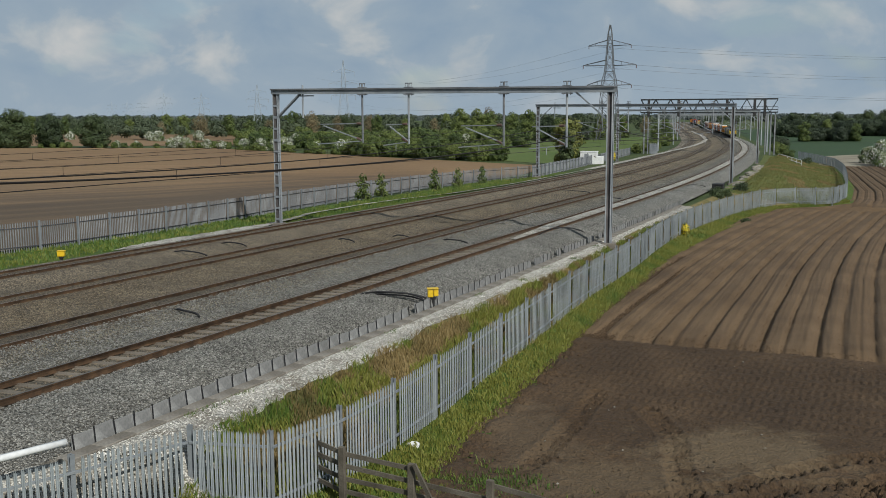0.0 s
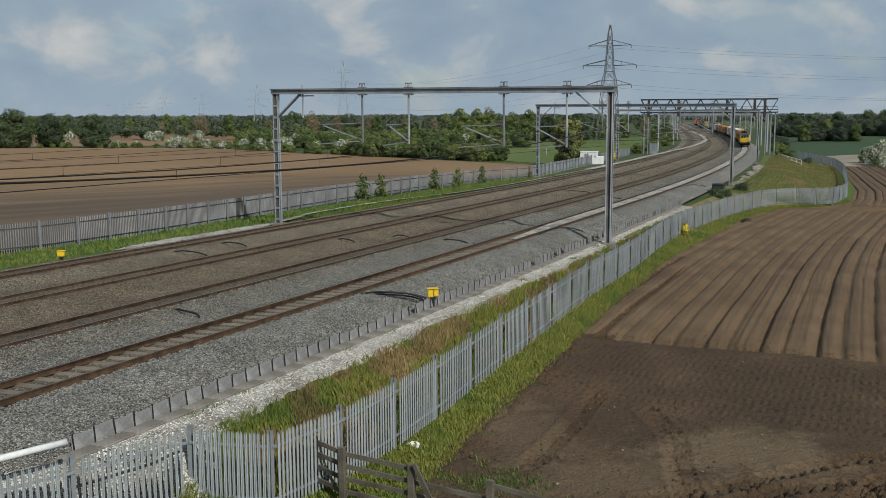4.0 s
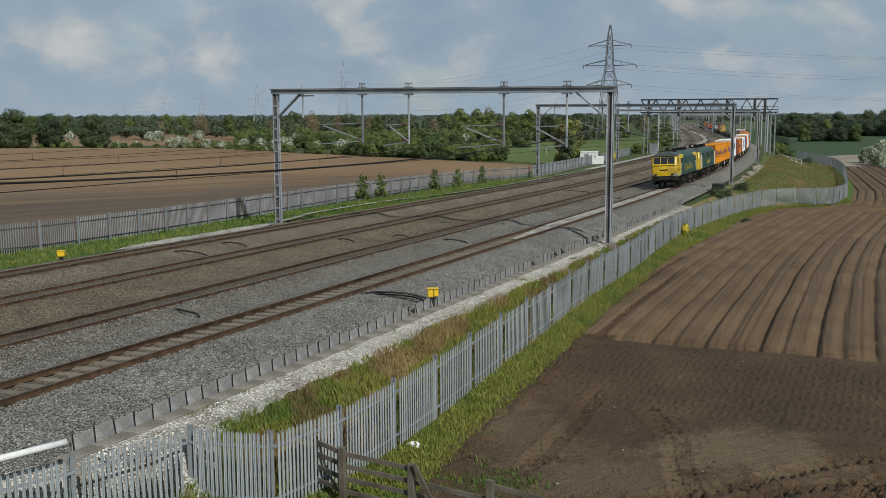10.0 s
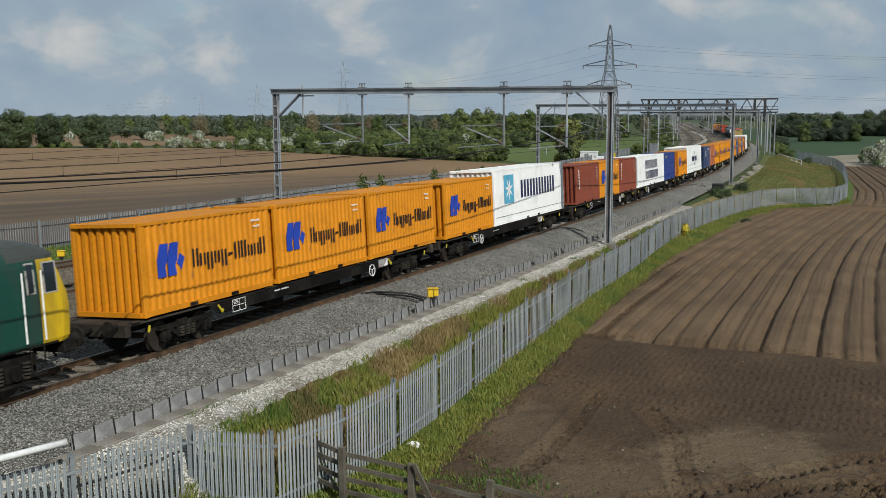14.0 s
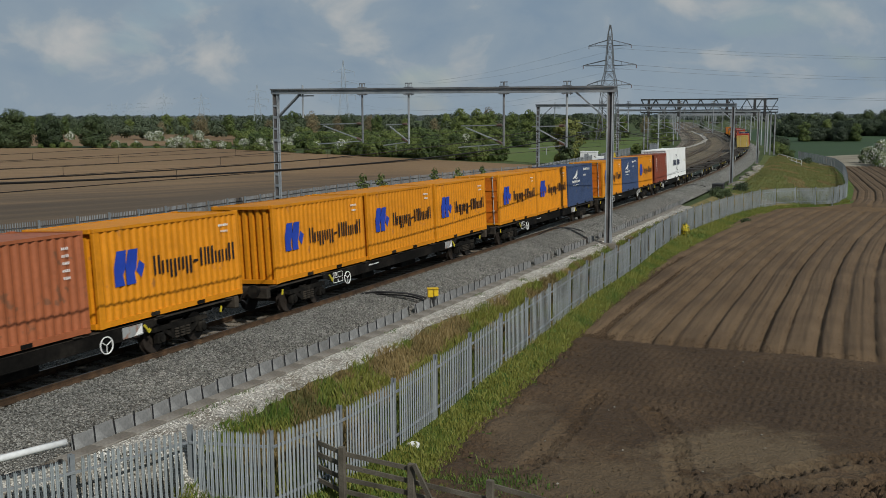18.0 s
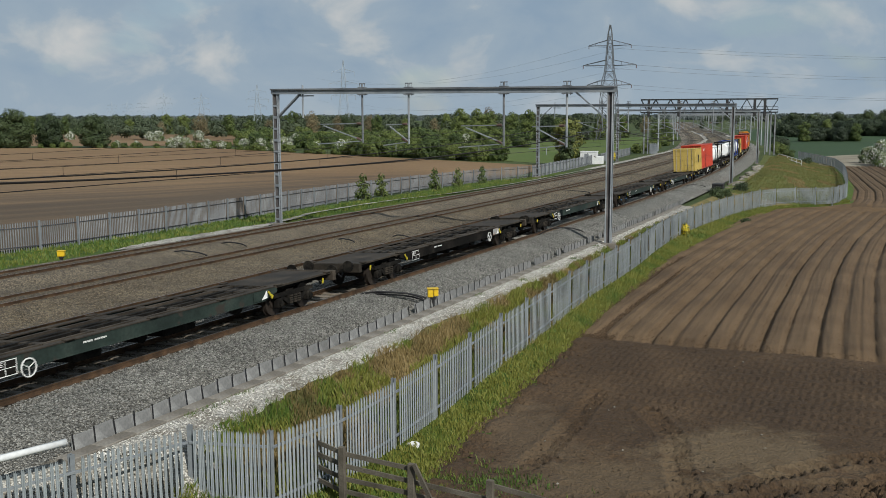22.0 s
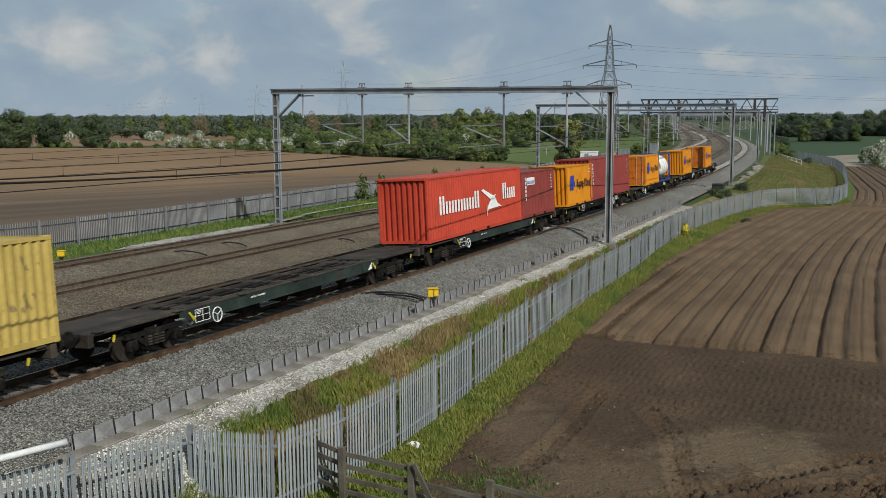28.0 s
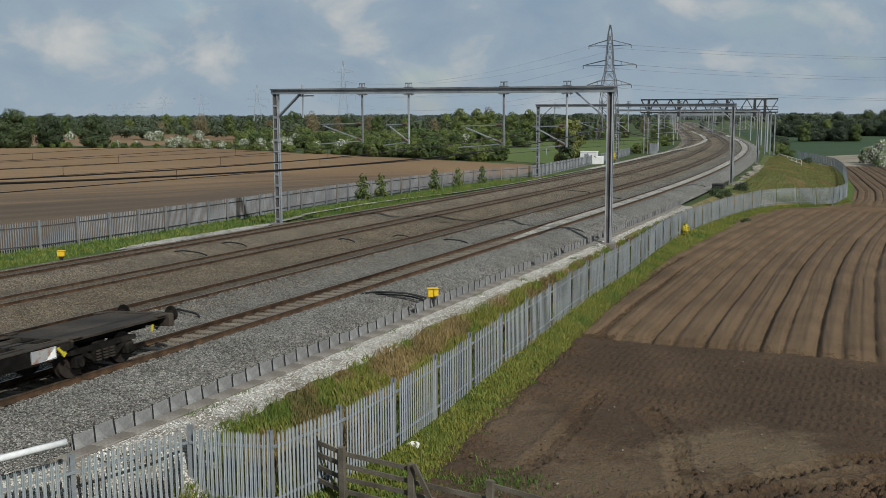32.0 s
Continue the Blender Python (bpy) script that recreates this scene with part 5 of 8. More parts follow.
# ---- the freight train ----
T = {
    "orange": paint("orange_container", (0.62, 0.228, 0.005), 0.6, dirt=(0.40, 0.16, 0.03), wear=0.66, rand=0.08),
    "orange_door": paint("orange_door", (0.52, 0.13, 0.005), 0.55, dirt=(0.25, 0.09, 0.02), wear=0.6),
    "white": paint("white_container", (0.96, 0.97, 0.95), 0.5, dirt=(0.52, 0.49, 0.43), wear=0.78, amount=0.04),
    "navy": paint("navy_container", (0.040, 0.066, 0.145), 0.5, dirt=(0.06, 0.07, 0.10), wear=0.64, rand=0.1),
    "blue": paint("blue_container", (0.022, 0.045, 0.20), 0.5, dirt=(0.05, 0.06, 0.12), wear=0.64),
    "brown": paint("oxide_brown_container", (0.22, 0.052, 0.028), 0.55, dirt=(0.13, 0.05, 0.03), wear=0.6, rand=0.1),
    "maroon": paint("maroon_container", (0.245, 0.042, 0.034), 0.55, dirt=(0.13, 0.05, 0.04), wear=0.62, rand=0.1),
    "rust": paint("rust_orange_container", (0.36, 0.11, 0.045), 0.55, dirt=(0.2, 0.08, 0.04), wear=0.62),
    "red": paint("bright_red_container", (0.50, 0.058, 0.030), 0.5, dirt=(0.35, 0.06, 0.03), wear=0.68),
    "beige": paint("mustard_container", (0.47, 0.34, 0.09), 0.5, dirt=(0.25, 0.18, 0.07), wear=0.62),
    "ink": paint("dark_lettering", (0.014, 0.012, 0.016), 0.6, wear=0.97),
    "logo_blue": paint("blue_emblem", (0.02, 0.06, 0.42), 0.5, wear=0.8),
    "pale": paint("pale_lettering", (0.88, 0.88, 0.86), 0.6, wear=0.75),
    "sky": paint("pale_blue_emblem", (0.10, 0.42, 0.62), 0.5, wear=0.9),
    "navyink": paint("navy_lettering", (0.014, 0.02, 0.08), 0.5, wear=0.97),
    "bar": paint("door_bar_steel", (0.50, 0.47, 0.43), 0.45, 0.4, wear=0.6),
    # grime, taken darker so the shade below the bodies is in the colour
    "under": surf("grimy_underframe", [(0.004, 0.0035, 0.003), (0.010, 0.0088, 0.0075), (0.030, 0.026, 0.021)], 2.2, 12.0, 0.85, 0.0, bump=0.2, amount=0.5, spec=0.12),
    "deck": surf("brown_dusty_deck", [(0.020, 0.016, 0.012), (0.040, 0.032, 0.024), (0.075, 0.060, 0.045)], 0.9, 10.0, 0.85, 0.1, bump=0.2, amount=0.3),
    "greendeck": surf("faded_green_underframe", [(0.010, 0.018, 0.015), (0.020, 0.034, 0.028), (0.036, 0.050, 0.042)], 1.2, 12.0, 0.8, bump=0.2, amount=0.3, spots=((0.035, 0.030, 0.024), 2.0, 0.56)),
    # near-black so the sill plate passes for the shaded void beneath it
    "shadeside": surf("oily_black_sill", [(0.004, 0.0038, 0.0034), (0.010, 0.009, 0.008), (0.022, 0.019, 0.016)], 1.4, 10.0, 0.85, 0.0, bump=0.15, amount=0.4, spec=0.08),
    "wheel": surf("wheel_steel", [(0.035, 0.028, 0.024), (0.07, 0.055, 0.045)], 2.0, 12.0, 0.6, 0.5, bump=0.1),
    "tread": surf("wheel_tread", [(0.22, 0.21, 0.20), (0.33, 0.32, 0.31)], 2.0, 12.0, 0.35, 0.9, bump=0.05),
    "lblue": paint("blue_axlebox", (0.05, 0.22, 0.50), 0.5, wear=0.6),
    "lime": paint("yellow_handle", (0.50, 0.41, 0.03), 0.5, wear=0.7),
    "green": paint("dark_green_livery", (0.012, 0.085, 0.068), 0.42, dirt=(0.02, 0.06, 0.05), wear=0.66, amount=0.08),
    "locoyel": paint("warning_yellow", (0.74, 0.50, 0.008), 0.42, dirt=(0.35, 0.23, 0.04), wear=0.68),
    "lettergold": paint("yellow_lettering", (0.50, 0.42, 0.05), 0.5, wear=0.7),
    "locogrey": paint("livery_grey", (0.33, 0.34, 0.34), 0.5, dirt=(0.28, 0.16, 0.12), wear=0.56),
    "roofgrey": paint("loco_roof_grey", (0.09, 0.10, 0.105), 0.7, wear=0.6),
    "glass": None,
}


def glass_dark():
    m = bpy.data.materials.new("cab_glass")
    m.use_nodes = True
    b = m.node_tree.nodes["Principled BSDF"]
    b.inputs["Base Color"].default_value = (0.012, 0.016, 0.02, 1)
    b.inputs["Roughness"].default_value = 0.06
    nz = m.node_tree.nodes.new("ShaderNodeTexNoise")
    nz.inputs["Scale"].default_value = 2.0
    mr = m.node_tree.nodes.new("ShaderNodeMapRange")
    mr.inputs["To Min"].default_value, mr.inputs["To Max"].default_value = 0.04, 0.18
    m.node_tree.links.new(nz.outputs["Fac"], mr.inputs["Value"])
    m.node_tree.links.new(mr.outputs[0], b.inputs["Roughness"])
    return m


T["glass"] = glass_dark()
FLOOR = 1.088
MOVERS = []          # (thing, distance behind the train's nose, length)


def plate(bm, x, pts):
    """A flat shape of (y, z) corners at x, facing right; counter-clockwise as seen from the right."""
    vs = [bm.verts.new((x, y, z)) for y, z in pts]
    f = bm.faces.new(vs)
    f.normal_update()
    if f.normal.x * (1 if x >= 0 else -1) < 0:
        f.normal_flip()


def word(bm, x, y0, z0, height, pattern, width, slant=0.0, stroke=0.30):
    """Unreadable writing: two upright bars a letter. A tall, x small, p hanging, - dash, space."""
    y = y0
    sgn = 1 if x > 0 else -1
    for c in pattern:
        if c == " ":
            y += width * 0.5
            continue
        lo, hi = {"A": (0, 1), "x": (0, 0.68), "p": (-0.28, 0.68), "-": (0.28, 0.42), "i": (0, 0.95)}[c]
        bars_of = [(0.02, 0.02 + stroke), (0.82 - stroke, 0.82)] if c not in "-i" else ([(0.05, 0.7)] if c == "-" else [(0.06, 0.06 + stroke)])
        for a, b in bars_of:
            ya, yb = y0 + sgn * (y - y0 + a * width), y0 + sgn * (y - y0 + b * width)
            za, zb = z0 + lo * height, z0 + hi * height
            s_lo, s_hi = slant * lo * height * sgn, slant * hi * height * sgn
            plate(bm, x, [(ya + s_lo, za), (yb + s_lo, za), (yb + s_hi, zb), (ya + s_hi, zb)])
        y += width * (0.5 if c == "i" else 1.0)


def corrugated(bm, length, z0, z1, x, y0, pitch=0.278, deep=0.036, axis="y", fold=(0.26, 0.5, 0.76)):
    """A wall of folded sheet along y (or along x) between z0 and z1; x is its outer face."""
    out = 1 if x >= 0 else -1
    n = max(4, int(round(length / pitch)))
    p = length / n
    pts = []
    for i in range(n):
        a = y0 + i * p
        pts += [(a, x), (a + p * fold[0], x), (a + p * fold[1], x - out * deep), (a + p * fold[2], x - out * deep)]
    pts.append((y0 + length, x))
    lo, hi = [], []
    for a, xx in pts:
        c = (xx, a) if axis == "y" else (a, xx)
        lo.append(bm.verts.new((*c, z0)))
        hi.append(bm.verts.new((*c, z1)))
    for i in range(len(pts) - 1):
        bm.faces.new((lo[i], lo[i + 1], hi[i + 1], hi[i]))


def container(label, length, height, col, marks=None, doors_front=False, door_col=None, plain=False, group="containers on the train"):
    """Standing on z = 0, middle at y = 0, right side at +x. doors_front: doors at the end that leads."""
    c = thing("shipping_container", label, "container", group)
    w, l2 = 1.219, length / 2
    mat = T[col]
    for sx in (1, -1):
        bm = bmesh.new()
        corrugated(bm, length - 0.28, 0.17, height - 0.10, sx * (w - 0.012), -l2 + 0.14, 0.278 if not plain else 0.9, 0.046 if not plain else 0.006)
        part("side_panel", bm, mat, c)
        bm = bmesh.new()
        box(bm, sx * w - 0.06 * (sx > 0), sx * w + 0.06 * (sx < 0), -l2 + 0.12, l2 - 0.12, 0.02, 0.17)
        part("bottom_rail", bm, mat, c)
        for y in (-0.98, 0.98):
            bm = bmesh.new()
            box(bm, sx * (w + 0.002) - 0.02, sx * (w + 0.002) + 0.02, y - 0.17, y + 0.17, 0.035, 0.135)
            part("fork_pocket", bm, T["under"], c)
        if plain:
            bm = bmesh.new()
            box(bm, sx * (w - 0.012) - 0.012, sx * (w - 0.012) + 0.012, -l2 + 0.14, l2 - 0.14, 0.40, 0.43)
            part("rub_rail", bm, T["locogrey"], c)
        bm = bmesh.new()
        box(bm, sx * w - 0.06 * (sx > 0), sx * w + 0.06 * (sx < 0), -l2 + 0.12, l2 - 0.12, height - 0.10, height - 0.02)
        part("top_rail", bm, mat, c)
        for sy in (1, -1):
            bm = bmesh.new()
            box(bm, sx * w - (0.12 if sx > 0 else 0), sx * w + (0.12 if sx < 0 else 0), sy * l2 - (0.14 if sy > 0 else 0), sy * l2 + (0.14 if sy < 0 else 0), 0.11, height - 0.11, 0.012)
            part("corner_post", bm, mat, c)
            for z in (0.0, height - 0.118):
                bm = bmesh.new()
                box(bm, sx * (w + 0.003) - (0.162 if sx > 0 else 0), sx * (w + 0.003) + (0.162 if sx < 0 else 0), sy * (l2 + 0.003) - (0.178 if sy > 0 else 0), sy * (l2 + 0.003) + (0.178 if sy < 0 else 0), z, z + 0.118, 0.012)
                part("corner_casting", bm, mat, c)
    bm = bmesh.new()
    n = int(length / 0.28)
    vs = []
    for i in range(n + 1):
        y = -l2 + 0.1 + (length - 0.2) * i / n
        z = height - 0.03 - (0.02 if i % 2 else 0)
        vs.append((bm.verts.new((-w + 0.05, y, z)), bm.verts.new((w - 0.05, y, z))))
    for i in range(n):
        bm.faces.new((vs[i][0], vs[i][1], vs[i + 1][1], vs[i + 1][0]))
    part("roof", bm, mat, c)
    fe, de = (1, -1) if doors_front else (-1, 1)      # closed end, door end
    bm = bmesh.new()
    corrugated(bm, 2 * w - 0.24, 0.15, height - 0.12, fe * (l2 - 0.015), -w + 0.12, 0.27, 0.10, axis="x", fold=(0.42, 0.50, 0.92))
    box(bm, -w + 0.1, w - 0.1, fe * l2 - 0.07, fe * l2 + 0.0 if fe > 0 else fe * l2 + 0.07, height - 0.12, height - 0.02)
    box(bm, -w + 0.1, w - 0.1, fe * l2 - 0.07, fe * l2 + 0.0 if fe > 0 else fe * l2 + 0.07, 0.02, 0.15)
    part("front_wall", bm, mat, c)
    bm = bmesh.new()
    y0, y1 = (de * l2 - 0.05, de * l2) if de > 0 else (de * l2, de * l2 + 0.05)
    box(bm, -w + 0.1, w - 0.1, y0, y1, height - 0.12, height - 0.02)
    part("door_header", bm, mat, c)
    bm = bmesh.new()
    box(bm, -w + 0.1, w - 0.1, y0, y1, 0.02, 0.12)
    part("door_sill", bm, mat, c)
    dm = T[door_col] if door_col else mat
    for sx in (1, -1):
        bm = bmesh.new()
        xa, xb = (0.008, w - 0.11) if sx > 0 else (-w + 0.11, -0.008)
        yo = de * (l2 - 0.03)
        box(bm, xa, xb, min(yo, yo - de * 0.05), max(yo, yo - de * 0.05), 0.13, height - 0.13)
        d = part("door", bm, dm, c)
        for k in range(5):
            bm = bmesh.new()
            z = 0.2 + (height - 0.4) * k / 4
            box(bm, xa + 0.01, xb - 0.01, min(yo - de * 0.003, yo + de * 0.03), max(yo - de * 0.003, yo + de * 0.03), z - 0.06, z + 0.06)
            part("door_rib", bm, dm, d)
        for fx in (0.30, 0.72):
            bm = bmesh.new()
            x = sx * fx * (w - 0.05) + sx * 0.04
            bar(bm, (x, yo + de * 0.05, 0.06), (x, yo + de * 0.05, height - 0.06), 0.02, 6)
            for z in (0.12, 0.75, 1.5, height - 0.12):
                box(bm, x - 0.045, x + 0.045, min(yo, yo + de * 0.07), max(yo, yo + de * 0.07), z - 0.03, z + 0.03)
            b = part("locking_bar", bm, T["bar"], d)
    if marks:
        marks(c, length, height)
    return c


def hl_marks(c, length, height):
    for sx in (1, -1):
        x = sx * 1.224
        bm = bmesh.new()
        y, z = -sx * (length / 2 - 0.62), height * 0.39
        for o in (0.0, 0.43):
            plate(bm, x, [(y + sx * (o + a), z + b) for a, b in ((0.0, 0.0), (0.36, 0.0), (0.32, 0.28), (0.42, 0.45), (0.50, 0.92), (0.14, 0.92), (0.0, 0.50))])
        plate(bm, x, [(y + sx * a, z + b) for a, b in ((0.82, 0.34), (1.0, 0.12), (1.16, 0.46), (0.96, 0.60))])
        part("emblem", bm, T["logo_blue"], c)
        bm = bmesh.new()
        word(bm, x, y + sx * 1.5, z + 0.12, 0.52, "Axpxp-AAxxA", 0.335, 0.0, 0.26)
        part("lettering", bm, T["ink"], c)
        bm = bmesh.new()
        word(bm, x, sx * (length / 2 - 1.0), height - 0.42, 0.10, "xxxx", 0.12)
        word(bm, x, sx * (length / 2 - 0.9), height - 0.60, 0.09, "xxx", 0.12)
        part("small_print", bm, T["pale"], c)


def bars(spec):
    """spec: rows of (colour, distance from the left end, height share, letter height, pattern, letter width) for both sides."""
    def put(c, length, height):
        for sx in (1, -1):
            for col, dy, fz, lh, pat, lw in spec:
                bm = bmesh.new()
                word(bm, sx * 1.224, -sx * (length / 2 - dy), height * fz, lh, pat, lw)
                part("lettering", bm, T[col], c)
    return put


def star_marks(c, length, height):
    bars([("navyink", 4.1, 0.42, 0.95, "AAAAAA", 1.05)])(c, length, height)
    for sx in (1, -1):
        bm = bmesh.new()
        yc = -sx * (length / 2 - 2.2)
        plate(bm, sx * 1.224, [(yc - 0.75, height * 0.36), (yc + 0.75, height * 0.36), (yc + 0.75, height * 0.36 + 1.5), (yc - 0.75, height * 0.36 + 1.5)])
        part("emblem_ground", bm, T["sky"], c)
        bm = bmesh.new()
        for k in range(7):
            a = k * 2 * math.pi / 7 + 0.3
            zc = height * 0.36 + 0.75
            plate(bm, sx * 1.227, [(yc + r * math.cos(a + o), zc + r * math.sin(a + o)) for r, o in ((0.0, 0), (0.25, -0.35), (0.66, 0.0), (0.25, 0.35))])
        part("emblem", bm, T["pale"], c)


def swoosh_marks(c, length, height):
    bars([("navyink", length * 0.33, 0.42, 0.55, "AAA AAA", 0.62), ("lime", length - 1.1, 0.5, 0.3, "xx", 0.22)])(c, length, height)
    for sx in (1, -1):
        bm = bmesh.new()
        yc = -sx * (length / 2 - length * 0.5)
        for up in (1, -1):
            n = 8
            for i in range(n):
                a0, a1 = [radians(30 + 75 * j / n) for j in (i, i + 1)]
                w0, w1 = [0.10 * math.sin(math.pi * j / n) + 0.01 for j in (i, i + 1)]
                R, zc = 1.5, height * 0.42 + 0.28 - up * 0.75
                f = -1 if up < 0 else 1
                plate(bm, sx * 1.224, [(yc - sx * f * (0.55 - r * math.cos(a)) * 0.8, zc + up * r * math.sin(a)) for r, a in ((R, a0), (R, a1), (R + w1, a1), (R + w0, a0))])
        part("emblem", bm, T["navyink"], c)


def gull_marks(c, length, height):
    for sx in (1, -1):
        bm = bmesh.new()
        L = lambda d: -sx * (length / 2 - d)
        word(bm, sx * 1.224, L(1.2), height * 0.40, 0.82, "AxxxxxA", 0.70)
        word(bm, sx * 1.224, L(9.3), height * 0.46, 0.82, "Axx", 0.66)
        part("lettering", bm, T["pale"], c)
        bm = bmesh.new()
        for pts in (((6.3, 1.95), (6.6, 2.0), (7.9, 1.62), (8.3, 1.65), (8.1, 1.45), (7.6, 1.42)), ((7.7, 1.5), (8.2, 1.5), (8.5, 1.2), (9.1, 1.0), (8.3, 1.0), (7.2, 0.95), (6.9, 0.6), (7.1, 1.1))):
            plate(bm, sx * 1.224, [(L(a), b) for a, b in pts])
        part("emblem", bm, T["pale"], c)


def crest_marks(c, length, height):
    """Stacked dark emblem with a vertical line of small print."""
    for sx in (1, -1):
        L = lambda d: -sx * (length / 2 - d)
        bm = bmesh.new()
        word(bm, sx * 1.224, L(2.75), height * 0.54, 0.52, "xx", 0.55)
        plate(bm, sx * 1.226, [(L(2.70), height * 0.64), (L(3.72), height * 0.64), (L(3.72), height * 0.69), (L(2.70), height * 0.69)])
        word(bm, sx * 1.224, L(2.85), height * 0.37, 0.42, "AA", 0.45)
        part("emblem", bm, T["ink"], c)
        bm = bmesh.new()
        for k in range(13):
            z = height * (0.84 - 0.048 * k)
            plate(bm, sx * 1.224, [(L(0.75), z), (L(0.87), z), (L(0.87), z + 0.075), (L(0.75), z + 0.075)])
            if k < 9:
                plate(bm, sx * 1.224, [(L(0.95), z), (L(1.05), z), (L(1.05), z + 0.06), (L(0.95), z + 0.06)])
        part("small_print", bm, T["ink"], c)


def bird_marks(c, length, height):
    bars([("pale", length - 2.3, 0.84, 0.22, "xxxxxxxx", 0.2), ("pale", length - 2.3, 0.70, 0.16, "xxx", 0.2), ("pale", 1.0, 0.56, 0.22, "xxxxxxxxx", 0.2), ("pale", 1.2, 0.49, 0.08, "xxxxxxxx", 0.16)])(c, length, height)
    for sx in (1, -1):
        L = lambda d: -sx * (length / 2 - d)
        bm = bmesh.new()
        plate(bm, sx * 1.224, [(L(1.1), 1.72), (L(1.9), 2.0), (L(2.3), 2.28), (L(2.25), 1.95), (L(1.9), 1.75)])
        plate(bm, sx * 1.224, [(L(1.75), 1.68), (L(2.4), 1.78), (L(2.1), 1.66)])
        part("emblem", bm, T["pale"], c)


def column_marks(c, length, height):
    """Seven letters one above another, and print at the far end."""
    for sx in (1, -1):
        L = lambda d: -sx * (length / 2 - d)
        bm = bmesh.new()
        for k in range(6):
            word(bm, sx * 1.224, L(0.62), height * (0.80 - 0.085 * k), 0.17, "A", 0.26)
        for k in range(5):
            word(bm, sx * 1.224, L(length - 0.75), height * (0.84 - 0.07 * k), 0.10, "xx", 0.12)
        part("lettering", bm, T["pale"], c)


def badge_marks(c, length, height):
    for sx in (1, -1):
        L = lambda d: -sx * (length / 2 - d)
        bm = bmesh.new()
        plate(bm, sx * 1.224, [(L(0.9), height * 0.70), (L(2.3), height * 0.70), (L(2.3), height * 0.86), (L(0.9), height * 0.86)])
        part("badge", bm, T["pale"], c)
        bm = bmesh.new()
        word(bm, sx * 1.227, L(1.0), height * 0.72, 0.26, "xxxx", 0.3)
        part("lettering", bm, T["logo_blue"], c)
    column_marks(c, length, height)


def tank(label, frame_col, shell_col, marks=None, rounded=True):
    """Tank container: barrel in an open steel frame."""
    c = thing("tank_container", label, "tank container", "containers on the train")
    w, l2, h = 1.219, 3.029, 2.591
    fm = T.get(frame_col) or M[frame_col]
    for sx in (1, -1):
        for z in (0.08, h - 0.07):
            bm = bmesh.new()
            box(bm, sx * w - 0.07, sx * w + 0.0 if sx > 0 else sx * w + 0.07, -l2, l2, z - 0.07, z + 0.07) if sx > 0 else box(bm, sx * w, sx * w + 0.07, -l2, l2, z - 0.07, z + 0.07)
            part("long_rail", bm, fm, c)
        for sy in (1, -1):
            bm = bmesh.new()
            box(bm, min(sx * w, sx * (w - 0.13)), max(sx * w, sx * (w - 0.13)), min(sy * (l2 + 0.002), sy * (l2 - 0.14)), max(sy * (l2 + 0.002), sy * (l2 - 0.14)), 0, h, 0.012)
            part("corner_post", bm, fm, c)
            bm = bmesh.new()
            beam(bm, (sx * (w - 0.05), sy * (l2 - 0.10), 0.85), (sx * (w - 0.05), sy * (l2 - 1.1), 0.12), 0.08, 0.10)
            part("brace", bm, fm, c)
    for sy in (1, -1):
        for z in (0.09, h - 0.08):
            bm = bmesh.new()
            beam(bm, (-w + 0.1, sy * (l2 - 0.07), z), (w - 0.1, sy * (l2 - 0.07), z), 0.12, 0.13)
            part("end_beam", bm, fm, c)
    bm = bmesh.new()
    prof = [(-l2 + 0.12, 0.0), (-l2 + 0.14, 0.45), (-l2 + 0.22, 0.8), (-l2 + 0.38, 1.03), (-l2 + 0.55, 1.10), (l2 - 0.55, 1.10), (l2 - 0.38, 1.03), (l2 - 0.22, 0.8), (l2 - 0.14, 0.45), (l2 - 0.12, 0.0)]
    if not rounded:
        prof = [(-l2 + 0.12, 0.0), (-l2 + 0.12, 0.84), (-l2 + 0.34, 1.06), (l2 - 0.34, 1.06), (l2 - 0.12, 0.84), (l2 - 0.12, 0.0)]
    n = 32 if rounded else 8
    rings = []
    for y, r in prof:
        rr = r * (1.0 if rounded else 1.06)
        rings.append([bm.verts.new((rr * math.cos(2 * math.pi * (i + 0.5) / n), y, 1.30 + rr * math.sin(2 * math.pi * (i + 0.5) / n))) for i in range(n)])
    for a, b in zip(rings, rings[1:]):
        for i in range(n):
            try:
                bm.faces.new((a[i], a[(i + 1) % n], b[(i + 1) % n], b[i]))
            except ValueError:
                pass
    bmesh.ops.remove_doubles(bm, verts=bm.verts, dist=0.001)
    bmesh.ops.recalc_face_normals(bm, faces=bm.faces)
    part("barrel", bm, T[shell_col], c, smooth=rounded)
    for y in (-1.6, -0.5, 0.6, 1.7):
        bm = bmesh.new()
        for i in range(28):
            a0, a1 = 2 * math.pi * i / 28, 2 * math.pi * (i + 1) / 28
            q = [(1.112 * math.cos(a), 1.30 + 1.112 * math.sin(a)) for a in (a0, a1)]
            vs = [bm.verts.new(v) for v in ((q[0][0], y - 0.02, q[0][1]), (q[1][0], y - 0.02, q[1][1]), (q[1][0], y + 0.02, q[1][1]), (q[0][0], y + 0.02, q[0][1]))]
            bm.faces.new(vs)
        part("strap", bm, M["galv_dark"], c)
    bm = bmesh.new()
    box(bm, -0.28, 0.28, -l2 + 0.2, l2 - 0.2, h - 0.10, h - 0.05)
    part("walkway", bm, M["galv_dark"], c)
    bm = bmesh.new()
    bar(bm, (0, 0, 2.3), (0, 0, 2.54), 0.3, 16)
    part("manhole", bm, M["galv"], c)
    if marks:
        marks(c)
    return c


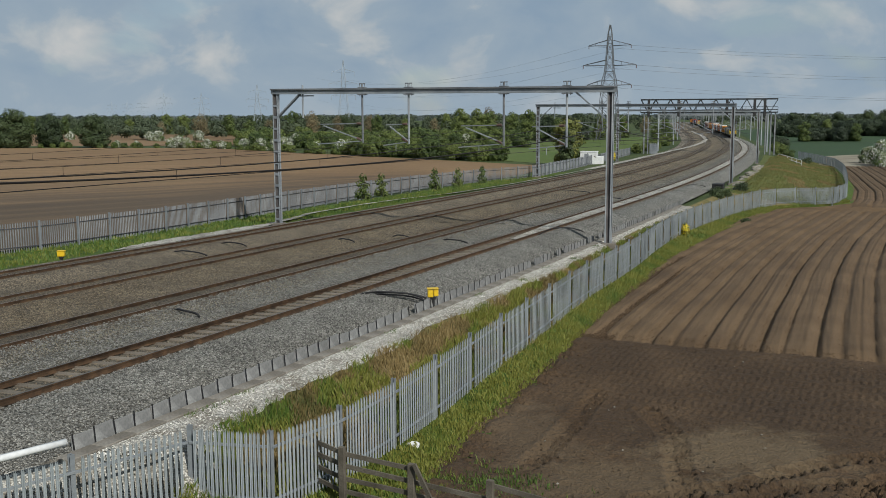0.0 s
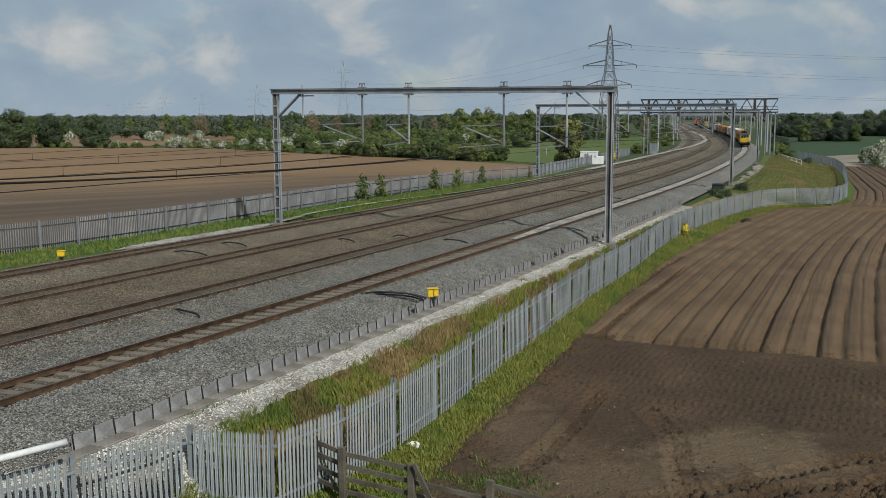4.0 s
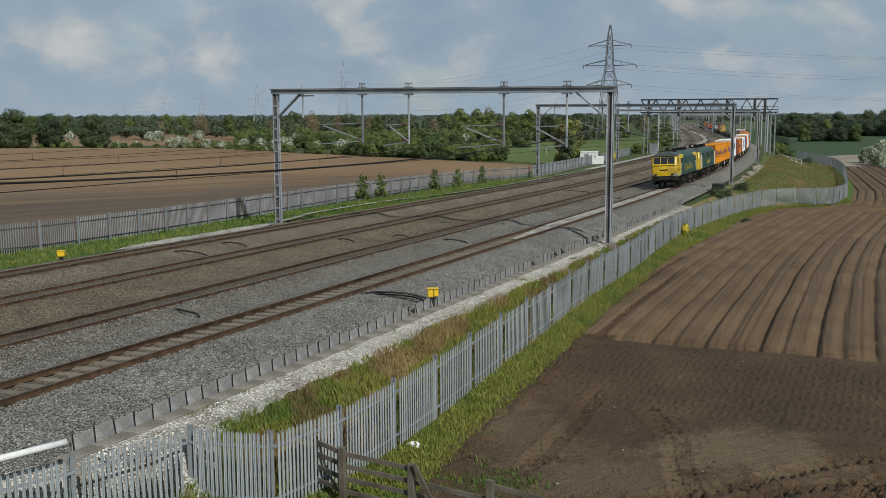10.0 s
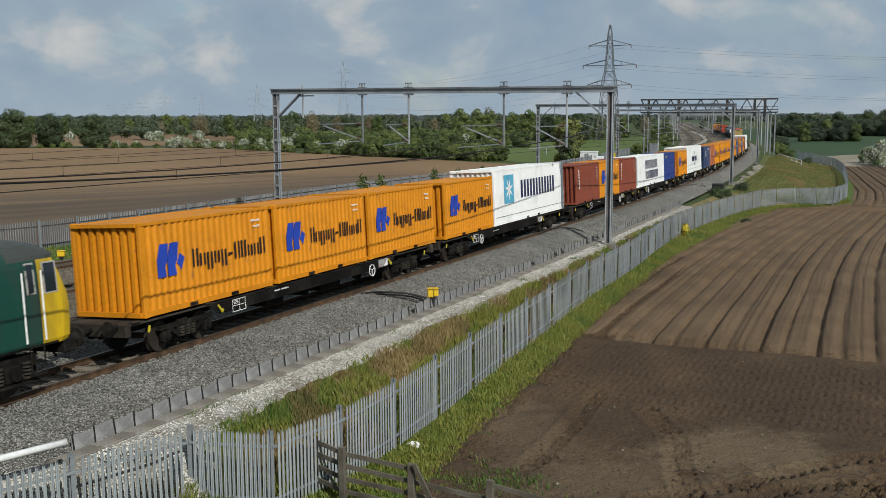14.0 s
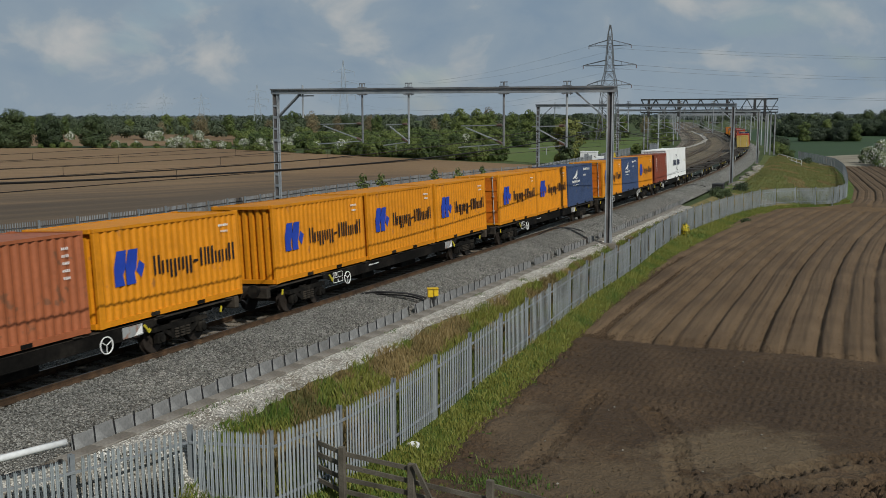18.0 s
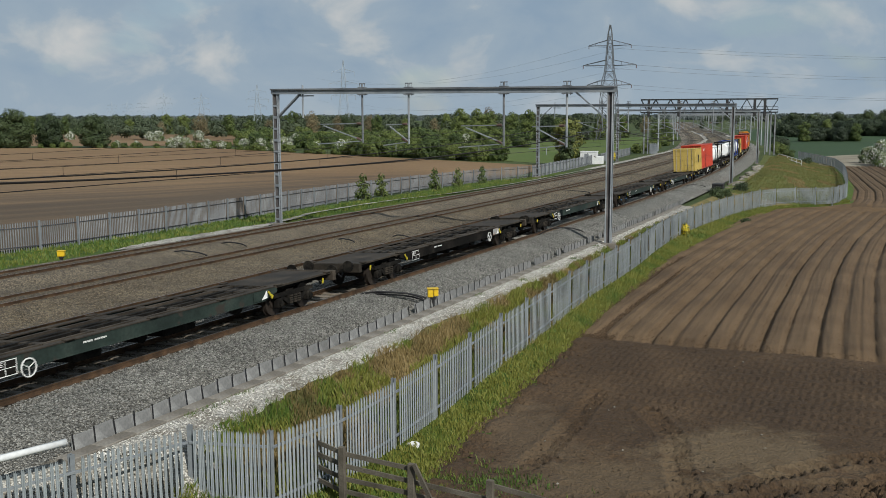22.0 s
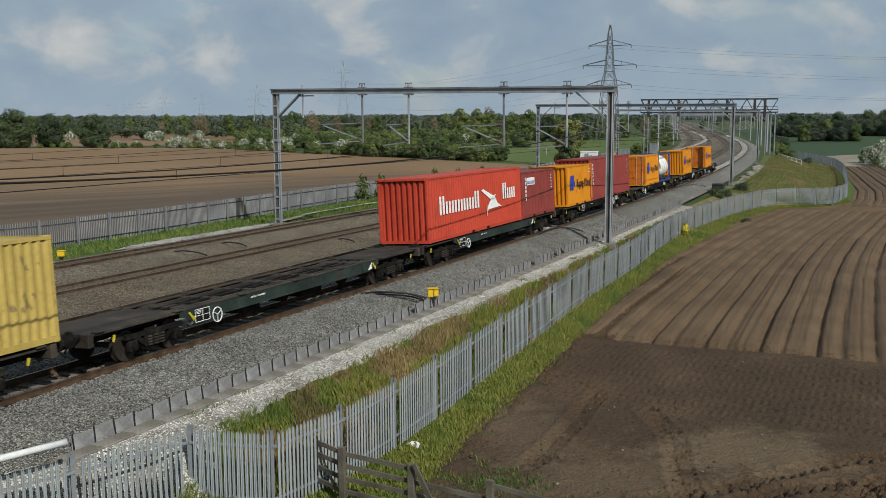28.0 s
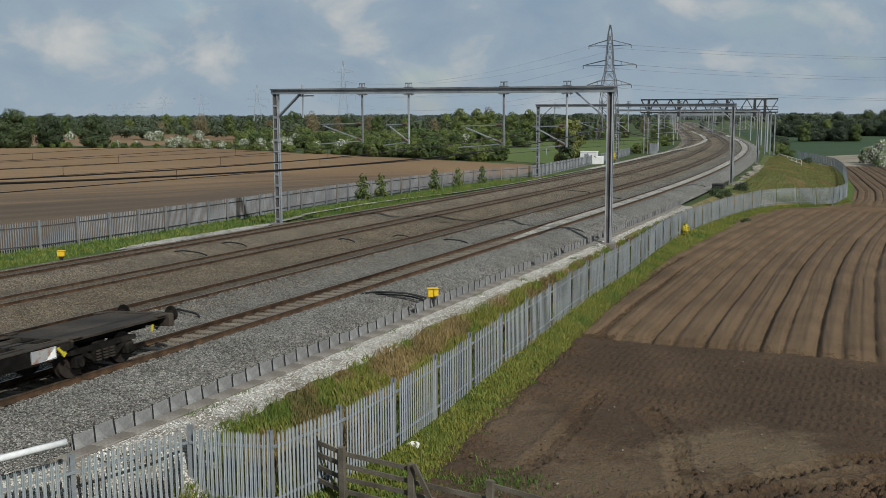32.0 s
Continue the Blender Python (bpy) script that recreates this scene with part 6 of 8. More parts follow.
def tank_marks(spec):
    """Patches on the barrel's flank: (colour, y0, y1, z0, z1)."""
    def put(c):
        for sx in (1, -1):
            for k, (col, y0, y1, z0, z1) in enumerate(spec):
                bm = bmesh.new()
                n = 5
                for i in range(n):
                    za, zb = z0 + (z1 - z0) * i / n, z0 + (z1 - z0) * (i + 1) / n
                    R = 1.114 + 0.003 * k
                    xs = [sx * math.sqrt(max(0.01, R ** 2 - (z - 1.30) ** 2)) for z in (za, zb)]
                    bm.faces.new([bm.verts.new(v) for v in ((xs[0], sx * y0, za), (xs[0], sx * y1, za), (xs[1], sx * y1, zb), (xs[1], sx * y0, zb))])
                bmesh.ops.recalc_face_normals(bm, faces=bm.faces)
                part("panel_mark", bm, T[col], c)
    return put


def wheelset_part(parent, y, r=0.42):
    bm = bmesh.new()
    for sx in (1, -1):
        bar(bm, (sx * 0.685, y, r), (sx * 0.815, y, r), r, 20)
        bar(bm, (sx * 0.66, y, r), (sx * 0.69, y, r), r + 0.03, 20)
        bar(bm, (sx * 0.81, y, r), (sx * 0.835, y, r), r * 0.45, 12)
    bar(bm, (-0.7, y, r), (0.7, y, r), 0.08, 8)
    return part("wheelset", bm, T["wheel"], parent)


def bogie(parent, y, half=0.9, r=0.42):
    bm = bmesh.new()
    for sx in (1, -1):
        x0, x1 = (0.96, 1.10) if sx > 0 else (-1.10, -0.96)
        box(bm, x0, x1, y - half - 0.25, y + half + 0.25, 0.62, 0.74)
        box(bm, x0, x1, y - 0.42, y + 0.42, 0.30, 0.64, 0.03)
        for e in (-1, 1):
            beam(bm, ((x0 + x1) / 2, y + e * 0.40, 0.40), ((x0 + x1) / 2, y + e * (half - 0.1), 0.66), 0.12, 0.12)
    box(bm, -0.9, 0.9, y - 0.22, y + 0.22, 0.50, 0.78)
    f = part("bogie_frame", bm, T["under"], parent)
    for e in (-1, 1):
        wheelset_part(f, y + e * half, r)
        for sx in (1, -1):
            bm = bmesh.new()
            box(bm, min(sx * 0.92, sx * 1.14), max(sx * 0.92, sx * 1.14), y + e * half - 0.15, y + e * half + 0.15, r - 0.16, r + 0.16, 0.04)
            bar(bm, (sx * 1.13, y + e * half, r), (sx * 1.18, y + e * half, r), 0.11, 10)
            part("axlebox", bm, T["under"], f)
    for sx in (1, -1):
        bm = bmesh.new()
        for e in (-0.24, 0, 0.24):
            for k in range(4):
                bar(bm, (sx * 1.08, y + e, 0.33 + k * 0.075), (sx * 1.08, y + e, 0.37 + k * 0.075), 0.085, 8)
        part("spring_nest", bm, T["deck"], f)
    return f


def handwheel(parent, x, y, z):
    """White spoked brake wheel on the sill."""
    bm = bmesh.new()
    n = 20
    for i in range(n):
        a0, a1 = 2 * math.pi * i / n, 2 * math.pi * (i + 1) / n
        beam(bm, (x, y + 0.22 * math.cos(a0), z + 0.22 * math.sin(a0)), (x, y + 0.22 * math.cos(a1), z + 0.22 * math.sin(a1)), 0.024, 0.024)
    for k in range(3):
        a = k * 2 * math.pi / 3 + 0.5
        beam(bm, (x, y, z), (x, y + 0.22 * math.cos(a), z + 0.22 * math.sin(a)), 0.016, 0.016)
    part("brake_wheel", bm, T["pale"], parent, "white-painted spoked brake handwheel")


def wagon(label, side="deck", blue=False, wheel_at=4.0, panel_at=-4.6):
    """Open-framed container flat 19.4 m over its headstocks, middle at y = 0, rails at z = 0."""
    w = thing("container_wagon", label, "freight wagon", "wagons of the train")
    l2, m, sm = 9.55, T["deck"], T["shadeside" if side == "deck" else side]
    for sx in (1, -1):
        bm = bmesh.new()
        xo = sx * 1.13
        a, b = min(xo, xo - sx * 0.22), max(xo, xo - sx * 0.22)
        box(bm, a, b, -6.0, 6.0, 1.005, 1.035)
        part("top_flange", bm, m, w)
        bm = bmesh.new()
        xw = xo - sx * 0.035
        outline = ((-6.0, 1.004), (-6.0, 0.84), (-5.3, 0.66), (5.3, 0.66), (6.0, 0.84), (6.0, 1.004))
        inner = [bm.verts.new((xw - 0.016, y, z)) for y, z in outline]
        outer = [bm.verts.new((xw + 0.016, y, z)) for y, z in outline]
        bm.faces.new(outer)
        bm.faces.new(inner[::-1])
        for i in range(6):
            bm.faces.new((inner[i], inner[(i + 1) % 6], outer[(i + 1) % 6], outer[i]))
        bmesh.ops.recalc_face_normals(bm, faces=bm.faces)
        box(bm, a, b, -5.3, 5.3, 0.635, 0.66)
        part("side_sill", bm, sm, w)
        bm = bmesh.new()
        xi = sx * 0.62
        box(bm, xi - 0.05, xi + 0.05, -6.0, 6.0, 0.90, 1.015)
        part("inner_sill", bm, m, w)
    bm = bmesh.new()
    for sx in (1, -1):
        box(bm, sx * 0.17 - 0.07, sx * 0.17 + 0.07, -l2, l2, 0.62, 1.012)
    part("centre_sill", bm, T["under"], w)
    for k in range(7):
        y = -5.1 + 10.2 * k / 6
        bm = bmesh.new()
        wd = 0.10 if k % 3 else 0.28
        box(bm, -1.06, 1.06, y - wd, y + wd, 0.80, 1.008)
        part("cross_member", bm, m, w)
    for sy in (1, -1):
        bm = bmesh.new()
        y0, y1 = min(sy * 5.9, sy * (l2 - 0.1)), max(sy * 5.9, sy * (l2 - 0.1))
        box(bm, -1.12, 1.12, y0, y1, 0.96, 1.03, 0.01)
        part("end_platform", bm, m, w)
        bm = bmesh.new()
        for sx in (1, -1):
            box(bm, sx * 0.72 - 0.05, sx * 0.72 + 0.05, y0, y1, 0.80, 0.96)
        part("platform_bearer", bm, T["under"], w)
        bm = bmesh.new()
        box(bm, -1.2, 1.2, sy * l2 - 0.10, sy * l2 + 0.10, 0.70, 1.06, 0.02)
        part("headstock", bm, m, w)
        bogie(w, sy * 7.05)
        for sx in (1, -1):
            bm = bmesh.new()
            bar(bm, (sx * 0.87, sy * l2, 0.98), (sx * 0.87, sy * (l2 + 0.36), 0.98), 0.09, 10)
            bar(bm, (sx * 0.87, sy * (l2 + 0.36), 0.98), (sx * 0.87, sy * (l2 + 0.41), 0.98), 0.22, 14)
            part("buffer", bm, T["under"], w)
            bm = bmesh.new()
            y = sy * 5.55
            beam(bm, (sx * 1.15, y - 0.10, 0.92), (sx * 1.15, y + 0.06, 0.74), 0.03, 0.07)
            beam(bm, (sx * 1.15, y + 0.06, 0.76), (sx * 1.15, y + 0.12, 0.70), 0.03, 0.12)
            part("lifting_hook", bm, T["lime"], w)
            bm = bmesh.new()
            y = sy * 8.75
            beam(bm, (sx * 1.17, y, 0.70), (sx * 1.17, y + 0.05, 0.88), 0.03, 0.06)
            part("release_handle", bm, T["lime"], w)
        bm = bmesh.new()
        bar(bm, (0, sy * l2, 0.90), (0, sy * (l2 + 0.40), 0.86), 0.06, 8)
        part("coupling", bm, T["under"], w)
        for sx in (-0.45, 0.45):
            bm = bmesh.new()
            bar(bm, (sx, sy * l2, 0.80), (sx, sy * (l2 + 0.2), 0.55), 0.03, 6)
            bar(bm, (sx, sy * (l2 + 0.2), 0.55), (sx, sy * (l2 + 0.42), 0.70), 0.03, 6)
            part("brake_hose", bm, M["black"], w)
    for y in (-9.2, -6.1, -3.05, 0.0, 3.05, 6.1, 9.2):
        for sx in (1, -1):
            bm = bmesh.new()
            box(bm, sx * 1.10 - 0.09, sx * 1.10 + 0.09, y - 0.16, y + 0.16, 1.03, 1.075, 0.015)
            part("spigot", bm, m, w)
    for y, wd in ((-2.2, 0.5), (1.4, 0.7)):
        bm = bmesh.new()
        box(bm, -0.85, 0.85, y - wd, y + wd, 0.36, 0.62, 0.03)
        part("brake_gear", bm, T["under"], w)
    bm = bmesh.new()
    bar(bm, (-0.6, 0.1, 0.50), (0.6, 0.1, 0.50), 0.2, 12)
    part("air_tank", bm, T["under"], w)
    for sx in (1, -1):
        handwheel(w, sx * 1.18, sx * wheel_at, 0.66)
        # data panel: dark plate with a white frame and rows of print
        y, x = sx * panel_at, sx * 1.125
        bm = bmesh.new()
        box(bm, min(x, x + sx * 0.02), max(x, x + sx * 0.02), y - 0.34, y + 0.34, 0.58, 0.96)
        q = part("data_panel", bm, T["under"], w)
        bm = bmesh.new()
        for za, zb in ((0.58, 0.60), (0.76, 0.775), (0.94, 0.96)):
            plate(bm, x + sx * 0.024, [(y - 0.34, za), (y + 0.34, za), (y + 0.34, zb), (y - 0.34, zb)])
        for ya in (-0.34, 0.0, 0.32):
            plate(bm, x + sx * 0.025, [(y + ya, 0.58), (y + ya + 0.02, 0.58), (y + ya + 0.02, 0.96), (y + ya, 0.96)])
        for k in range(3):
            plate(bm, x + sx * 0.026, [(y - sx * 0.28, 0.82 + k * 0.04), (y - sx * 0.06, 0.82 + k * 0.04), (y - sx * 0.06, 0.838 + k * 0.04), (y - sx * 0.28, 0.838 + k * 0.04)])
        part("print", bm, T["pale"], q)
        # grey plate with a white wedge by the far bogie
        y = sx * 5.05 if abs(wheel_at) < 4.9 else sx * 4.4
        bm = bmesh.new()
        box(bm, min(x, x + sx * 0.012), max(x, x + sx * 0.012), y - 0.40, y + 0.36, 0.68, 0.98)
        part("load_plate", bm, T["locogrey" if side == "deck" else side], w)
        bm = bmesh.new()
        plate(bm, x + sx * 0.016, [(y + sx * 0.02, 0.69), (y + sx * 0.34, 0.72), (y + sx * 0.34, 0.97)])
        part("wedge_mark", bm, T["pale"], w)
        bm = bmesh.new()
        word(bm, sx * 1.122, -sx * 2.6, 0.86, 0.07, "xxx xxxx", 0.11)
        part("small_print", bm, T["pale"], w)
        for e in (-1, 1):
            for o in (-0.9, 0.9):
                bm = bmesh.new()
                box(bm, min(sx * 1.10, sx * 1.17), max(sx * 1.10, sx * 1.17), e * 7.05 + o - 0.07, e * 7.05 + o + 0.07, 0.36, 0.58, 0.03)
                part("damper", bm, T["lblue" if blue else "under"], w)
    return w


NOSE = 6.1                      # where the train's nose is at REF
REF, SPEED = 12.4, 29.2


def vehicle_pose(u, half, t, dz=0.0):
    """Pose at time t of a thing whose middle is u behind the nose and which rests on two points half apart from it."""
    s = NOSE + u - SPEED * (t - REF)
    s -= float(np.interp(s, (-30, -8, 0, 8, 16), (1.0, 0.7, 0.45, 0.2, 0.0)))
    a, b = canted(s - half, 0, 0, 0), canted(s + half, 0, 0, 0)
    d = (b - a).normalized()
    m = track_pose(s)
    up = m.to_3x3() @ Vector((0, 0, 1))
    x = d.cross(up).normalized()
    up = x.cross(d)
    rot = Matrix((x, d, up)).transposed().to_4x4()
    return Matrix.Translation((a + b) / 2 + up * dz) @ rot


def place(ob, u0, half, dz=0.0):
    """u0: the middle, measured by the train's own scale in which the nose is at NOSE."""
    MOVERS.append((ob, u0 - NOSE, half, dz))


def build_train():
    # front ends of the loads, metres on the same scale as NOSE; h: 20-ft orange with closed end leading, d: with doors leading
    kinds = {}
    F20, F40, STD, HIGH = 6.058, 12.192, 2.591, 2.896

    def make(k):
        o = "orange container with blue emblem and dark lettering, "
        if k == "h": return container(o + "closed end leading", F20, STD, "orange", hl_marks, False, "orange_door")
        if k == "d": return container(o + "doors leading", F20, STD, "orange", hl_marks, True, "orange_door")
        if k == "star": return container("long white container with a pale blue star emblem", F40, HIGH, "white", star_marks, plain=True)
        if k == "seal": return container("long white container with two lines of dark lettering", F40, STD, "white", bars([("navyink", 3.2, 0.55, 0.75, "AAAAAA", 0.95), ("navyink", 3.2, 0.22, 0.70, "AAAAAAA", 0.85)]), plain=True)
        if k == "cma": return container("long white container with dark lettering and curved strokes", F40, HIGH, "white", swoosh_marks, plain=True)
        if k == "brown": return container("oxide brown ribbed shipping container", F20, STD, "brown", column_marks)
        if k == "blue": return container("mid blue container with small yellow lettering", F20, STD, "blue", bars([("lime", 0.7, 0.82, 0.22, "xxxxx", 0.24)]))
        if k == "navy": return container("navy blue container with white bird emblem", F20, STD, "navy", bird_marks)
        if k == "rust": return container("rust orange container with a column of white letters", F20, STD, "rust", column_marks)
        if k == "beige": return container("mustard container with dark stacked emblem, doors leading", F20, STD, "beige", crest_marks, True)
        if k == "red": return container("long bright red high container with small white mark", F40, HIGH, "red", bars([("pale", 1.6, 0.72, 0.42, "xxi", 0.5)]))
        if k == "gull": return container("long red container with white lettering and bird", F40, HIGH, "red", gull_marks)
        if k == "badge": return container("maroon container with a white and blue badge", F20, STD, "maroon", badge_marks)
        if k == "long": return container("long maroon container with a column of white letters", F40, HIGH, "maroon", column_marks)
        if k == "tdark": return tank("white tank in a dark steel frame with a placard", "under", "white", tank_marks([("locogrey", 0.2, 1.1, 1.0, 1.8), ("lime", 1.5, 1.7, 1.1, 1.5)]))
        if k == "thex": return tank("white tank with flat-sided insulated ends in a dark frame", "under", "white", tank_marks([("ink", 0.6, 1.6, 1.1, 1.3)]), rounded=False)
        if k == "tblue": return tank("white tank in a blue steel frame with a data plate", "blue", "white", tank_marks([("pale", -1.1, 0.1, 0.75, 1.55), ("ink", -0.9, -0.1, 1.32, 1.45), ("lime", 1.7, 1.85, 1.2, 1.6)]))
        if k == "tred": return tank("white tank with a red and yellow sign in dark frame", "under", "white", tank_marks([("red", -0.6, 0.0, 1.15, 1.75), ("lime", 0.05, 1.05, 1.2, 1.75), ("ink", 0.15, 0.95, 1.36, 1.58)]))
        return tank("cream tank in a blue frame with a round emblem", "blue", "white", tank_marks([("lime", -2.15, -1.45, 1.15, 1.8), ("logo_blue", -2.0, -1.6, 1.3, 1.65)]))

    loads = [(43.5, "h"), (49.68, "h"), (55.86, "h"), (63.0, "h"), (69.3, "star"), (84.4, "brown"), (90.6, "h"), (96.8, "brown"), (103.8, "seal"), (116.1, "blue"),
             (124.9, "d"), (131.1, "cma"), (146.3, "navy"), (152.5, "rust"), (158.7, "h"), (166.4, "h"), (172.6, "h"), (178.8, "h"),
             (186.8, "d"), (193.0, "h"), (199.3, "navy"), (208.3, "d"), (214.55, "navy"), (220.75, "h"), (228.35, "brown"), (234.45, "cma"),
             (371.2, "beige"), (377.4, "red"), (397.0, "tdark"), (418.0, "thex"), (424.6, "tblue"), (431.0, "tblue"), (437.3, "tred"), (443.5, "beige"),
             (470.0, "gull"), (482.3, "badge"), (491.2, "h"), (496.8, "long"), (516.0, "d"), (522.2, "tround"), (537.2, "h"), (557.0, "d")]
    for u, k in loads:
        long = k in ("star", "seal", "cma", "red", "gull", "long")
        ob = copy_thing(kinds[k], Matrix()) if k in kinds else kinds.setdefault(k, make(k))
        place(ob, u + (F40 if long else F20) / 2, 5.0 if long else 2.8, FLOOR)
    starts = [42.9 + 20.28 * i for i in range(27)]
    starts[1:4] = [62.5, 83.6, 103.4]
    starts[4:10] = [124.3, 145.8, 166.0, 186.3, 207.0, 227.5]
    starts[10:16] = [247.8, 268.3, 288.8, 309.2, 329.7, 350.1]
    starts[16:26] = [370.5, 391.0, 411.4, 430.6, 450.4, 469.6, 490.3, 510.8, 531.2, 551.6]
    made = {}
    for i, u in enumerate(starts[:26]):
        side = "greendeck" if i in (10, 11, 13, 14, 15, 20, 21) else "deck"
        blue = i in (14, 15, 16, 23)
        far = (i % 2 == 0 or i == 5) and i not in (6, 20)
        key = (side, blue, far)
        if key in made:
            ob = copy_thing(made[key], Matrix())
        else:
            words = ("faded green" if side == "greendeck" else "brown dusty") + " open-framed flat container wagon" + (" with blue dampers" if blue else " on two bogies")
            ob = made[key] = wagon(words, side, blue, 4.0 if far else -4.4, -4.6 if far else -5.05)
        place(ob, u + 9.3, 7.05)


build_train()


# ---- the two electric locomotives ----
def livery(name, kind):
    """Paint laid out along the body: y along it, z up."""
    m = bpy.data.materials.new(name)
    m.use_nodes = True
    nt = m.node_tree
    b = nt.nodes["Principled BSDF"]
    tc = nt.nodes.new("ShaderNodeTexCoord")
    sp = nt.nodes.new("ShaderNodeSeparateXYZ")
    nt.links.new(tc.outputs["Object"], sp.inputs[0])

    def mth(op, a, c=None, d=None):
        n = nt.nodes.new("ShaderNodeMath")
        n.operation = op
        for i, v in enumerate((a, c, d)):
            if v is None:
                continue
            if isinstance(v, (int, float)):
                n.inputs[i].default_value = v
            else:
                nt.links.new(v, n.inputs[i])
        return n.outputs[0]

    def mixc(fac, a, c):
        n = nt.nodes.new("ShaderNodeMix")
        n.data_type = "RGBA"
        nt.links.new(fac, n.inputs["Factor"])
        for key, v in (("A", a), ("B", c)):
            if isinstance(v, tuple):
                n.inputs[key].default_value = toned(v)
            else:
                nt.links.new(v, n.inputs[key])
        return n.outputs["Result"]

    ay, z = mth("ABSOLUTE", sp.outputs["Y"]), sp.outputs["Z"]
    green, yellow, grey, roof = (0.003, 0.050, 0.035), (0.62, 0.405, 0.006), (0.27, 0.28, 0.28), (0.045, 0.052, 0.045)
    if kind == "new":
        edge = mth("MULTIPLY_ADD", mth("POWER", mth("MAXIMUM", mth("SUBTRACT", z, 1.15), 0.0), 0.62), -1.05, 6.75)
        d = mth("SUBTRACT", ay, edge)
        top = mth("MULTIPLY", mth("GREATER_THAN", z, 2.86), mth("GREATER_THAN", ay, mth("MULTIPLY_ADD", z, -2.2, 10.65)))
        is_y = mth("MAXIMUM", mth("GREATER_THAN", d, 0.0), top)
        is_g = mth("MULTIPLY", mth("GREATER_THAN", d, -0.62), mth("LESS_THAN", z, 2.55))
        col = mixc(is_g, green, grey)
        low = mth("LESS_THAN", z, mth("MULTIPLY_ADD", mth("ABSOLUTE", sp.outputs["X"]), 0.30, 1.08))
        low = mth("MULTIPLY", mth("GREATER_THAN", ay, 7.3), low)
        col = mixc(is_y, col, yellow)
        col = mixc(low, col, grey)
        skirt = mth("MULTIPLY", mth("GREATER_THAN", ay, 8.15), mth("LESS_THAN", z, 1.24))
        col = mixc(skirt, col, (0.015, 0.015, 0.015))
    else:
        is_y = mth("GREATER_THAN", ay, 7.42)
        col = mixc(is_y, green, yellow)
    col = mixc(mth("GREATER_THAN", z, 3.30), col, green if kind == "new" else (0.004, 0.050, 0.037))
    col = mixc(mth("MULTIPLY", mth("GREATER_THAN", z, 3.15), mth("GREATER_THAN", ay, 6.6)), col, roof)
    col = mixc(mth("GREATER_THAN", z, 3.60), col, roof)
    nz = nt.nodes.new("ShaderNodeTexNoise")
    nz.inputs["Scale"].default_value, nz.inputs["Detail"].default_value = 1.3, 8.0
    mp = nt.nodes.new("ShaderNodeMapping")
    mp.inputs["Scale"].default_value = (1, 1.6, 0.7)
    nt.links.new(tc.outputs["Object"], mp.inputs[0])
    nt.links.new(mp.outputs[0], nz.inputs["Vector"])
    mr = nt.nodes.new("ShaderNodeMapRange")
    mr.inputs["From Min"].default_value, mr.inputs["From Max"].default_value = 0.44, 0.76
    mr.inputs["To Max"].default_value = 0.62
    nt.links.new(nz.outputs["Fac"], mr.inputs["Value"])
    grime = mth("MULTIPLY", mr.outputs[0], 1.0)
    col = mixc(grime, col, (0.030, 0.027, 0.022))
    nt.links.new(col, b.inputs["Base Color"])
    rr = nt.nodes.new("ShaderNodeMapRange")
    rr.inputs["To Min"].default_value, rr.inputs["To Max"].default_value = 0.3, 0.65
    nt.links.new(nz.outputs["Fac"], rr.inputs["Value"])
    nt.links.new(rr.outputs[0], b.inputs["Roughness"])
    return m


LEVELS = ((1.10, 1.28, 8.42), (1.22, 1.325, 8.48), (1.6, 1.325, 8.52), (2.0, 1.325, 8.52), (2.30, 1.325, 8.48), (2.38, 1.322, 8.44), (2.7, 1.312, 8.32), (3.0, 1.295, 8.20), (3.14, 1.27, 8.14), (3.24, 1.235, 8.20), (3.36, 1.15, 8.08), (3.50, 0.95, 7.85), (3.60, 0.68, 7.55), (3.66, 0.36, 7.2))


def body_at(z):
    zs = [l[0] for l in LEVELS]
    return float(np.interp(z, zs, [l[1] for l in LEVELS])), float(np.interp(z, zs, [l[2] for l in LEVELS]))


def side_panel(bm, y0, y1, z0, z1, sx, proud=0.006, thick=0.0, round_=0.0):
    n = max(1, int((z1 - z0) / 0.2))
    for i in range(n):
        za, zb = z0 + (z1 - z0) * i / n, z0 + (z1 - z0) * (i + 1) / n
        xa, xb = body_at(za)[0] + proud, body_at(zb)[0] + proud
        f = bm.faces.new([bm.verts.new(v) for v in ((sx * xa, y0, za), (sx * xa, y1, za), (sx * xb, y1, zb), (sx * xb, y0, zb))])
        f.normal_update()
        if f.normal.x * sx < 0:
            f.normal_flip()


def front_panel(bm, x0, x1, z0, z1, e, proud=0.008):
    ya, yb = body_at(z0)[1] + proud, body_at(z1)[1] + proud
    k = lambda x: -0.072 * max(0.0, abs(x) - 0.45) / 0.61
    f = bm.faces.new([bm.verts.new(v) for v in ((x0, e * (ya + k(x0)), z0), (x1, e * (ya + k(x1)), z0), (x1, e * (yb + k(x1)), z1), (x0, e * (yb + k(x0)), z1))])
    f.normal_update()
    if f.normal.y * e < 0:
        f.normal_flip()


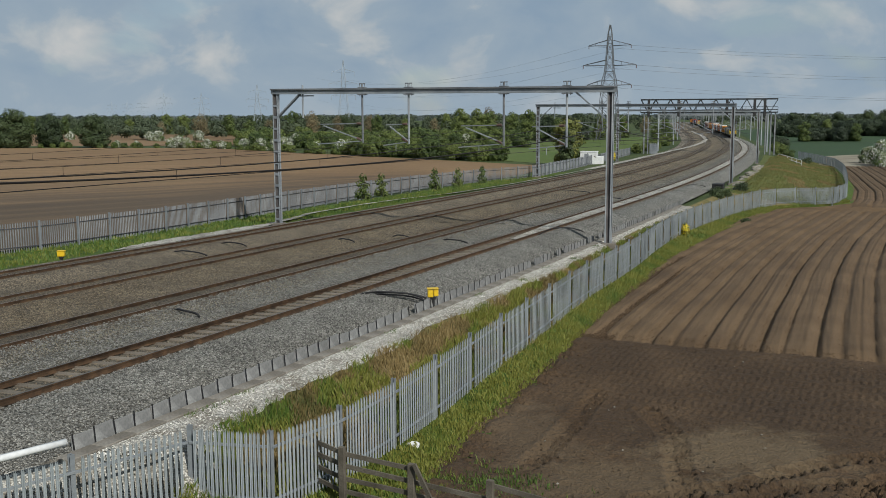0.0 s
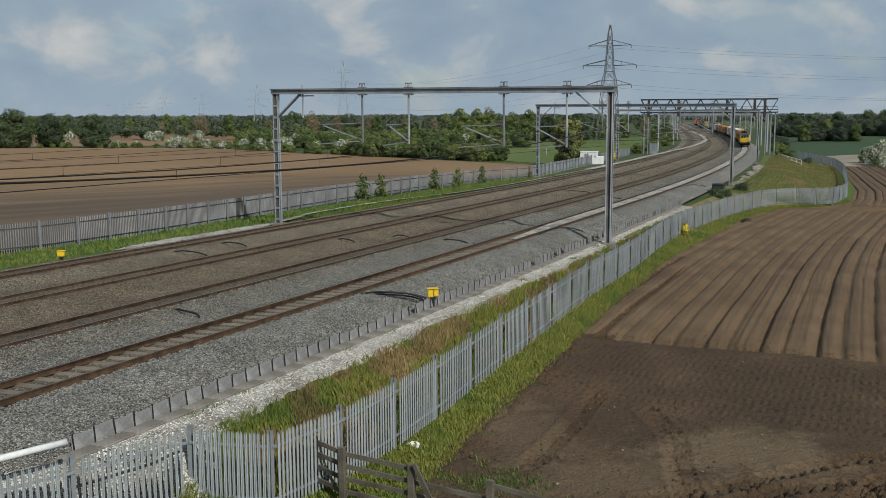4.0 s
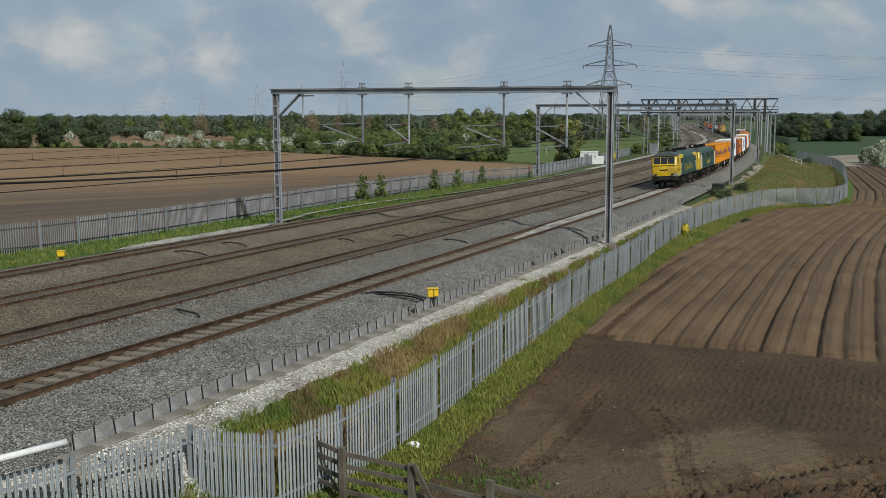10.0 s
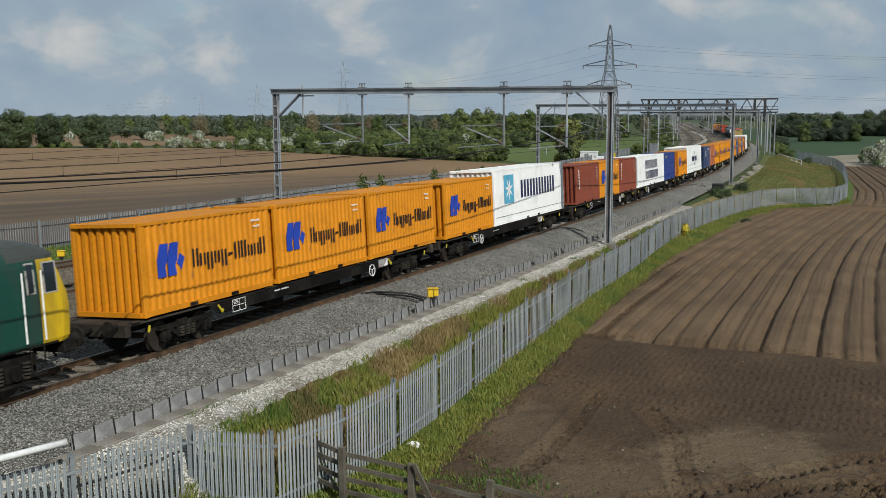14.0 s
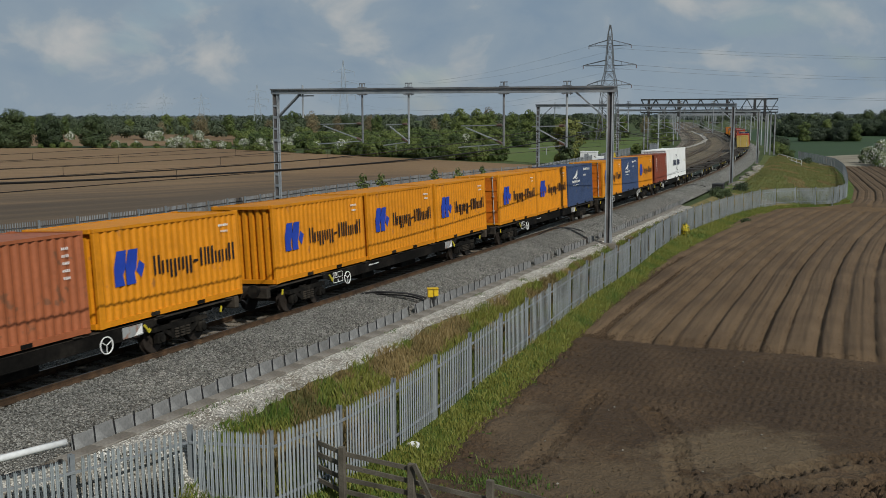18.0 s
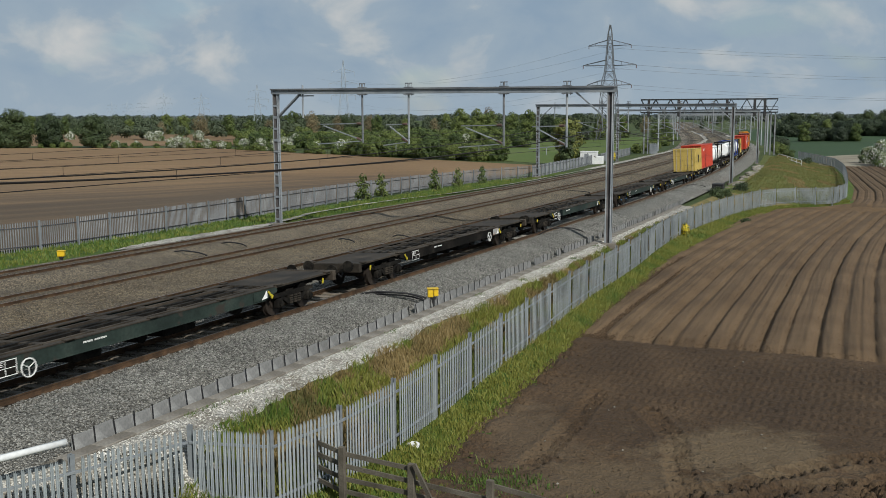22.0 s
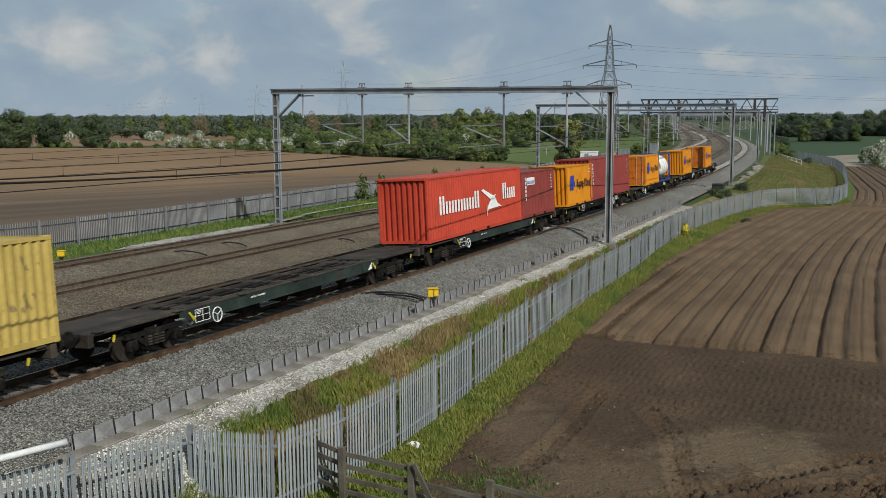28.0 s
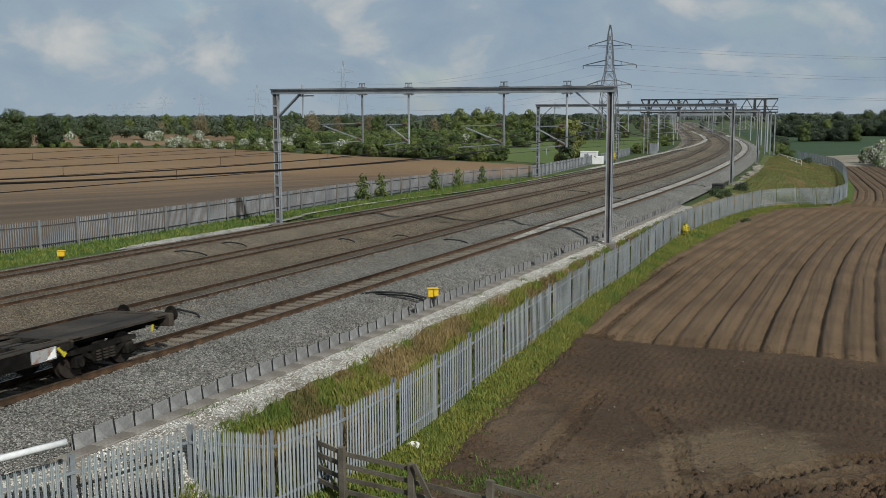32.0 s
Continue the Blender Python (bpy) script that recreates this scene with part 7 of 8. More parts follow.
def loco(label, kind):
    lo = thing("electric_locomotive", label, "locomotive", "two locomotives leading the train")
    paintm = livery("livery_" + kind, kind)
    bm = bmesh.new()
    rings = []
    for z, hw, yf in LEVELS:
        q = [(hw, 0), (hw, yf - 0.75), (hw - 0.01, yf - 0.42), (hw * 0.93, yf - 0.16), (hw * 0.80, yf - 0.07), (0.45 * hw / 1.325, yf), (0, yf)]
        ring = q + [(-x, y) for x, y in q[-2::-1]]
        ring += [(x, -y) for x, y in ring[-2:0:-1]]
        rings.append([bm.verts.new((x, y, z)) for x, y in ring])
    n = len(rings[0])
    for a, b in zip(rings, rings[1:]):
        for i in range(n):
            bm.faces.new((a[i], a[(i + 1) % n], b[(i + 1) % n], b[i]))
    bm.faces.new(rings[-1])
    bm.faces.new(rings[0][::-1])
    bmesh.ops.recalc_face_normals(bm, faces=bm.faces)
    body = part("body", bm, paintm, lo)
    for sx in (1, -1):
        # cab side windows, doors, engine-room windows
        for e in (1, -1):
            for y0, y1, z0, z1 in ((7.55, 7.98, 2.36, 3.04), (7.05, 7.32, 2.40, 3.06)):
                bm = bmesh.new()
                side_panel(bm, e * y0, e * y1, z0 - 0.04, z1 + 0.04, sx, 0.004)
                part("window_frame", bm, T["locoyel" if kind == "new" else "bar"], lo)
                bm = bmesh.new()
                side_panel(bm, e * (y0 + 0.05), e * (y1 - 0.05), z0, z1, sx, 0.010)
                part("side_window", bm, T["glass"], lo)
            bm = bmesh.new()
            for y in (7.0, 7.38):
                side_panel(bm, e * y - 0.008, e * y + 0.008, 1.2, 3.12, sx, 0.007)
            part("door_gap", bm, M["black"], lo)
            for y in (6.90, 7.46):
                bm = bmesh.new()
                bar(bm, (sx * 1.37, e * y, 1.25), (sx * 1.37, e * y, 2.9 if kind != "new" else 2.3), 0.022, 6)
                part("handrail", bm, T["pale"] if kind != "new" else T["locoyel"], lo)
        wins = [(-5.9, -5.0, 2.45, 2.98), (-4.85, -3.95, 2.45, 2.98), (5.9, 5.0, 2.45, 2.98), (4.85, 3.95, 2.45, 2.98)] if kind != "new" else [(-5.85, -5.05, 2.38, 2.94), (-4.9, -4.1, 2.38, 2.94), (5.85, 5.05, 2.38, 2.94), (4.9, 4.1, 2.38, 2.94), (-2.5, -1.8, 2.42, 2.96), (1.7, 2.4, 2.42, 2.96)]
        if kind != "new":
            wins += [(-1.4 + 0.8 * k, -0.72 + 0.8 * k, 2.38, 2.96) for k in range(5)]
        for y0, y1, z0, z1 in wins:
            bm = bmesh.new()
            side_panel(bm, min(y0, y1), max(y0, y1), z0, z1, sx, 0.006)
            part("grille_window", bm, T["glass"], lo)
        bm = bmesh.new()
        if kind == "new":
            word(bm, sx * 1.334, -sx * 3.3, 1.62, 0.70, "AxxipxAAiixx", 0.58, 0.20, 0.17)
        else:
            word(bm, sx * 1.334, -sx * 1.5, 1.62, 0.52, "AxxipxAAiixx", 0.36, 0.0, 0.30)
        part("lettering", bm, T["lettergold"], lo)
        if kind == "new":
            bm = bmesh.new()
            word(bm, sx * 1.334, -sx * 7.9, 1.78, 0.16, "xxxxx", 0.16)
            part("number", bm, T["ink"], lo)
        bm = bmesh.new()
        side_panel(bm, -7.9, 7.9, 1.10, 1.16, sx, 0.012)
        part("solebar", bm, T["under"], lo)
    for e in (1, -1):
        for x0, x1 in ((-1.05, -0.39), (-0.35, 0.35), (0.39, 1.05)):
            bm = bmesh.new()
            front_panel(bm, x0 - 0.025, x1 + 0.012, 2.42, 3.14, e, 0.006)
            part("windscreen_frame", bm, T["locoyel"], lo)
            bm = bmesh.new()
            front_panel(bm, x0, x1, 2.45, 3.13, e, 0.014)
            part("windscreen", bm, T["glass"], lo)
        bm = bmesh.new()
        beam(bm, (-1.18, e * 8.52, 2.36), (1.18, e * 8.52, 2.36), 0.10, 0.06)
        part("windscreen_ledge", bm, T["locoyel"] if kind == "new" else T["under"], lo)
        for x in (-0.82, 0.82):
            bm = bmesh.new()
            bar(bm, (x, e * 8.46, 1.42), (x, e * 8.55, 1.42), 0.10, 14)
            part("headlight", bm, M["black"], lo)
            bm = bmesh.new()
            bar(bm, (x * 0.55, e * 8.46, 2.10), (x * 0.55, e * 8.55, 2.10), 0.065, 14)
            part("marker_light", bm, T["locogrey"], lo)
            bm = bmesh.new()
            bar(bm, (x * 1.05, e * 8.38, 1.02), (x * 1.05, e * 8.85, 1.02), 0.13, 12)
            bar(bm, (x * 1.05, e * 8.85, 1.02), (x * 1.05, e * 8.915, 1.02), 0.25, 16)
            part("buffer", bm, T["under"], lo)
        bm = bmesh.new()
        front_panel(bm, -0.42, 0.42, 1.78, 1.90, e, 0.012)
        part("nameplate", bm, T["ink"], lo)
        bm = bmesh.new()
        box(bm, -1.25, 1.25, min(e * 8.1, e * 8.5), max(e * 8.1, e * 8.5), 0.78, 1.12, 0.03)
        part("buffer_beam", bm, T["under"] if kind != "new" else M["black"], lo)
        bm = bmesh.new()
        bar(bm, (0, e * 8.5, 0.98), (0, e * 8.82, 0.90), 0.08, 8)
        bar(bm, (0.3, e * 8.5, 0.95), (0.34, e * 8.66, 0.55), 0.035, 6)
        bar(bm, (-0.3, e * 8.5, 0.95), (-0.34, e * 8.66, 0.55), 0.035, 6)
        part("coupling", bm, T["under"], lo)
        # bogie
        yb = e * 4.98
        bm = bmesh.new()
        for sx in (1, -1):
            beam(bm, (sx * 1.05, yb - 2.35, 0.86), (sx * 1.05, yb + 2.35, 0.86), 0.14, 0.22)
            beam(bm, (sx * 1.05, yb - 0.6, 0.55), (sx * 1.05, yb + 0.6, 0.55), 0.14, 0.42)
            beam(bm, (sx * 1.16, yb - 2.3, 0.34), (sx * 1.16, yb + 2.3, 0.34), 0.20, 0.05)
            beam(bm, (sx * 1.1, yb - 2.3, 0.34), (sx * 1.08, yb - 2.3, 0.9), 0.06, 0.06)
            beam(bm, (sx * 1.1, yb + 2.3, 0.34), (sx * 1.08, yb + 2.3, 0.9), 0.06, 0.06)
        box(bm, -1.0, 1.0, yb - 0.35, yb + 0.35, 0.45, 0.98)
        fr = part("bogie_frame", bm, T["under"], lo)
        for k in (-1, 1):
            wheelset_part(fr, yb + k * 1.64, 0.575)
            for sx in (1, -1):
                bm = bmesh.new()
                box(bm, min(sx * 0.95, sx * 1.2), max(sx * 0.95, sx * 1.2), yb + k * 1.64 - 0.24, yb + k * 1.64 + 0.24, 0.36, 0.80, 0.06)
                bar(bm, (sx * 1.2, yb + k * 1.64, 0.575), (sx * 1.26, yb + k * 1.64, 0.575), 0.16, 12)
                part("axlebox", bm, T["under"], fr)
                for o in (-0.42, 0.42):
                    bm = bmesh.new()
                    for q in range(5):
                        bar(bm, (sx * 1.13, yb + k * 1.64 + o, 0.42 + q * 0.085), (sx * 1.13, yb + k * 1.64 + o, 0.465 + q * 0.085), 0.12, 10)
                    part("coil_spring", bm, T["deck"], fr)
        for sx in (1, -1):
            bm = bmesh.new()
            beam(bm, (sx * 1.12, yb - 0.2, 0.8), (sx * 1.12, yb + 1.2, 0.45), 0.10, 0.10)
            bar(bm, (sx * 1.1, yb + 0.2, 0.62), (sx * 1.22, yb + 0.2, 0.62), 0.2, 12)
            part("brake_cylinder", bm, T["under"], fr)
            bm = bmesh.new()
            for st in (0.45, 0.75):
                box(bm, min(sx * 1.15, sx * 1.38), max(sx * 1.15, sx * 1.38), e * 7.2 - 0.2, e * 7.2 + 0.2, st, st + 0.03)
            for o in (-0.2, 0.2):
                bar(bm, (sx * 1.34, e * 7.2 + o, 0.45), (sx * 1.34, e * 7.2 + o, 1.15), 0.02, 5)
            part("cab_steps", bm, T["under"], lo)
    for y0, y1, mat in ((-2.2, -0.9, "under"), (-0.7, 0.8, "under"), (1.0, 2.3, "deck")):
        bm = bmesh.new()
        box(bm, -1.18, 1.18, y0, y1, 0.38 if mat == "under" else 0.50, 1.12, 0.04)
        part("equipment_case", bm, T[mat], lo)
    # roof gear
    for y in (-4.6, -3.8, 0.6, 1.4, 2.2, 3.4):
        for x in (0.35, -0.35):
            bm = bmesh.new()
            bar(bm, (x, y, 3.62), (x, y, 3.98), 0.07, 8)
            for z in (3.72, 3.82, 3.92):
                bar(bm, (x, y, z - 0.02), (x, y, z + 0.02), 0.11, 8)
            part("roof_insulator", bm, T["under"], lo)
    bm = bmesh.new()
    bar(bm, (0.35, -4.8, 3.99), (0.35, 3.6, 3.99), 0.03, 6)
    bar(bm, (-0.35, 0.4, 3.99), (-0.35, 3.6, 3.99), 0.03, 6)
    part("busbar", bm, M["galv_dark"], lo)
    bm = bmesh.new()
    box(bm, -0.55, 0.55, 0.9, 2.4, 3.62, 3.86, 0.05)
    part("breaker_housing", bm, T["under"], lo)
    for x, y, z, r in ((-0.3, 4.2, 3.95, 0.22), (0.3, 4.6, 3.92, 0.18)):
        bm = bmesh.new()
        bar(bm, (x, y, 3.60), (x, y, z), r, 12)
        part("roof_transformer", bm, T["under"], lo)
    bm = bmesh.new()
    box(bm, -0.8, 0.8, -5.9, -5.2, 3.52, 3.72, 0.04)
    part("roof_vent", bm, T["under"], lo)
    bm = bmesh.new()
    up = kind == "new"
    zt = 4.68 if up else 4.02
    for sx in (1, -1):
        bar(bm, (sx * 0.55, -3.2, 3.72), (sx * 0.55, -1.2, 3.72), 0.04, 6)
        knee = Vector((sx * 0.42, -3.05, 3.72 + (zt - 3.72) * 0.52))
        bar(bm, (sx * 0.5, -1.6, 3.75), knee, 0.03, 6)
        bar(bm, knee, (sx * 0.3, -1.9 if up else -1.5, zt - 0.03), 0.025, 6)
    bar(bm, (-0.55, -3.2, 3.72), (0.55, -3.2, 3.72), 0.04, 6)
    bar(bm, (-0.55, -1.2, 3.72), (0.55, -1.2, 3.72), 0.04, 6)
    yh = -1.9 if up else -1.5
    for o in (-0.16, 0.16):
        bar(bm, (-0.62, yh + o, zt), (0.62, yh + o, zt), 0.022, 6)
        for sx in (1, -1):
            bar(bm, (sx * 0.62, yh + o, zt), (sx * 0.82, yh + o, zt - 0.14), 0.02, 6)
    part("pantograph", bm, T["under"], lo)
    return lo


place(loco("green electric locomotive with yellow cabs and grey swoosh, pantograph raised", "new"), 6.0 + 8.9, 5.0)
place(loco("dark green electric locomotive with yellow cab fronts, pantograph folded", "old"), 23.9 + 8.9, 5.0)


# ---- plants ----
def foliage(name, cols, rough=0.7):
    m = bpy.data.materials.new(name)
    m.use_nodes = True
    nt = m.node_tree
    b = nt.nodes["Principled BSDF"]
    b.inputs["Roughness"].default_value = rough
    g = nt.nodes.new("ShaderNodeNewGeometry")
    oi = nt.nodes.new("ShaderNodeObjectInfo")
    tc = nt.nodes.new("ShaderNodeTexCoord")
    nz = nt.nodes.new("ShaderNodeTexNoise")
    nz.inputs["Scale"].default_value = 0.55
    nt.links.new(tc.outputs["Object"], nz.inputs["Vector"])
    a = nt.nodes.new("ShaderNodeMath")
    a.operation = "MULTIPLY_ADD"
    a.inputs[1].default_value = 0.32
    nt.links.new(g.outputs["Random Per Island"], a.inputs[0])
    nt.links.new(nz.outputs["Fac"], a.inputs[2])
    a2 = nt.nodes.new("ShaderNodeMath")
    a2.operation = "MULTIPLY_ADD"
    a2.inputs[1].default_value = 0.4
    nt.links.new(oi.outputs["Random"], a2.inputs[0])
    nt.links.new(a.outputs[0], a2.inputs[2])
    r = nt.nodes.new("ShaderNodeValToRGB")
    el = r.color_ramp.elements
    el[0].position, el[1].position = 0.4, 1.0
    el[0].color, el[1].color = toned(cols[0]), toned(cols[-1])
    for i, c in enumerate(cols[1:-1]):
        el.new(0.4 + 0.6 * (i + 1) / (len(cols) - 1)).color = toned(c)
    nt.links.new(a2.outputs[0], r.inputs["Fac"])
    nt.links.new(r.outputs["Color"], b.inputs["Base Color"])
    b.inputs["Subsurface Weight"].default_value = 0.0
    return m


V = {
    "dark": foliage("dark_leaves", [(0.011, 0.024, 0.005), (0.021, 0.040, 0.008), (0.042, 0.066, 0.014)]),
    "belt": foliage("shaded_belt_leaves", [(0.008, 0.020, 0.007), (0.016, 0.032, 0.011), (0.032, 0.052, 0.018)]),
    "mid": foliage("spring_leaves", [(0.020, 0.040, 0.006), (0.050, 0.084, 0.012), (0.112, 0.145, 0.026)]),
    "lime": foliage("young_leaves", [(0.035, 0.055, 0.008), (0.080, 0.100, 0.014), (0.150, 0.160, 0.03)]),
    "russet": foliage("budding_twigs", [(0.085, 0.068, 0.034), (0.14, 0.112, 0.055), (0.19, 0.15, 0.075)]),
    "blossom": foliage("may_blossom", [(0.50, 0.50, 0.42), (0.72, 0.72, 0.65), (0.92, 0.92, 0.86)]),
    "gorse": foliage("yellow_bloom", [(0.45, 0.32, 0.01), (0.62, 0.46, 0.015), (0.75, 0.58, 0.03)]),
    "grass": foliage("grass_blades", [(0.030, 0.074, 0.005), (0.066, 0.126, 0.010), (0.185, 0.190, 0.028)]),
    "dry": foliage("dry_grass_blades", [(0.070, 0.082, 0.016), (0.155, 0.112, 0.038), (0.28, 0.20, 0.08)]),
    "mound": foliage("bank_grass_blades", [(0.05, 0.078, 0.012), (0.088, 0.110, 0.018), (0.16, 0.145, 0.036)]),
    "bark": surf("bark", [(0.05, 0.04, 0.03), (0.085, 0.07, 0.052), (0.12, 0.10, 0.078)], 2.0, 15.0, 0.9, bump=0.4),
    # greyer than the near leaves: some distance haze painted into the colour
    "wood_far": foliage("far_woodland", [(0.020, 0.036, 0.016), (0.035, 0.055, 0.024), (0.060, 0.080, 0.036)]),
    # horizon woods: aerial haze is painted into these bluish leaf colours
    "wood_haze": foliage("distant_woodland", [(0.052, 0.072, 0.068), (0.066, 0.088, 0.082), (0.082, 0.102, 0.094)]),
}


def leaves(rng, blobs, count, size, flat=0.5):
    """Leaf clumps scattered over and in a set of (centre, radii) blobs; each clump is a bent quad."""
    verts, faces = [], []
    weights = [r[0] * r[1] + r[1] * r[2] + r[0] * r[2] for _, r in blobs]
    tot = sum(weights)
    for (c, r), w in zip(blobs, weights):
        for _ in range(int(count * w / tot)):
            v = Vector((rng.gauss(0, 1), rng.gauss(0, 1), rng.gauss(0, 1))).normalized()
            k = 0.55 + 0.45 * rng.random() ** 0.5
            k *= 1 + 0.22 * noise.noise(v * 2.6 + Vector(c))
            p = Vector((c[0] + v.x * r[0] * k, c[1] + v.y * r[1] * k, c[2] + v.z * r[2] * k))
            n = (v + Vector((rng.uniform(-1, 1), rng.uniform(-1, 1), rng.uniform(-0.4, 1.1))) * 0.40).normalized()
            u = n.orthogonal().normalized()
            u = (Matrix.Rotation(rng.random() * 6.28, 3, n) @ u)
            w2 = n.cross(u)
            s = size * rng.uniform(0.55, 1.3)
            b = len(verts)
            verts += [p - u * s - w2 * s * flat, p + u * s * 0.2 - w2 * s * flat * 1.2 + n * s * 0.2, p + u * s + w2 * s * flat * 0.6, p - u * s * 0.3 + w2 * s * flat * 1.2 + n * s * 0.15]
            faces.append((b, b + 1, b + 2, b + 3))
    return verts, faces


def tree(label, h, w, seed, leaf, name="tree", trunk_h=0.3, count=2200, size=0.42, bloom=0, category="tree", group="trees across the fields"):
    rng = random.Random(seed)
    t = thing(name, label, category, group)
    blobs = []
    th = h * trunk_h
    n = 9 if category == "tree" else 6
    bm = bmesh.new()
    r0 = max(0.05, 0.022 * h)
    if category == "tree":
        mid = Vector((rng.uniform(-0.2, 0.2), rng.uniform(-0.2, 0.2), th))
        bar(bm, (0, 0, -0.3), mid, r0 * 1.25, 8, r0 * 0.85)
        bar(bm, mid, (rng.uniform(-0.3, 0.3), rng.uniform(-0.3, 0.3), h * 0.78), r0 * 0.8, 7, r0 * 0.2)
    else:
        mid = Vector((0, 0, th * 0.4))
        bar(bm, (0, 0, -0.3), mid, r0 * 1.3, 6, r0)
    for i in range(n):
        a = i * 2.4 + rng.uniform(-0.5, 0.5)
        f = rng.uniform(0.35, 1.0)
        zz = th + (h - th) * (0.12 + 0.70 * (i + 0.5) / n)
        taper = math.sin(math.pi * min(0.95, 0.18 + 0.75 * (i + 0.5) / n))
        c = Vector((math.cos(a) * w * 0.30 * f, math.sin(a) * w * 0.30 * f, zz))
        rr = w * rng.uniform(0.20, 0.30) * (0.6 + 0.55 * taper)
        blobs.append((c, (rr, rr, rr * rng.uniform(0.7, 0.95))))
        bar(bm, mid + Vector((0, 0, (zz - th) * 0.3)), c, r0 * 0.35, 5, r0 * 0.1)
    for i in range(5 if category == "tree" else 3):
        a = i * 1.3 + rng.random()
        rr = w * rng.uniform(0.18, 0.26)
        blobs.append((Vector((math.cos(a) * w * 0.24, math.sin(a) * w * 0.24, max(rr * 0.75, h * rng.uniform(0.1, 0.26)))), (rr, rr, rr * 0.85)))
    blobs.append((Vector((0, 0, h - w * 0.2)), (w * 0.22, w * 0.22, w * 0.2)))
    part("trunk" if category == "tree" else "stem", bm, V["bark"], t)
    vs, fs = leaves(rng, blobs, count, size)
    link_mesh("crown", vs, fs, V[leaf], t)
    if bloom:
        big = [(c, tuple(q * 1.06 for q in r)) for c, r in blobs if rng.random() < 0.8]
        vs, fs = leaves(rng, big, bloom, size * 0.6)
        tagged(link_mesh("blossom", vs, fs, V["blossom" if bloom > 0 else "gorse"], t), "white may blossom")
    return t


def put(ob, x, y, scale=1.0, turn=None, dz=-0.1, rng=random.Random(77)):
    m = Matrix.Translation((x, y, land_at(x, y) + dz)) @ Matrix.Rotation(rng.random() * 6.28 if turn is None else turn, 4, "Z") @ Matrix.Diagonal((scale, scale, scale * rng.uniform(0.92, 1.08), 1))
    return m


def spread(proto, spots):
    """The first spot takes the prototype, the others copies."""
    for i, (x, y, s) in enumerate(spots):
        m = put(proto, x, y, s)
        if i == 0:
            proto.matrix_basis = m
        else:
            c = copy_thing(proto, Matrix())
            c.matrix_basis = m


def ray_x(px, d):
    """World x at distance d of what stands in the direction of the view's column px."""
    return (px - 784) / 1752 * d


def build_plants():
    rng = random.Random(21)
    A = lambda px, d, s: (ray_x(px, d), d, s)
    oak = tree("broad dark green field tree in full leaf", 12.0, 12.0, 1, "dark", trunk_h=0.05, count=7500, size=0.32)
    spread(oak, [A(28, 322, 1.12), A(95, 330, 0.92), A(170, 322, 0.95), A(1400, 520, 1.0), A(1432, 560, 0.9), A(1480, 560, 1.0), A(1530, 540, 1.05), A(1565, 530, 1.1), A(612, 560, 0.85), A(975, 430, 0.9), A(1025, 400, 0.9), A(-30, 330, 1.1)])
    ash = tree("spring green hedgerow tree with an open crown", 12.0, 8.0, 2, "mid", trunk_h=0.06, count=4200, size=0.30)
    spread(ash, [A(815, 430, 1.2), A(845, 440, 1.1), A(870, 450, 1.0), A(790, 460, 0.9), A(905, 420, 0.95), A(935, 400, 1.0), A(985, 380, 0.8), A(1060, 420, 0.9), A(1100, 440, 0.9), A(330, 520, 0.9), A(410, 520, 1.0), A(445, 430, 0.8), A(520, 500, 1.0), A(670, 480, 0.85), A(720, 470, 0.8), A(1460, 420, 0.75), A(1420, 400, 0.7), A(1510, 400, 0.7), A(235, 540, 0.8), A(300, 560, 0.9), A(120, 560, 0.8), A(60, 580, 0.9), A(1175, 420, 0.7), A(1160, 380, 0.6)])
    bud = tree("bare-looking tree with russet spring buds", 12.0, 8.0, 3, "russet", trunk_h=0.1, count=2400, size=0.25)
    spread(bud, [A(360, 470, 1.05), A(555, 480, 1.0), A(600, 500, 0.85), A(655, 520, 1.0), A(865, 470, 1.15), A(480, 520, 0.8), A(290, 500, 0.7), A(770, 500, 0.8), A(1140, 520, 0.8)])
    lime = tree("yellow-green narrow tree near the white cabin", 10.5, 7.2, 4, "lime", trunk_h=0.22, count=3600, size=0.30)
    spread(lime, [A(1003, 188, 0.92)])
    dark2 = tree("dense dark green tree beside the meadow", 9.0, 4.2, 14, "dark", trunk_h=0.06, count=2200, size=0.30)
    spread(dark2, [A(1003, 183, 0.72), A(1240, 600, 0.8)])
    may = tree("hawthorn bush covered in white may blossom", 4.2, 5.0, 5, "mid", name="hawthorn", trunk_h=0.1, count=2000, size=0.21, bloom=2000, category="bush", group="hedgerow bushes")
    spots = [A(320, 318, 0.95), A(305, 322, 0.8), A(335, 316, 0.8), A(370, 312, 0.75), A(435, 300, 0.85), A(395, 306, 0.7), A(465, 292, 0.9), A(505, 282, 1.0), A(490, 286, 0.9), A(560, 268, 0.85), A(620, 262, 1.0), A(605, 266, 0.9), A(650, 268, 0.8), A(690, 275, 0.8), A(838, 222, 0.85), A(885, 214, 0.6), A(525, 340, 1.1), A(550, 350, 1.1), A(590, 350, 1.1), A(640, 350, 1.0), A(680, 345, 1.0), A(715, 345, 0.9), A(760, 345, 0.9), A(825, 345, 0.9), A(270, 420, 1.0), A(285, 410, 1.1), A(355, 420, 1.1), A(130, 440, 0.9), A(1560, 205, 1.35), A(1535, 215, 0.9), A(1560, 200, 0.9), A(245, 325, 0.6), A(210, 325, 0.6), A(125, 325, 0.5), A(870, 330, 0.9), A(930, 345, 0.9), A(1088, 345, 0.8)]
    spread(may, spots)
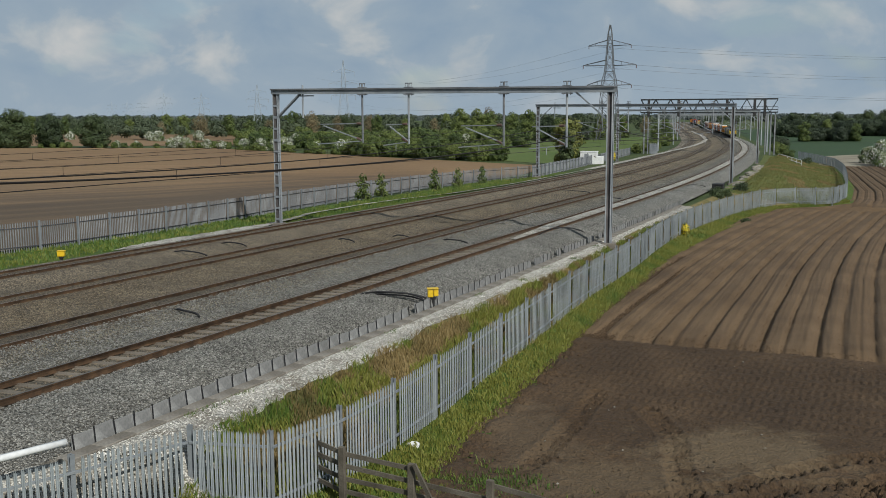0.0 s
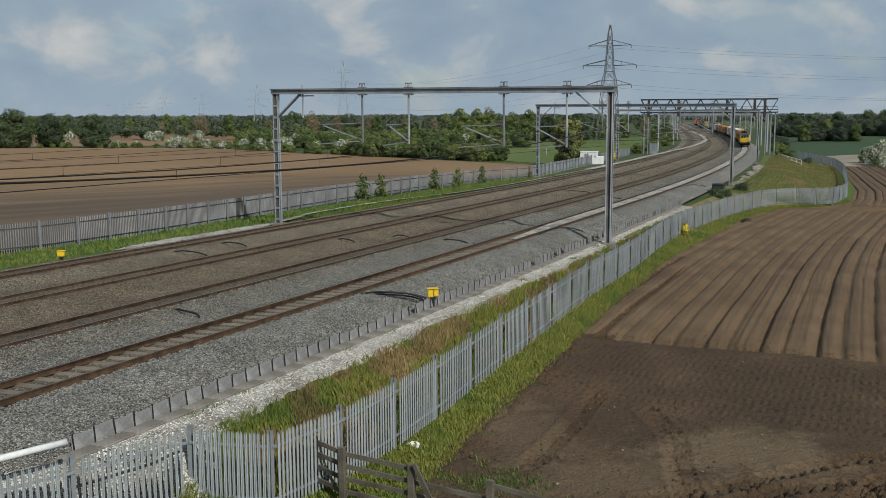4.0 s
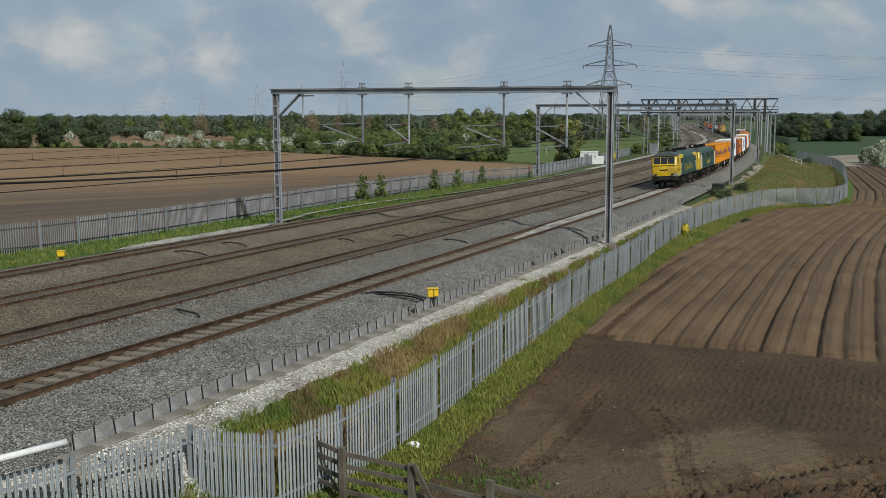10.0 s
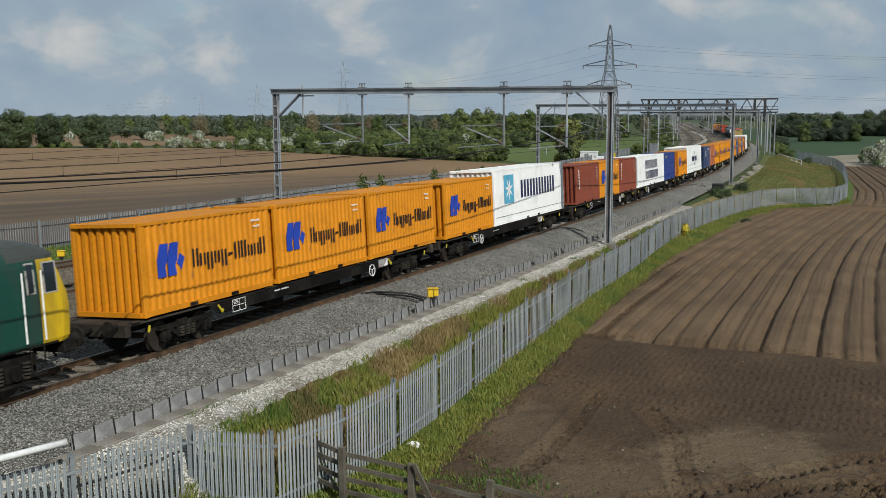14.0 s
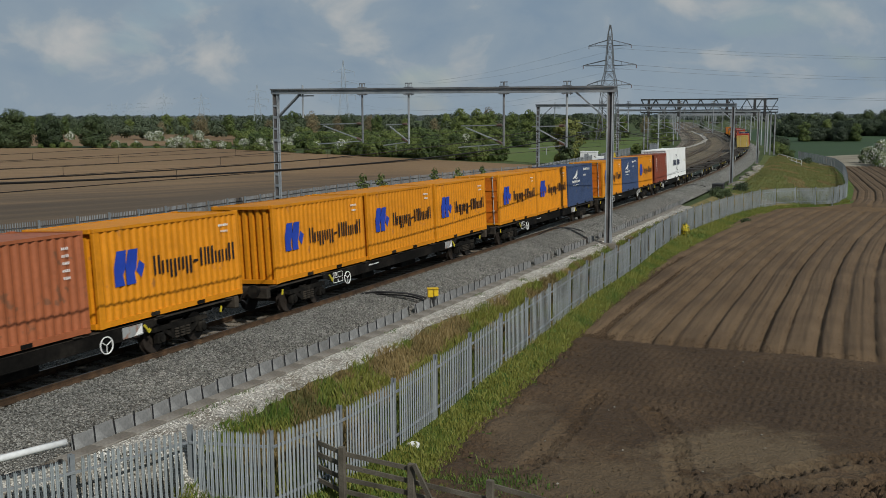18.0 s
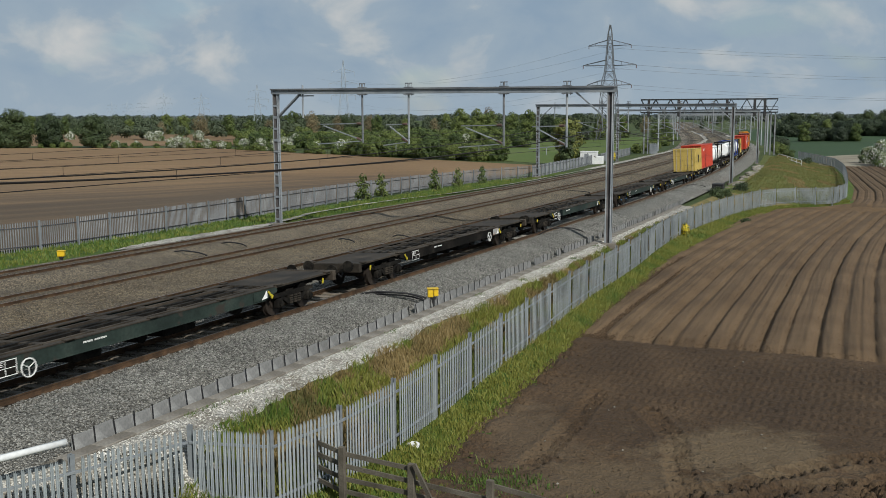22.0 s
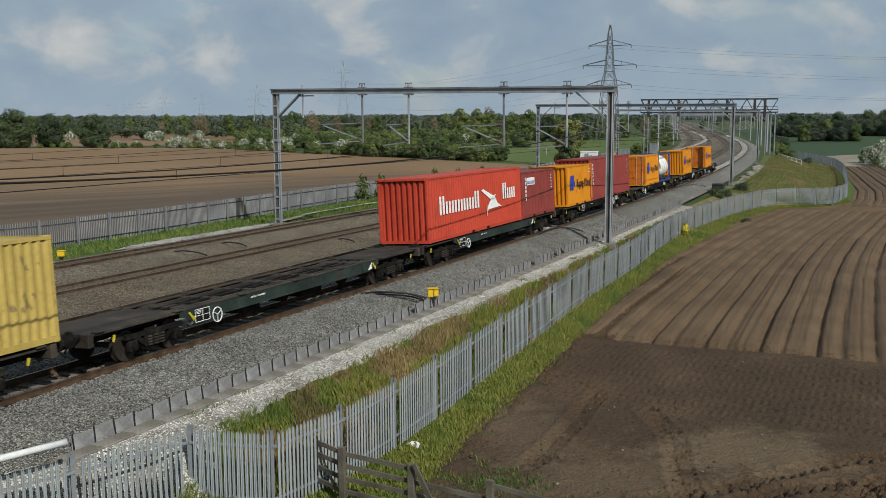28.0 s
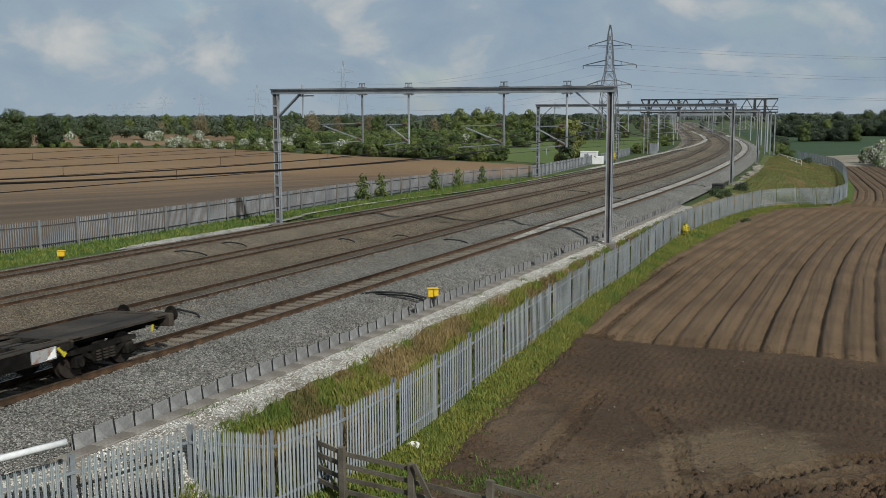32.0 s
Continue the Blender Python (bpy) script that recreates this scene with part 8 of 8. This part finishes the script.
    hedge = tree("thick green hedge bush at the field edge", 3.8, 5.4, 6, "mid", name="hedge_bush", trunk_h=0.08, count=2600, size=0.21, category="bush", group="hedgerow bushes")
    spots = []
    line = [(-150, 322), (-73, 315), (-42, 270), (-23, 247), (12, 206)]
    for (x0, y0), (x1, y1) in zip(line, line[1:]):
        n = int(math.hypot(x1 - x0, y1 - y0) / 3.0)
        for k in range(n):
            f = (k + rng.random()) / n
            small = 0.55 if x0 < -70 else (0.8 if x0 < -40 else 1.1)
            if rng.random() < (0.75 if x0 < -70 else 0.95):
                spots.append((x0 + (x1 - x0) * f + rng.uniform(-1.5, 1.5), y0 + (y1 - y0) * f + rng.uniform(0, 4), small * rng.uniform(0.7, 1.15)))
    for k in range(90):
        d = rng.uniform(300, 420)
        spots.append(A(rng.uniform(430, 960), d, rng.uniform(0.9, 1.6)))
    for k in range(10):
        spots.append((*on(225 + k * 9, 10 + rng.uniform(-2, 2))[:2], rng.uniform(0.5, 0.8)))
    for k in range(14):
        spots.append((*on(225 + k * 16, -25 + rng.uniform(-3, 3))[:2], rng.uniform(0.5, 0.9)))
    spread(hedge, spots)
    belt = tree("dark rounded bush in the belt behind the crop field", 5.0, 7.0, 16, "belt", name="hedge_bush", trunk_h=0.06, count=3000, size=0.26, category="bush", group="bushes behind the crop field")
    spots = [A(rng.uniform(1372, 1575), rng.uniform(470, 600), rng.uniform(1.1, 1.8)) for _ in range(44)]
    spots += [A(1425 + 9 * k + rng.uniform(-3, 3), 400 + rng.uniform(0, 12), rng.uniform(0.9, 1.25)) for k in range(9)] + [A(1372, 330, 0.8), A(1384, 335, 0.7)]
    spread(belt, spots)
    sap = tree("young bush growing along the grey fence", 2.9, 1.7, 8, "mid", name="sapling", trunk_h=0.06, count=600, size=0.12, category="bush", group="bushes along the grey fence")
    spread(sap, [(*on(61, -26.4)[:2], 1.05), (*on(66, -26.8)[:2], 0.95), (*on(79, -26.2)[:2], 0.95), (*on(86, -26.0)[:2], 0.9), (*on(92, -25.0)[:2], 0.85)])
    low = tree("low dark shrub on the railway embankment", 1.5, 2.6, 9, "dark", name="shrub", trunk_h=0.05, count=900, size=0.13, category="bush", group="shrubs on the embankment")
    spread(low, [(*on(76, 5.4)[:2], 0.75), (*on(79, 5.8)[:2], 0.6), (*on(88, 6.6)[:2], 0.7), (*on(27, 5.9)[:2], 0.45), (*on(24, 5.8)[:2], 0.4), (*on(66, 9.0)[:2], 0.45), (*on(176, 13.0)[:2], 0.8)])
    gorse = tree("yellow flowering gorse growing through the fence", 1.7, 1.1, 10, "mid", name="gorse", trunk_h=0.05, count=500, size=0.07, category="bush", group="yellow shrubs")
    vs, fs = leaves(random.Random(4), [(Vector((0, 0, 0.9)), (0.42, 0.42, 0.75))], 700, 0.07)
    tagged(link_mesh("flowers", vs, fs, V["gorse"], gorse), "bright yellow flowers")
    spread(gorse, [(*on(50, 6.15)[:2], 0.72), (*on(170, -23.0)[:2], 1.2)])


build_plants()


def build_far_woods():
    rng = random.Random(31)
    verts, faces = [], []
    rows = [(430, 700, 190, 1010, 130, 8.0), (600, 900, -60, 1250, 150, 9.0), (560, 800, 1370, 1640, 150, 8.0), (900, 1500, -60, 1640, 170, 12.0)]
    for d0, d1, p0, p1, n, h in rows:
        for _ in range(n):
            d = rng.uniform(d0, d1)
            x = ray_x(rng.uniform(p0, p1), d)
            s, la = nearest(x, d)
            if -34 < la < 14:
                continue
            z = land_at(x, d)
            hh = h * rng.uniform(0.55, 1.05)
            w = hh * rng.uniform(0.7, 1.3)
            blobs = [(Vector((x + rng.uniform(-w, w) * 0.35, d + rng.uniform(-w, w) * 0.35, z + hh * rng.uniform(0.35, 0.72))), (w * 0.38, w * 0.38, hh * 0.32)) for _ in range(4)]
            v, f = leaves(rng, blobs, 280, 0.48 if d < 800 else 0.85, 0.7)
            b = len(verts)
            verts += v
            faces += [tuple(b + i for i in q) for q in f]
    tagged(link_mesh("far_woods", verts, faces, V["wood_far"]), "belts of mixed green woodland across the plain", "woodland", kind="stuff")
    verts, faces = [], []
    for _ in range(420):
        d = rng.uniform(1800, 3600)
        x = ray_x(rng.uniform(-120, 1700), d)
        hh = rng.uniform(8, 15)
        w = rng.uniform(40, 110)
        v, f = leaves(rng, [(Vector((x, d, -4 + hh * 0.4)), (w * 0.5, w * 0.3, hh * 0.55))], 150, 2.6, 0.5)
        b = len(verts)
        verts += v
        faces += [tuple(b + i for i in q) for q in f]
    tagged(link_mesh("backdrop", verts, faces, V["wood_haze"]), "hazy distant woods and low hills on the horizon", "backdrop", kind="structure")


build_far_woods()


def blades(name, spots, mat, h0, h1, w, label, rng, floor=-99.0):
    """Grass: thin bent triangles in tufts."""
    verts, faces = [], []
    a = np.array([(p[0], p[1]) for p in spots])
    zs = np.maximum(land(a[:, 0], a[:, 1]), floor)
    for (x, y), z in zip(a.tolist(), zs.tolist()):
        for _ in range(5):
            ang, lean = rng.random() * 6.28, rng.uniform(0.1, 0.55)
            h = rng.uniform(h0, h1)
            px, py = x + rng.gauss(0, 0.07), y + rng.gauss(0, 0.07)
            dx, dy = math.cos(ang), math.sin(ang)
            b = len(verts)
            verts += [(px - dy * w, py + dx * w, z - 0.02), (px + dy * w, py - dx * w, z - 0.02), (px + dx * h * lean * 0.4 + dy * w * 0.7, py + dy * h * lean * 0.4 - dx * w * 0.7, z + h * 0.6), (px + dx * h * lean, py + dy * h * lean, z + h)]
            faces += [(b, b + 1, b + 2), (b, b + 2, b + 3)]
    return tagged(link_mesh(name, verts, faces, V[mat]), label, "grass", kind="stuff")


def build_grass():
    rng = random.Random(41)
    fe = lambda s: float(np.interp(s, FENCE_S, FENCE_LAT))
    pe = lambda s: float(np.interp(s, PATH_S, PATH_LAT))
    spots = []
    for _ in range(17000):
        s = -10 + 105 * rng.random() ** 1.5
        la = fe(s) - 0.15 + (float(field_edge(s)) + 0.55 - fe(s) + 0.15) * rng.random() ** 0.85
        spots.append(on(s, la)[:2])
    blades("verge_grass", spots, "grass", 0.05, 0.20, 0.014, "lush green verge grass along the fence foot", rng)
    spots, dry = [], []
    for _ in range(15000):
        s = -8.5 + 64 * rng.random() ** 1.3
        a, b = pe(s) + 0.16, fe(s) - 0.05
        if b - a < 0.3:
            continue
        la = a + (b - a) * rng.random()
        if noise.noise(Vector((s * 0.45, la * 0.8, 3.0))) > 0.02:
            dry.append(on(s, la)[:2])
        else:
            spots.append(on(s, la)[:2])
    blades("bank_grass", spots, "grass", 0.10, 0.32, 0.013, "green grass clumps on the bank", rng)
    blades("dry_grass", dry, "dry", 0.08, 0.30, 0.013, "straw-coloured dead grass on the bank", rng)
    spots, dry = [], []
    for _ in range(13000):
        s, f = rng.uniform(84, 190), rng.random()
        la = 5.9 + (fe(s) - 6.2) * f
        (dry if noise.noise(Vector((s * 0.2, la * 0.3, 7.0))) > 0.3 else spots).append(on(s, la)[:2])
    blades("mound_grass", spots, "mound", 0.08, 0.24, 0.02, "rough grass on the embankment mound", rng)
    blades("mound_dry_grass", dry, "dry", 0.12, 0.34, 0.02, "tawny grass on the embankment mound", rng)
    spots = []
    for _ in range(7000):
        s = rng.uniform(0, 110)
        la = -20.3 - 6.5 * rng.random() ** 1.2
        if rng.random() < 0.9:
            spots.append(on(s, la)[:2])
    blades("cess_grass", spots, "grass", 0.12, 0.32, 0.025, "green grass strip between track and grey fence", rng)
    tufts = []
    for s, la in ((-5.7, 4.25), (-4.9, 4.3), (-3.6, 4.22), (1.8, 4.25), (4.6, 4.3), (12.5, 4.25), (17.0, 4.6), (21.0, 4.4), (24.5, 4.7), (30.0, 4.5)):
        tufts += [tuple(on(s + rng.gauss(0, 0.25), la + rng.gauss(0, 0.07))[:2]) for _ in range(28)]
    blades("path_tufts", tufts, "grass", 0.05, 0.16, 0.012, "small grass tufts growing beside the trough lids", rng)
    patch = [(rng.gauss(0.9, 0.75), rng.gauss(22.6, 0.6)) for _ in range(260)]
    blades("headland_weeds", patch, "grass", 0.05, 0.18, 0.014, "sparse green weeds sprouting on the soil corner", rng, -2.22)
    weeds = []
    for _ in range(500):
        x, y = rng.uniform(-3.1, 1.8), rng.uniform(20.6, 23.5)
        weeds.append((x, y))
    blades("weeds", weeds, "grass", 0.08, 0.28, 0.018, "coarse weeds below the timber fence", rng)


build_grass()


# ---- loose stone on the near shoulder ----
def scatter(name, xyz, size, mat, label, category, seed, flat=0.75):
    """Broken stones as squashed, randomly turned six-cornered lumps."""
    rs = np.random.RandomState(seed)
    n = len(xyz)
    base = np.array([(1, 0, 0), (-1, 0.1, 0), (0.1, 1, 0), (0, -1, 0.1), (0.15, 0.1, 0.9), (0, 0, -0.7)])
    tri = np.array([(0, 2, 4), (2, 1, 4), (1, 3, 4), (3, 0, 4), (2, 0, 5), (1, 2, 5), (3, 1, 5), (0, 3, 5)])
    v = base[None] * rs.uniform(0.6, 1.25, (n, 6, 1)) + rs.uniform(-0.22, 0.22, (n, 6, 3))
    q = rs.randn(n, 4)
    q /= np.linalg.norm(q, axis=1)[:, None]
    a, b, c, d = q.T
    rot = np.stack([np.stack([1 - 2 * (c * c + d * d), 2 * (b * c - a * d), 2 * (b * d + a * c)], 1),
                    np.stack([2 * (b * c + a * d), 1 - 2 * (b * b + d * d), 2 * (c * d - a * b)], 1),
                    np.stack([2 * (b * d - a * c), 2 * (c * d + a * b), 1 - 2 * (b * b + c * c)], 1)], 1)
    v = np.einsum("nij,nkj->nki", rot, v)
    v[:, :, 2] *= flat
    v = v * (size * rs.uniform(0.55, 1.3, (n, 1, 1))) + np.asarray(xyz)[:, None]
    faces = (tri[None] + 6 * np.arange(n)[:, None, None]).reshape(-1, 3)
    me = bpy.data.meshes.new(name)
    me.vertices.add(n * 6)
    me.vertices.foreach_set("co", v.reshape(-1).astype(np.float32))
    me.loops.add(len(faces) * 3)
    me.loops.foreach_set("vertex_index", faces.reshape(-1).astype(np.int32))
    me.polygons.add(len(faces))
    me.polygons.foreach_set("loop_start", (np.arange(len(faces)) * 3).astype(np.int32))
    me.update(calc_edges=True)
    me.materials.append(mat)
    return tagged(new(name, me), label, category, kind="stuff")


def line_points(S, lat, dz):
    x, y, a, z = (np.interp(S, S_LINE, v) for v in (LX, LY, LA, LZ))
    return np.stack([x + lat * np.cos(a), y - lat * np.sin(a), z + dz], 1)


def chips(name, cols):
    """Broken stone, each lump with its own tone."""
    m = surf(name, cols, 3.0, 20.0, 0.9, bump=0.2, amount=0.2)
    nt = m.node_tree
    b = nt.nodes["Principled BSDF"]
    old = b.inputs["Base Color"].links[0].from_socket
    g = nt.nodes.new("ShaderNodeNewGeometry")
    r = nt.nodes.new("ShaderNodeMapRange")
    r.inputs["To Min"].default_value, r.inputs["To Max"].default_value = 0.45, 1.55
    nt.links.new(g.outputs["Random Per Island"], r.inputs["Value"])
    vm = nt.nodes.new("ShaderNodeVectorMath")
    vm.operation = "SCALE"
    nt.links.new(old, vm.inputs[0])
    nt.links.new(r.outputs[0], vm.inputs["Scale"])
    nt.links.new(vm.outputs[0], b.inputs["Base Color"])
    return m


def build_stones():
    rs = np.random.RandomState(61)
    grey = chips("grey_granite_chips", [(0.15, 0.147, 0.136), (0.19, 0.186, 0.172), (0.24, 0.234, 0.216)])
    rust = chips("rusty_ballast_chips", [(0.115, 0.09, 0.062), (0.15, 0.12, 0.085), (0.19, 0.155, 0.11)])
    prof_la, prof_dz = (1.05, 1.65, 2.2, 3.0, 3.62), (-0.075, -0.06, -0.18, -0.42, -0.58)
    n = 42000
    S = -17 + 58 * rs.rand(n) ** 1.25
    la = rs.uniform(1.02, 3.60, n)
    scatter("shoulder_ballast", line_points(S, la, np.interp(la, prof_la, prof_dz) + 0.012), 0.036, grey, "loose grey granite ballast heaped on the shoulder", "ballast", 62)
    n = 26000
    S = -17 + 62 * rs.rand(n) ** 1.2
    la = -4.0 + 3.1 * rs.rand(n)
    dz = np.interp(la, (-3.4, -2.5, -1.5, -0.9), (-0.10, -0.24, -0.20, -0.235))
    scatter("six_foot_ballast", line_points(S, la, dz + 0.012), 0.036, grey, "loose ballast between the first two lines", "ballast", 63)
    n = 16000
    S = -12 + 62 * rs.rand(n) ** 1.2
    la = np.where(rs.rand(n) < 0.3, rs.uniform(-0.64, 0.64, n), rs.uniform(-9.4, -5.6, n))
    dz = np.interp(la, (-10.2, -8.9, -8.1, -7.0, -6.1, -5.4, -0.6, 0, 0.6), (-0.17, -0.10, -0.24, -0.30, -0.22, -0.19, -0.235, -0.205, -0.172))
    scatter("rusty_ballast", line_points(S, la, dz + 0.01), 0.036, rust, "loose rust-stained ballast around the sleepers", "ballast", 64)
    n = 9000
    S = -9 + 60 * rs.rand(n) ** 1.2
    la = 4.2 + np.abs(rs.randn(n)) * 0.45
    keep = la < np.interp(S, PATH_S, PATH_LAT) + 0.1
    pale = chips("pale_limestone_chips", [(0.40, 0.38, 0.335), (0.54, 0.52, 0.47), (0.66, 0.64, 0.60)])
    scatter("path_chippings", line_points(S[keep], la[keep], -0.55), 0.030, pale, "scattered pale limestone chippings on the path", "stones", 65)
    n = 9000
    S = 13.8 + 70 * rs.rand(n) ** 1.6
    la = field_edge(S) + 0.4 + 16 * rs.rand(n)
    scatter("bed_clods", line_points(S, la, -2.13), 0.028, M["soil_rows"], "small crumbs of dry soil on the seed beds", "soil", 66)


build_stones()


# ---- clods and stones on the bare soil ----
def build_clods():
    rng = random.Random(51)
    verts, faces = [], []
    shape = [(-1, -0.6, 0), (0.2, -1, 0), (1, 0.1, 0), (0.3, 0.9, 0), (-0.8, 0.7, 0), (0.1, 0.0, 0.9), (-0.4, 0.2, 0.7)]
    tris = [(0, 1, 5), (1, 2, 5), (2, 3, 5), (3, 6, 5), (3, 4, 6), (4, 0, 6), (0, 5, 6)]
    for i in range(15000):
        s = rng.uniform(-12, 40)
        e = float(field_edge(s)) + 0.35
        if i < 3400:
            la, r = e + abs(rng.gauss(0.1, 0.35)) - 0.1, 0.02 + 0.13 * rng.random() ** 2
        elif s < 13.7:
            la, r = e + rng.uniform(0, 22), 0.008 + 0.04 * rng.random() ** 4
        else:
            la, r = e + rng.uniform(0, 1.5), rng.uniform(0.02, 0.07)
        p = on(s, la, -2.20 + (0.03 if la - e > 0.6 else 0.0))
        a = rng.random() * 6.28
        b = len(verts)
        for x, y, z in shape:
            q = r * rng.uniform(0.7, 1.2)
            verts.append((p.x + q * (x * math.cos(a) - y * math.sin(a)), p.y + q * (x * math.sin(a) + y * math.cos(a)), p.z - 0.02 + q * z * 0.8))
        faces += [tuple(b + k for k in t) for t in tris]
    tagged(link_mesh("soil_clods", verts, faces, M["soil_dark"]), "loose lumps of dry brown soil", "soil", kind="stuff")
    verts, faces = [], []
    for i in range(50):
        s = rng.uniform(-10, 13)
        la = float(np.interp(s, FENCE_S, FENCE_LAT)) + rng.uniform(2.2, 20)
        r = rng.uniform(0.015, 0.04)
        p = on(s, la, -2.17)
        b = len(verts)
        verts += [(p.x + r * x, p.y + r * y, p.z + r * z) for x, y, z in shape]
        faces += [tuple(b + k for k in t) for t in tris]
    tagged(link_mesh("flint_stones", verts, faces, M["rock"]), "small pale stones lying on the soil", "stones", kind="stuff")


build_clods()


def motions():
    """The train runs towards and past the camera at a steady speed."""
    times = [float(t) for t in range(0, 33)]
    for ob, u, half, dz in MOVERS:
        walk(ob, [(t, vehicle_pose(u, half, t, dz)) for t in times])


motions()
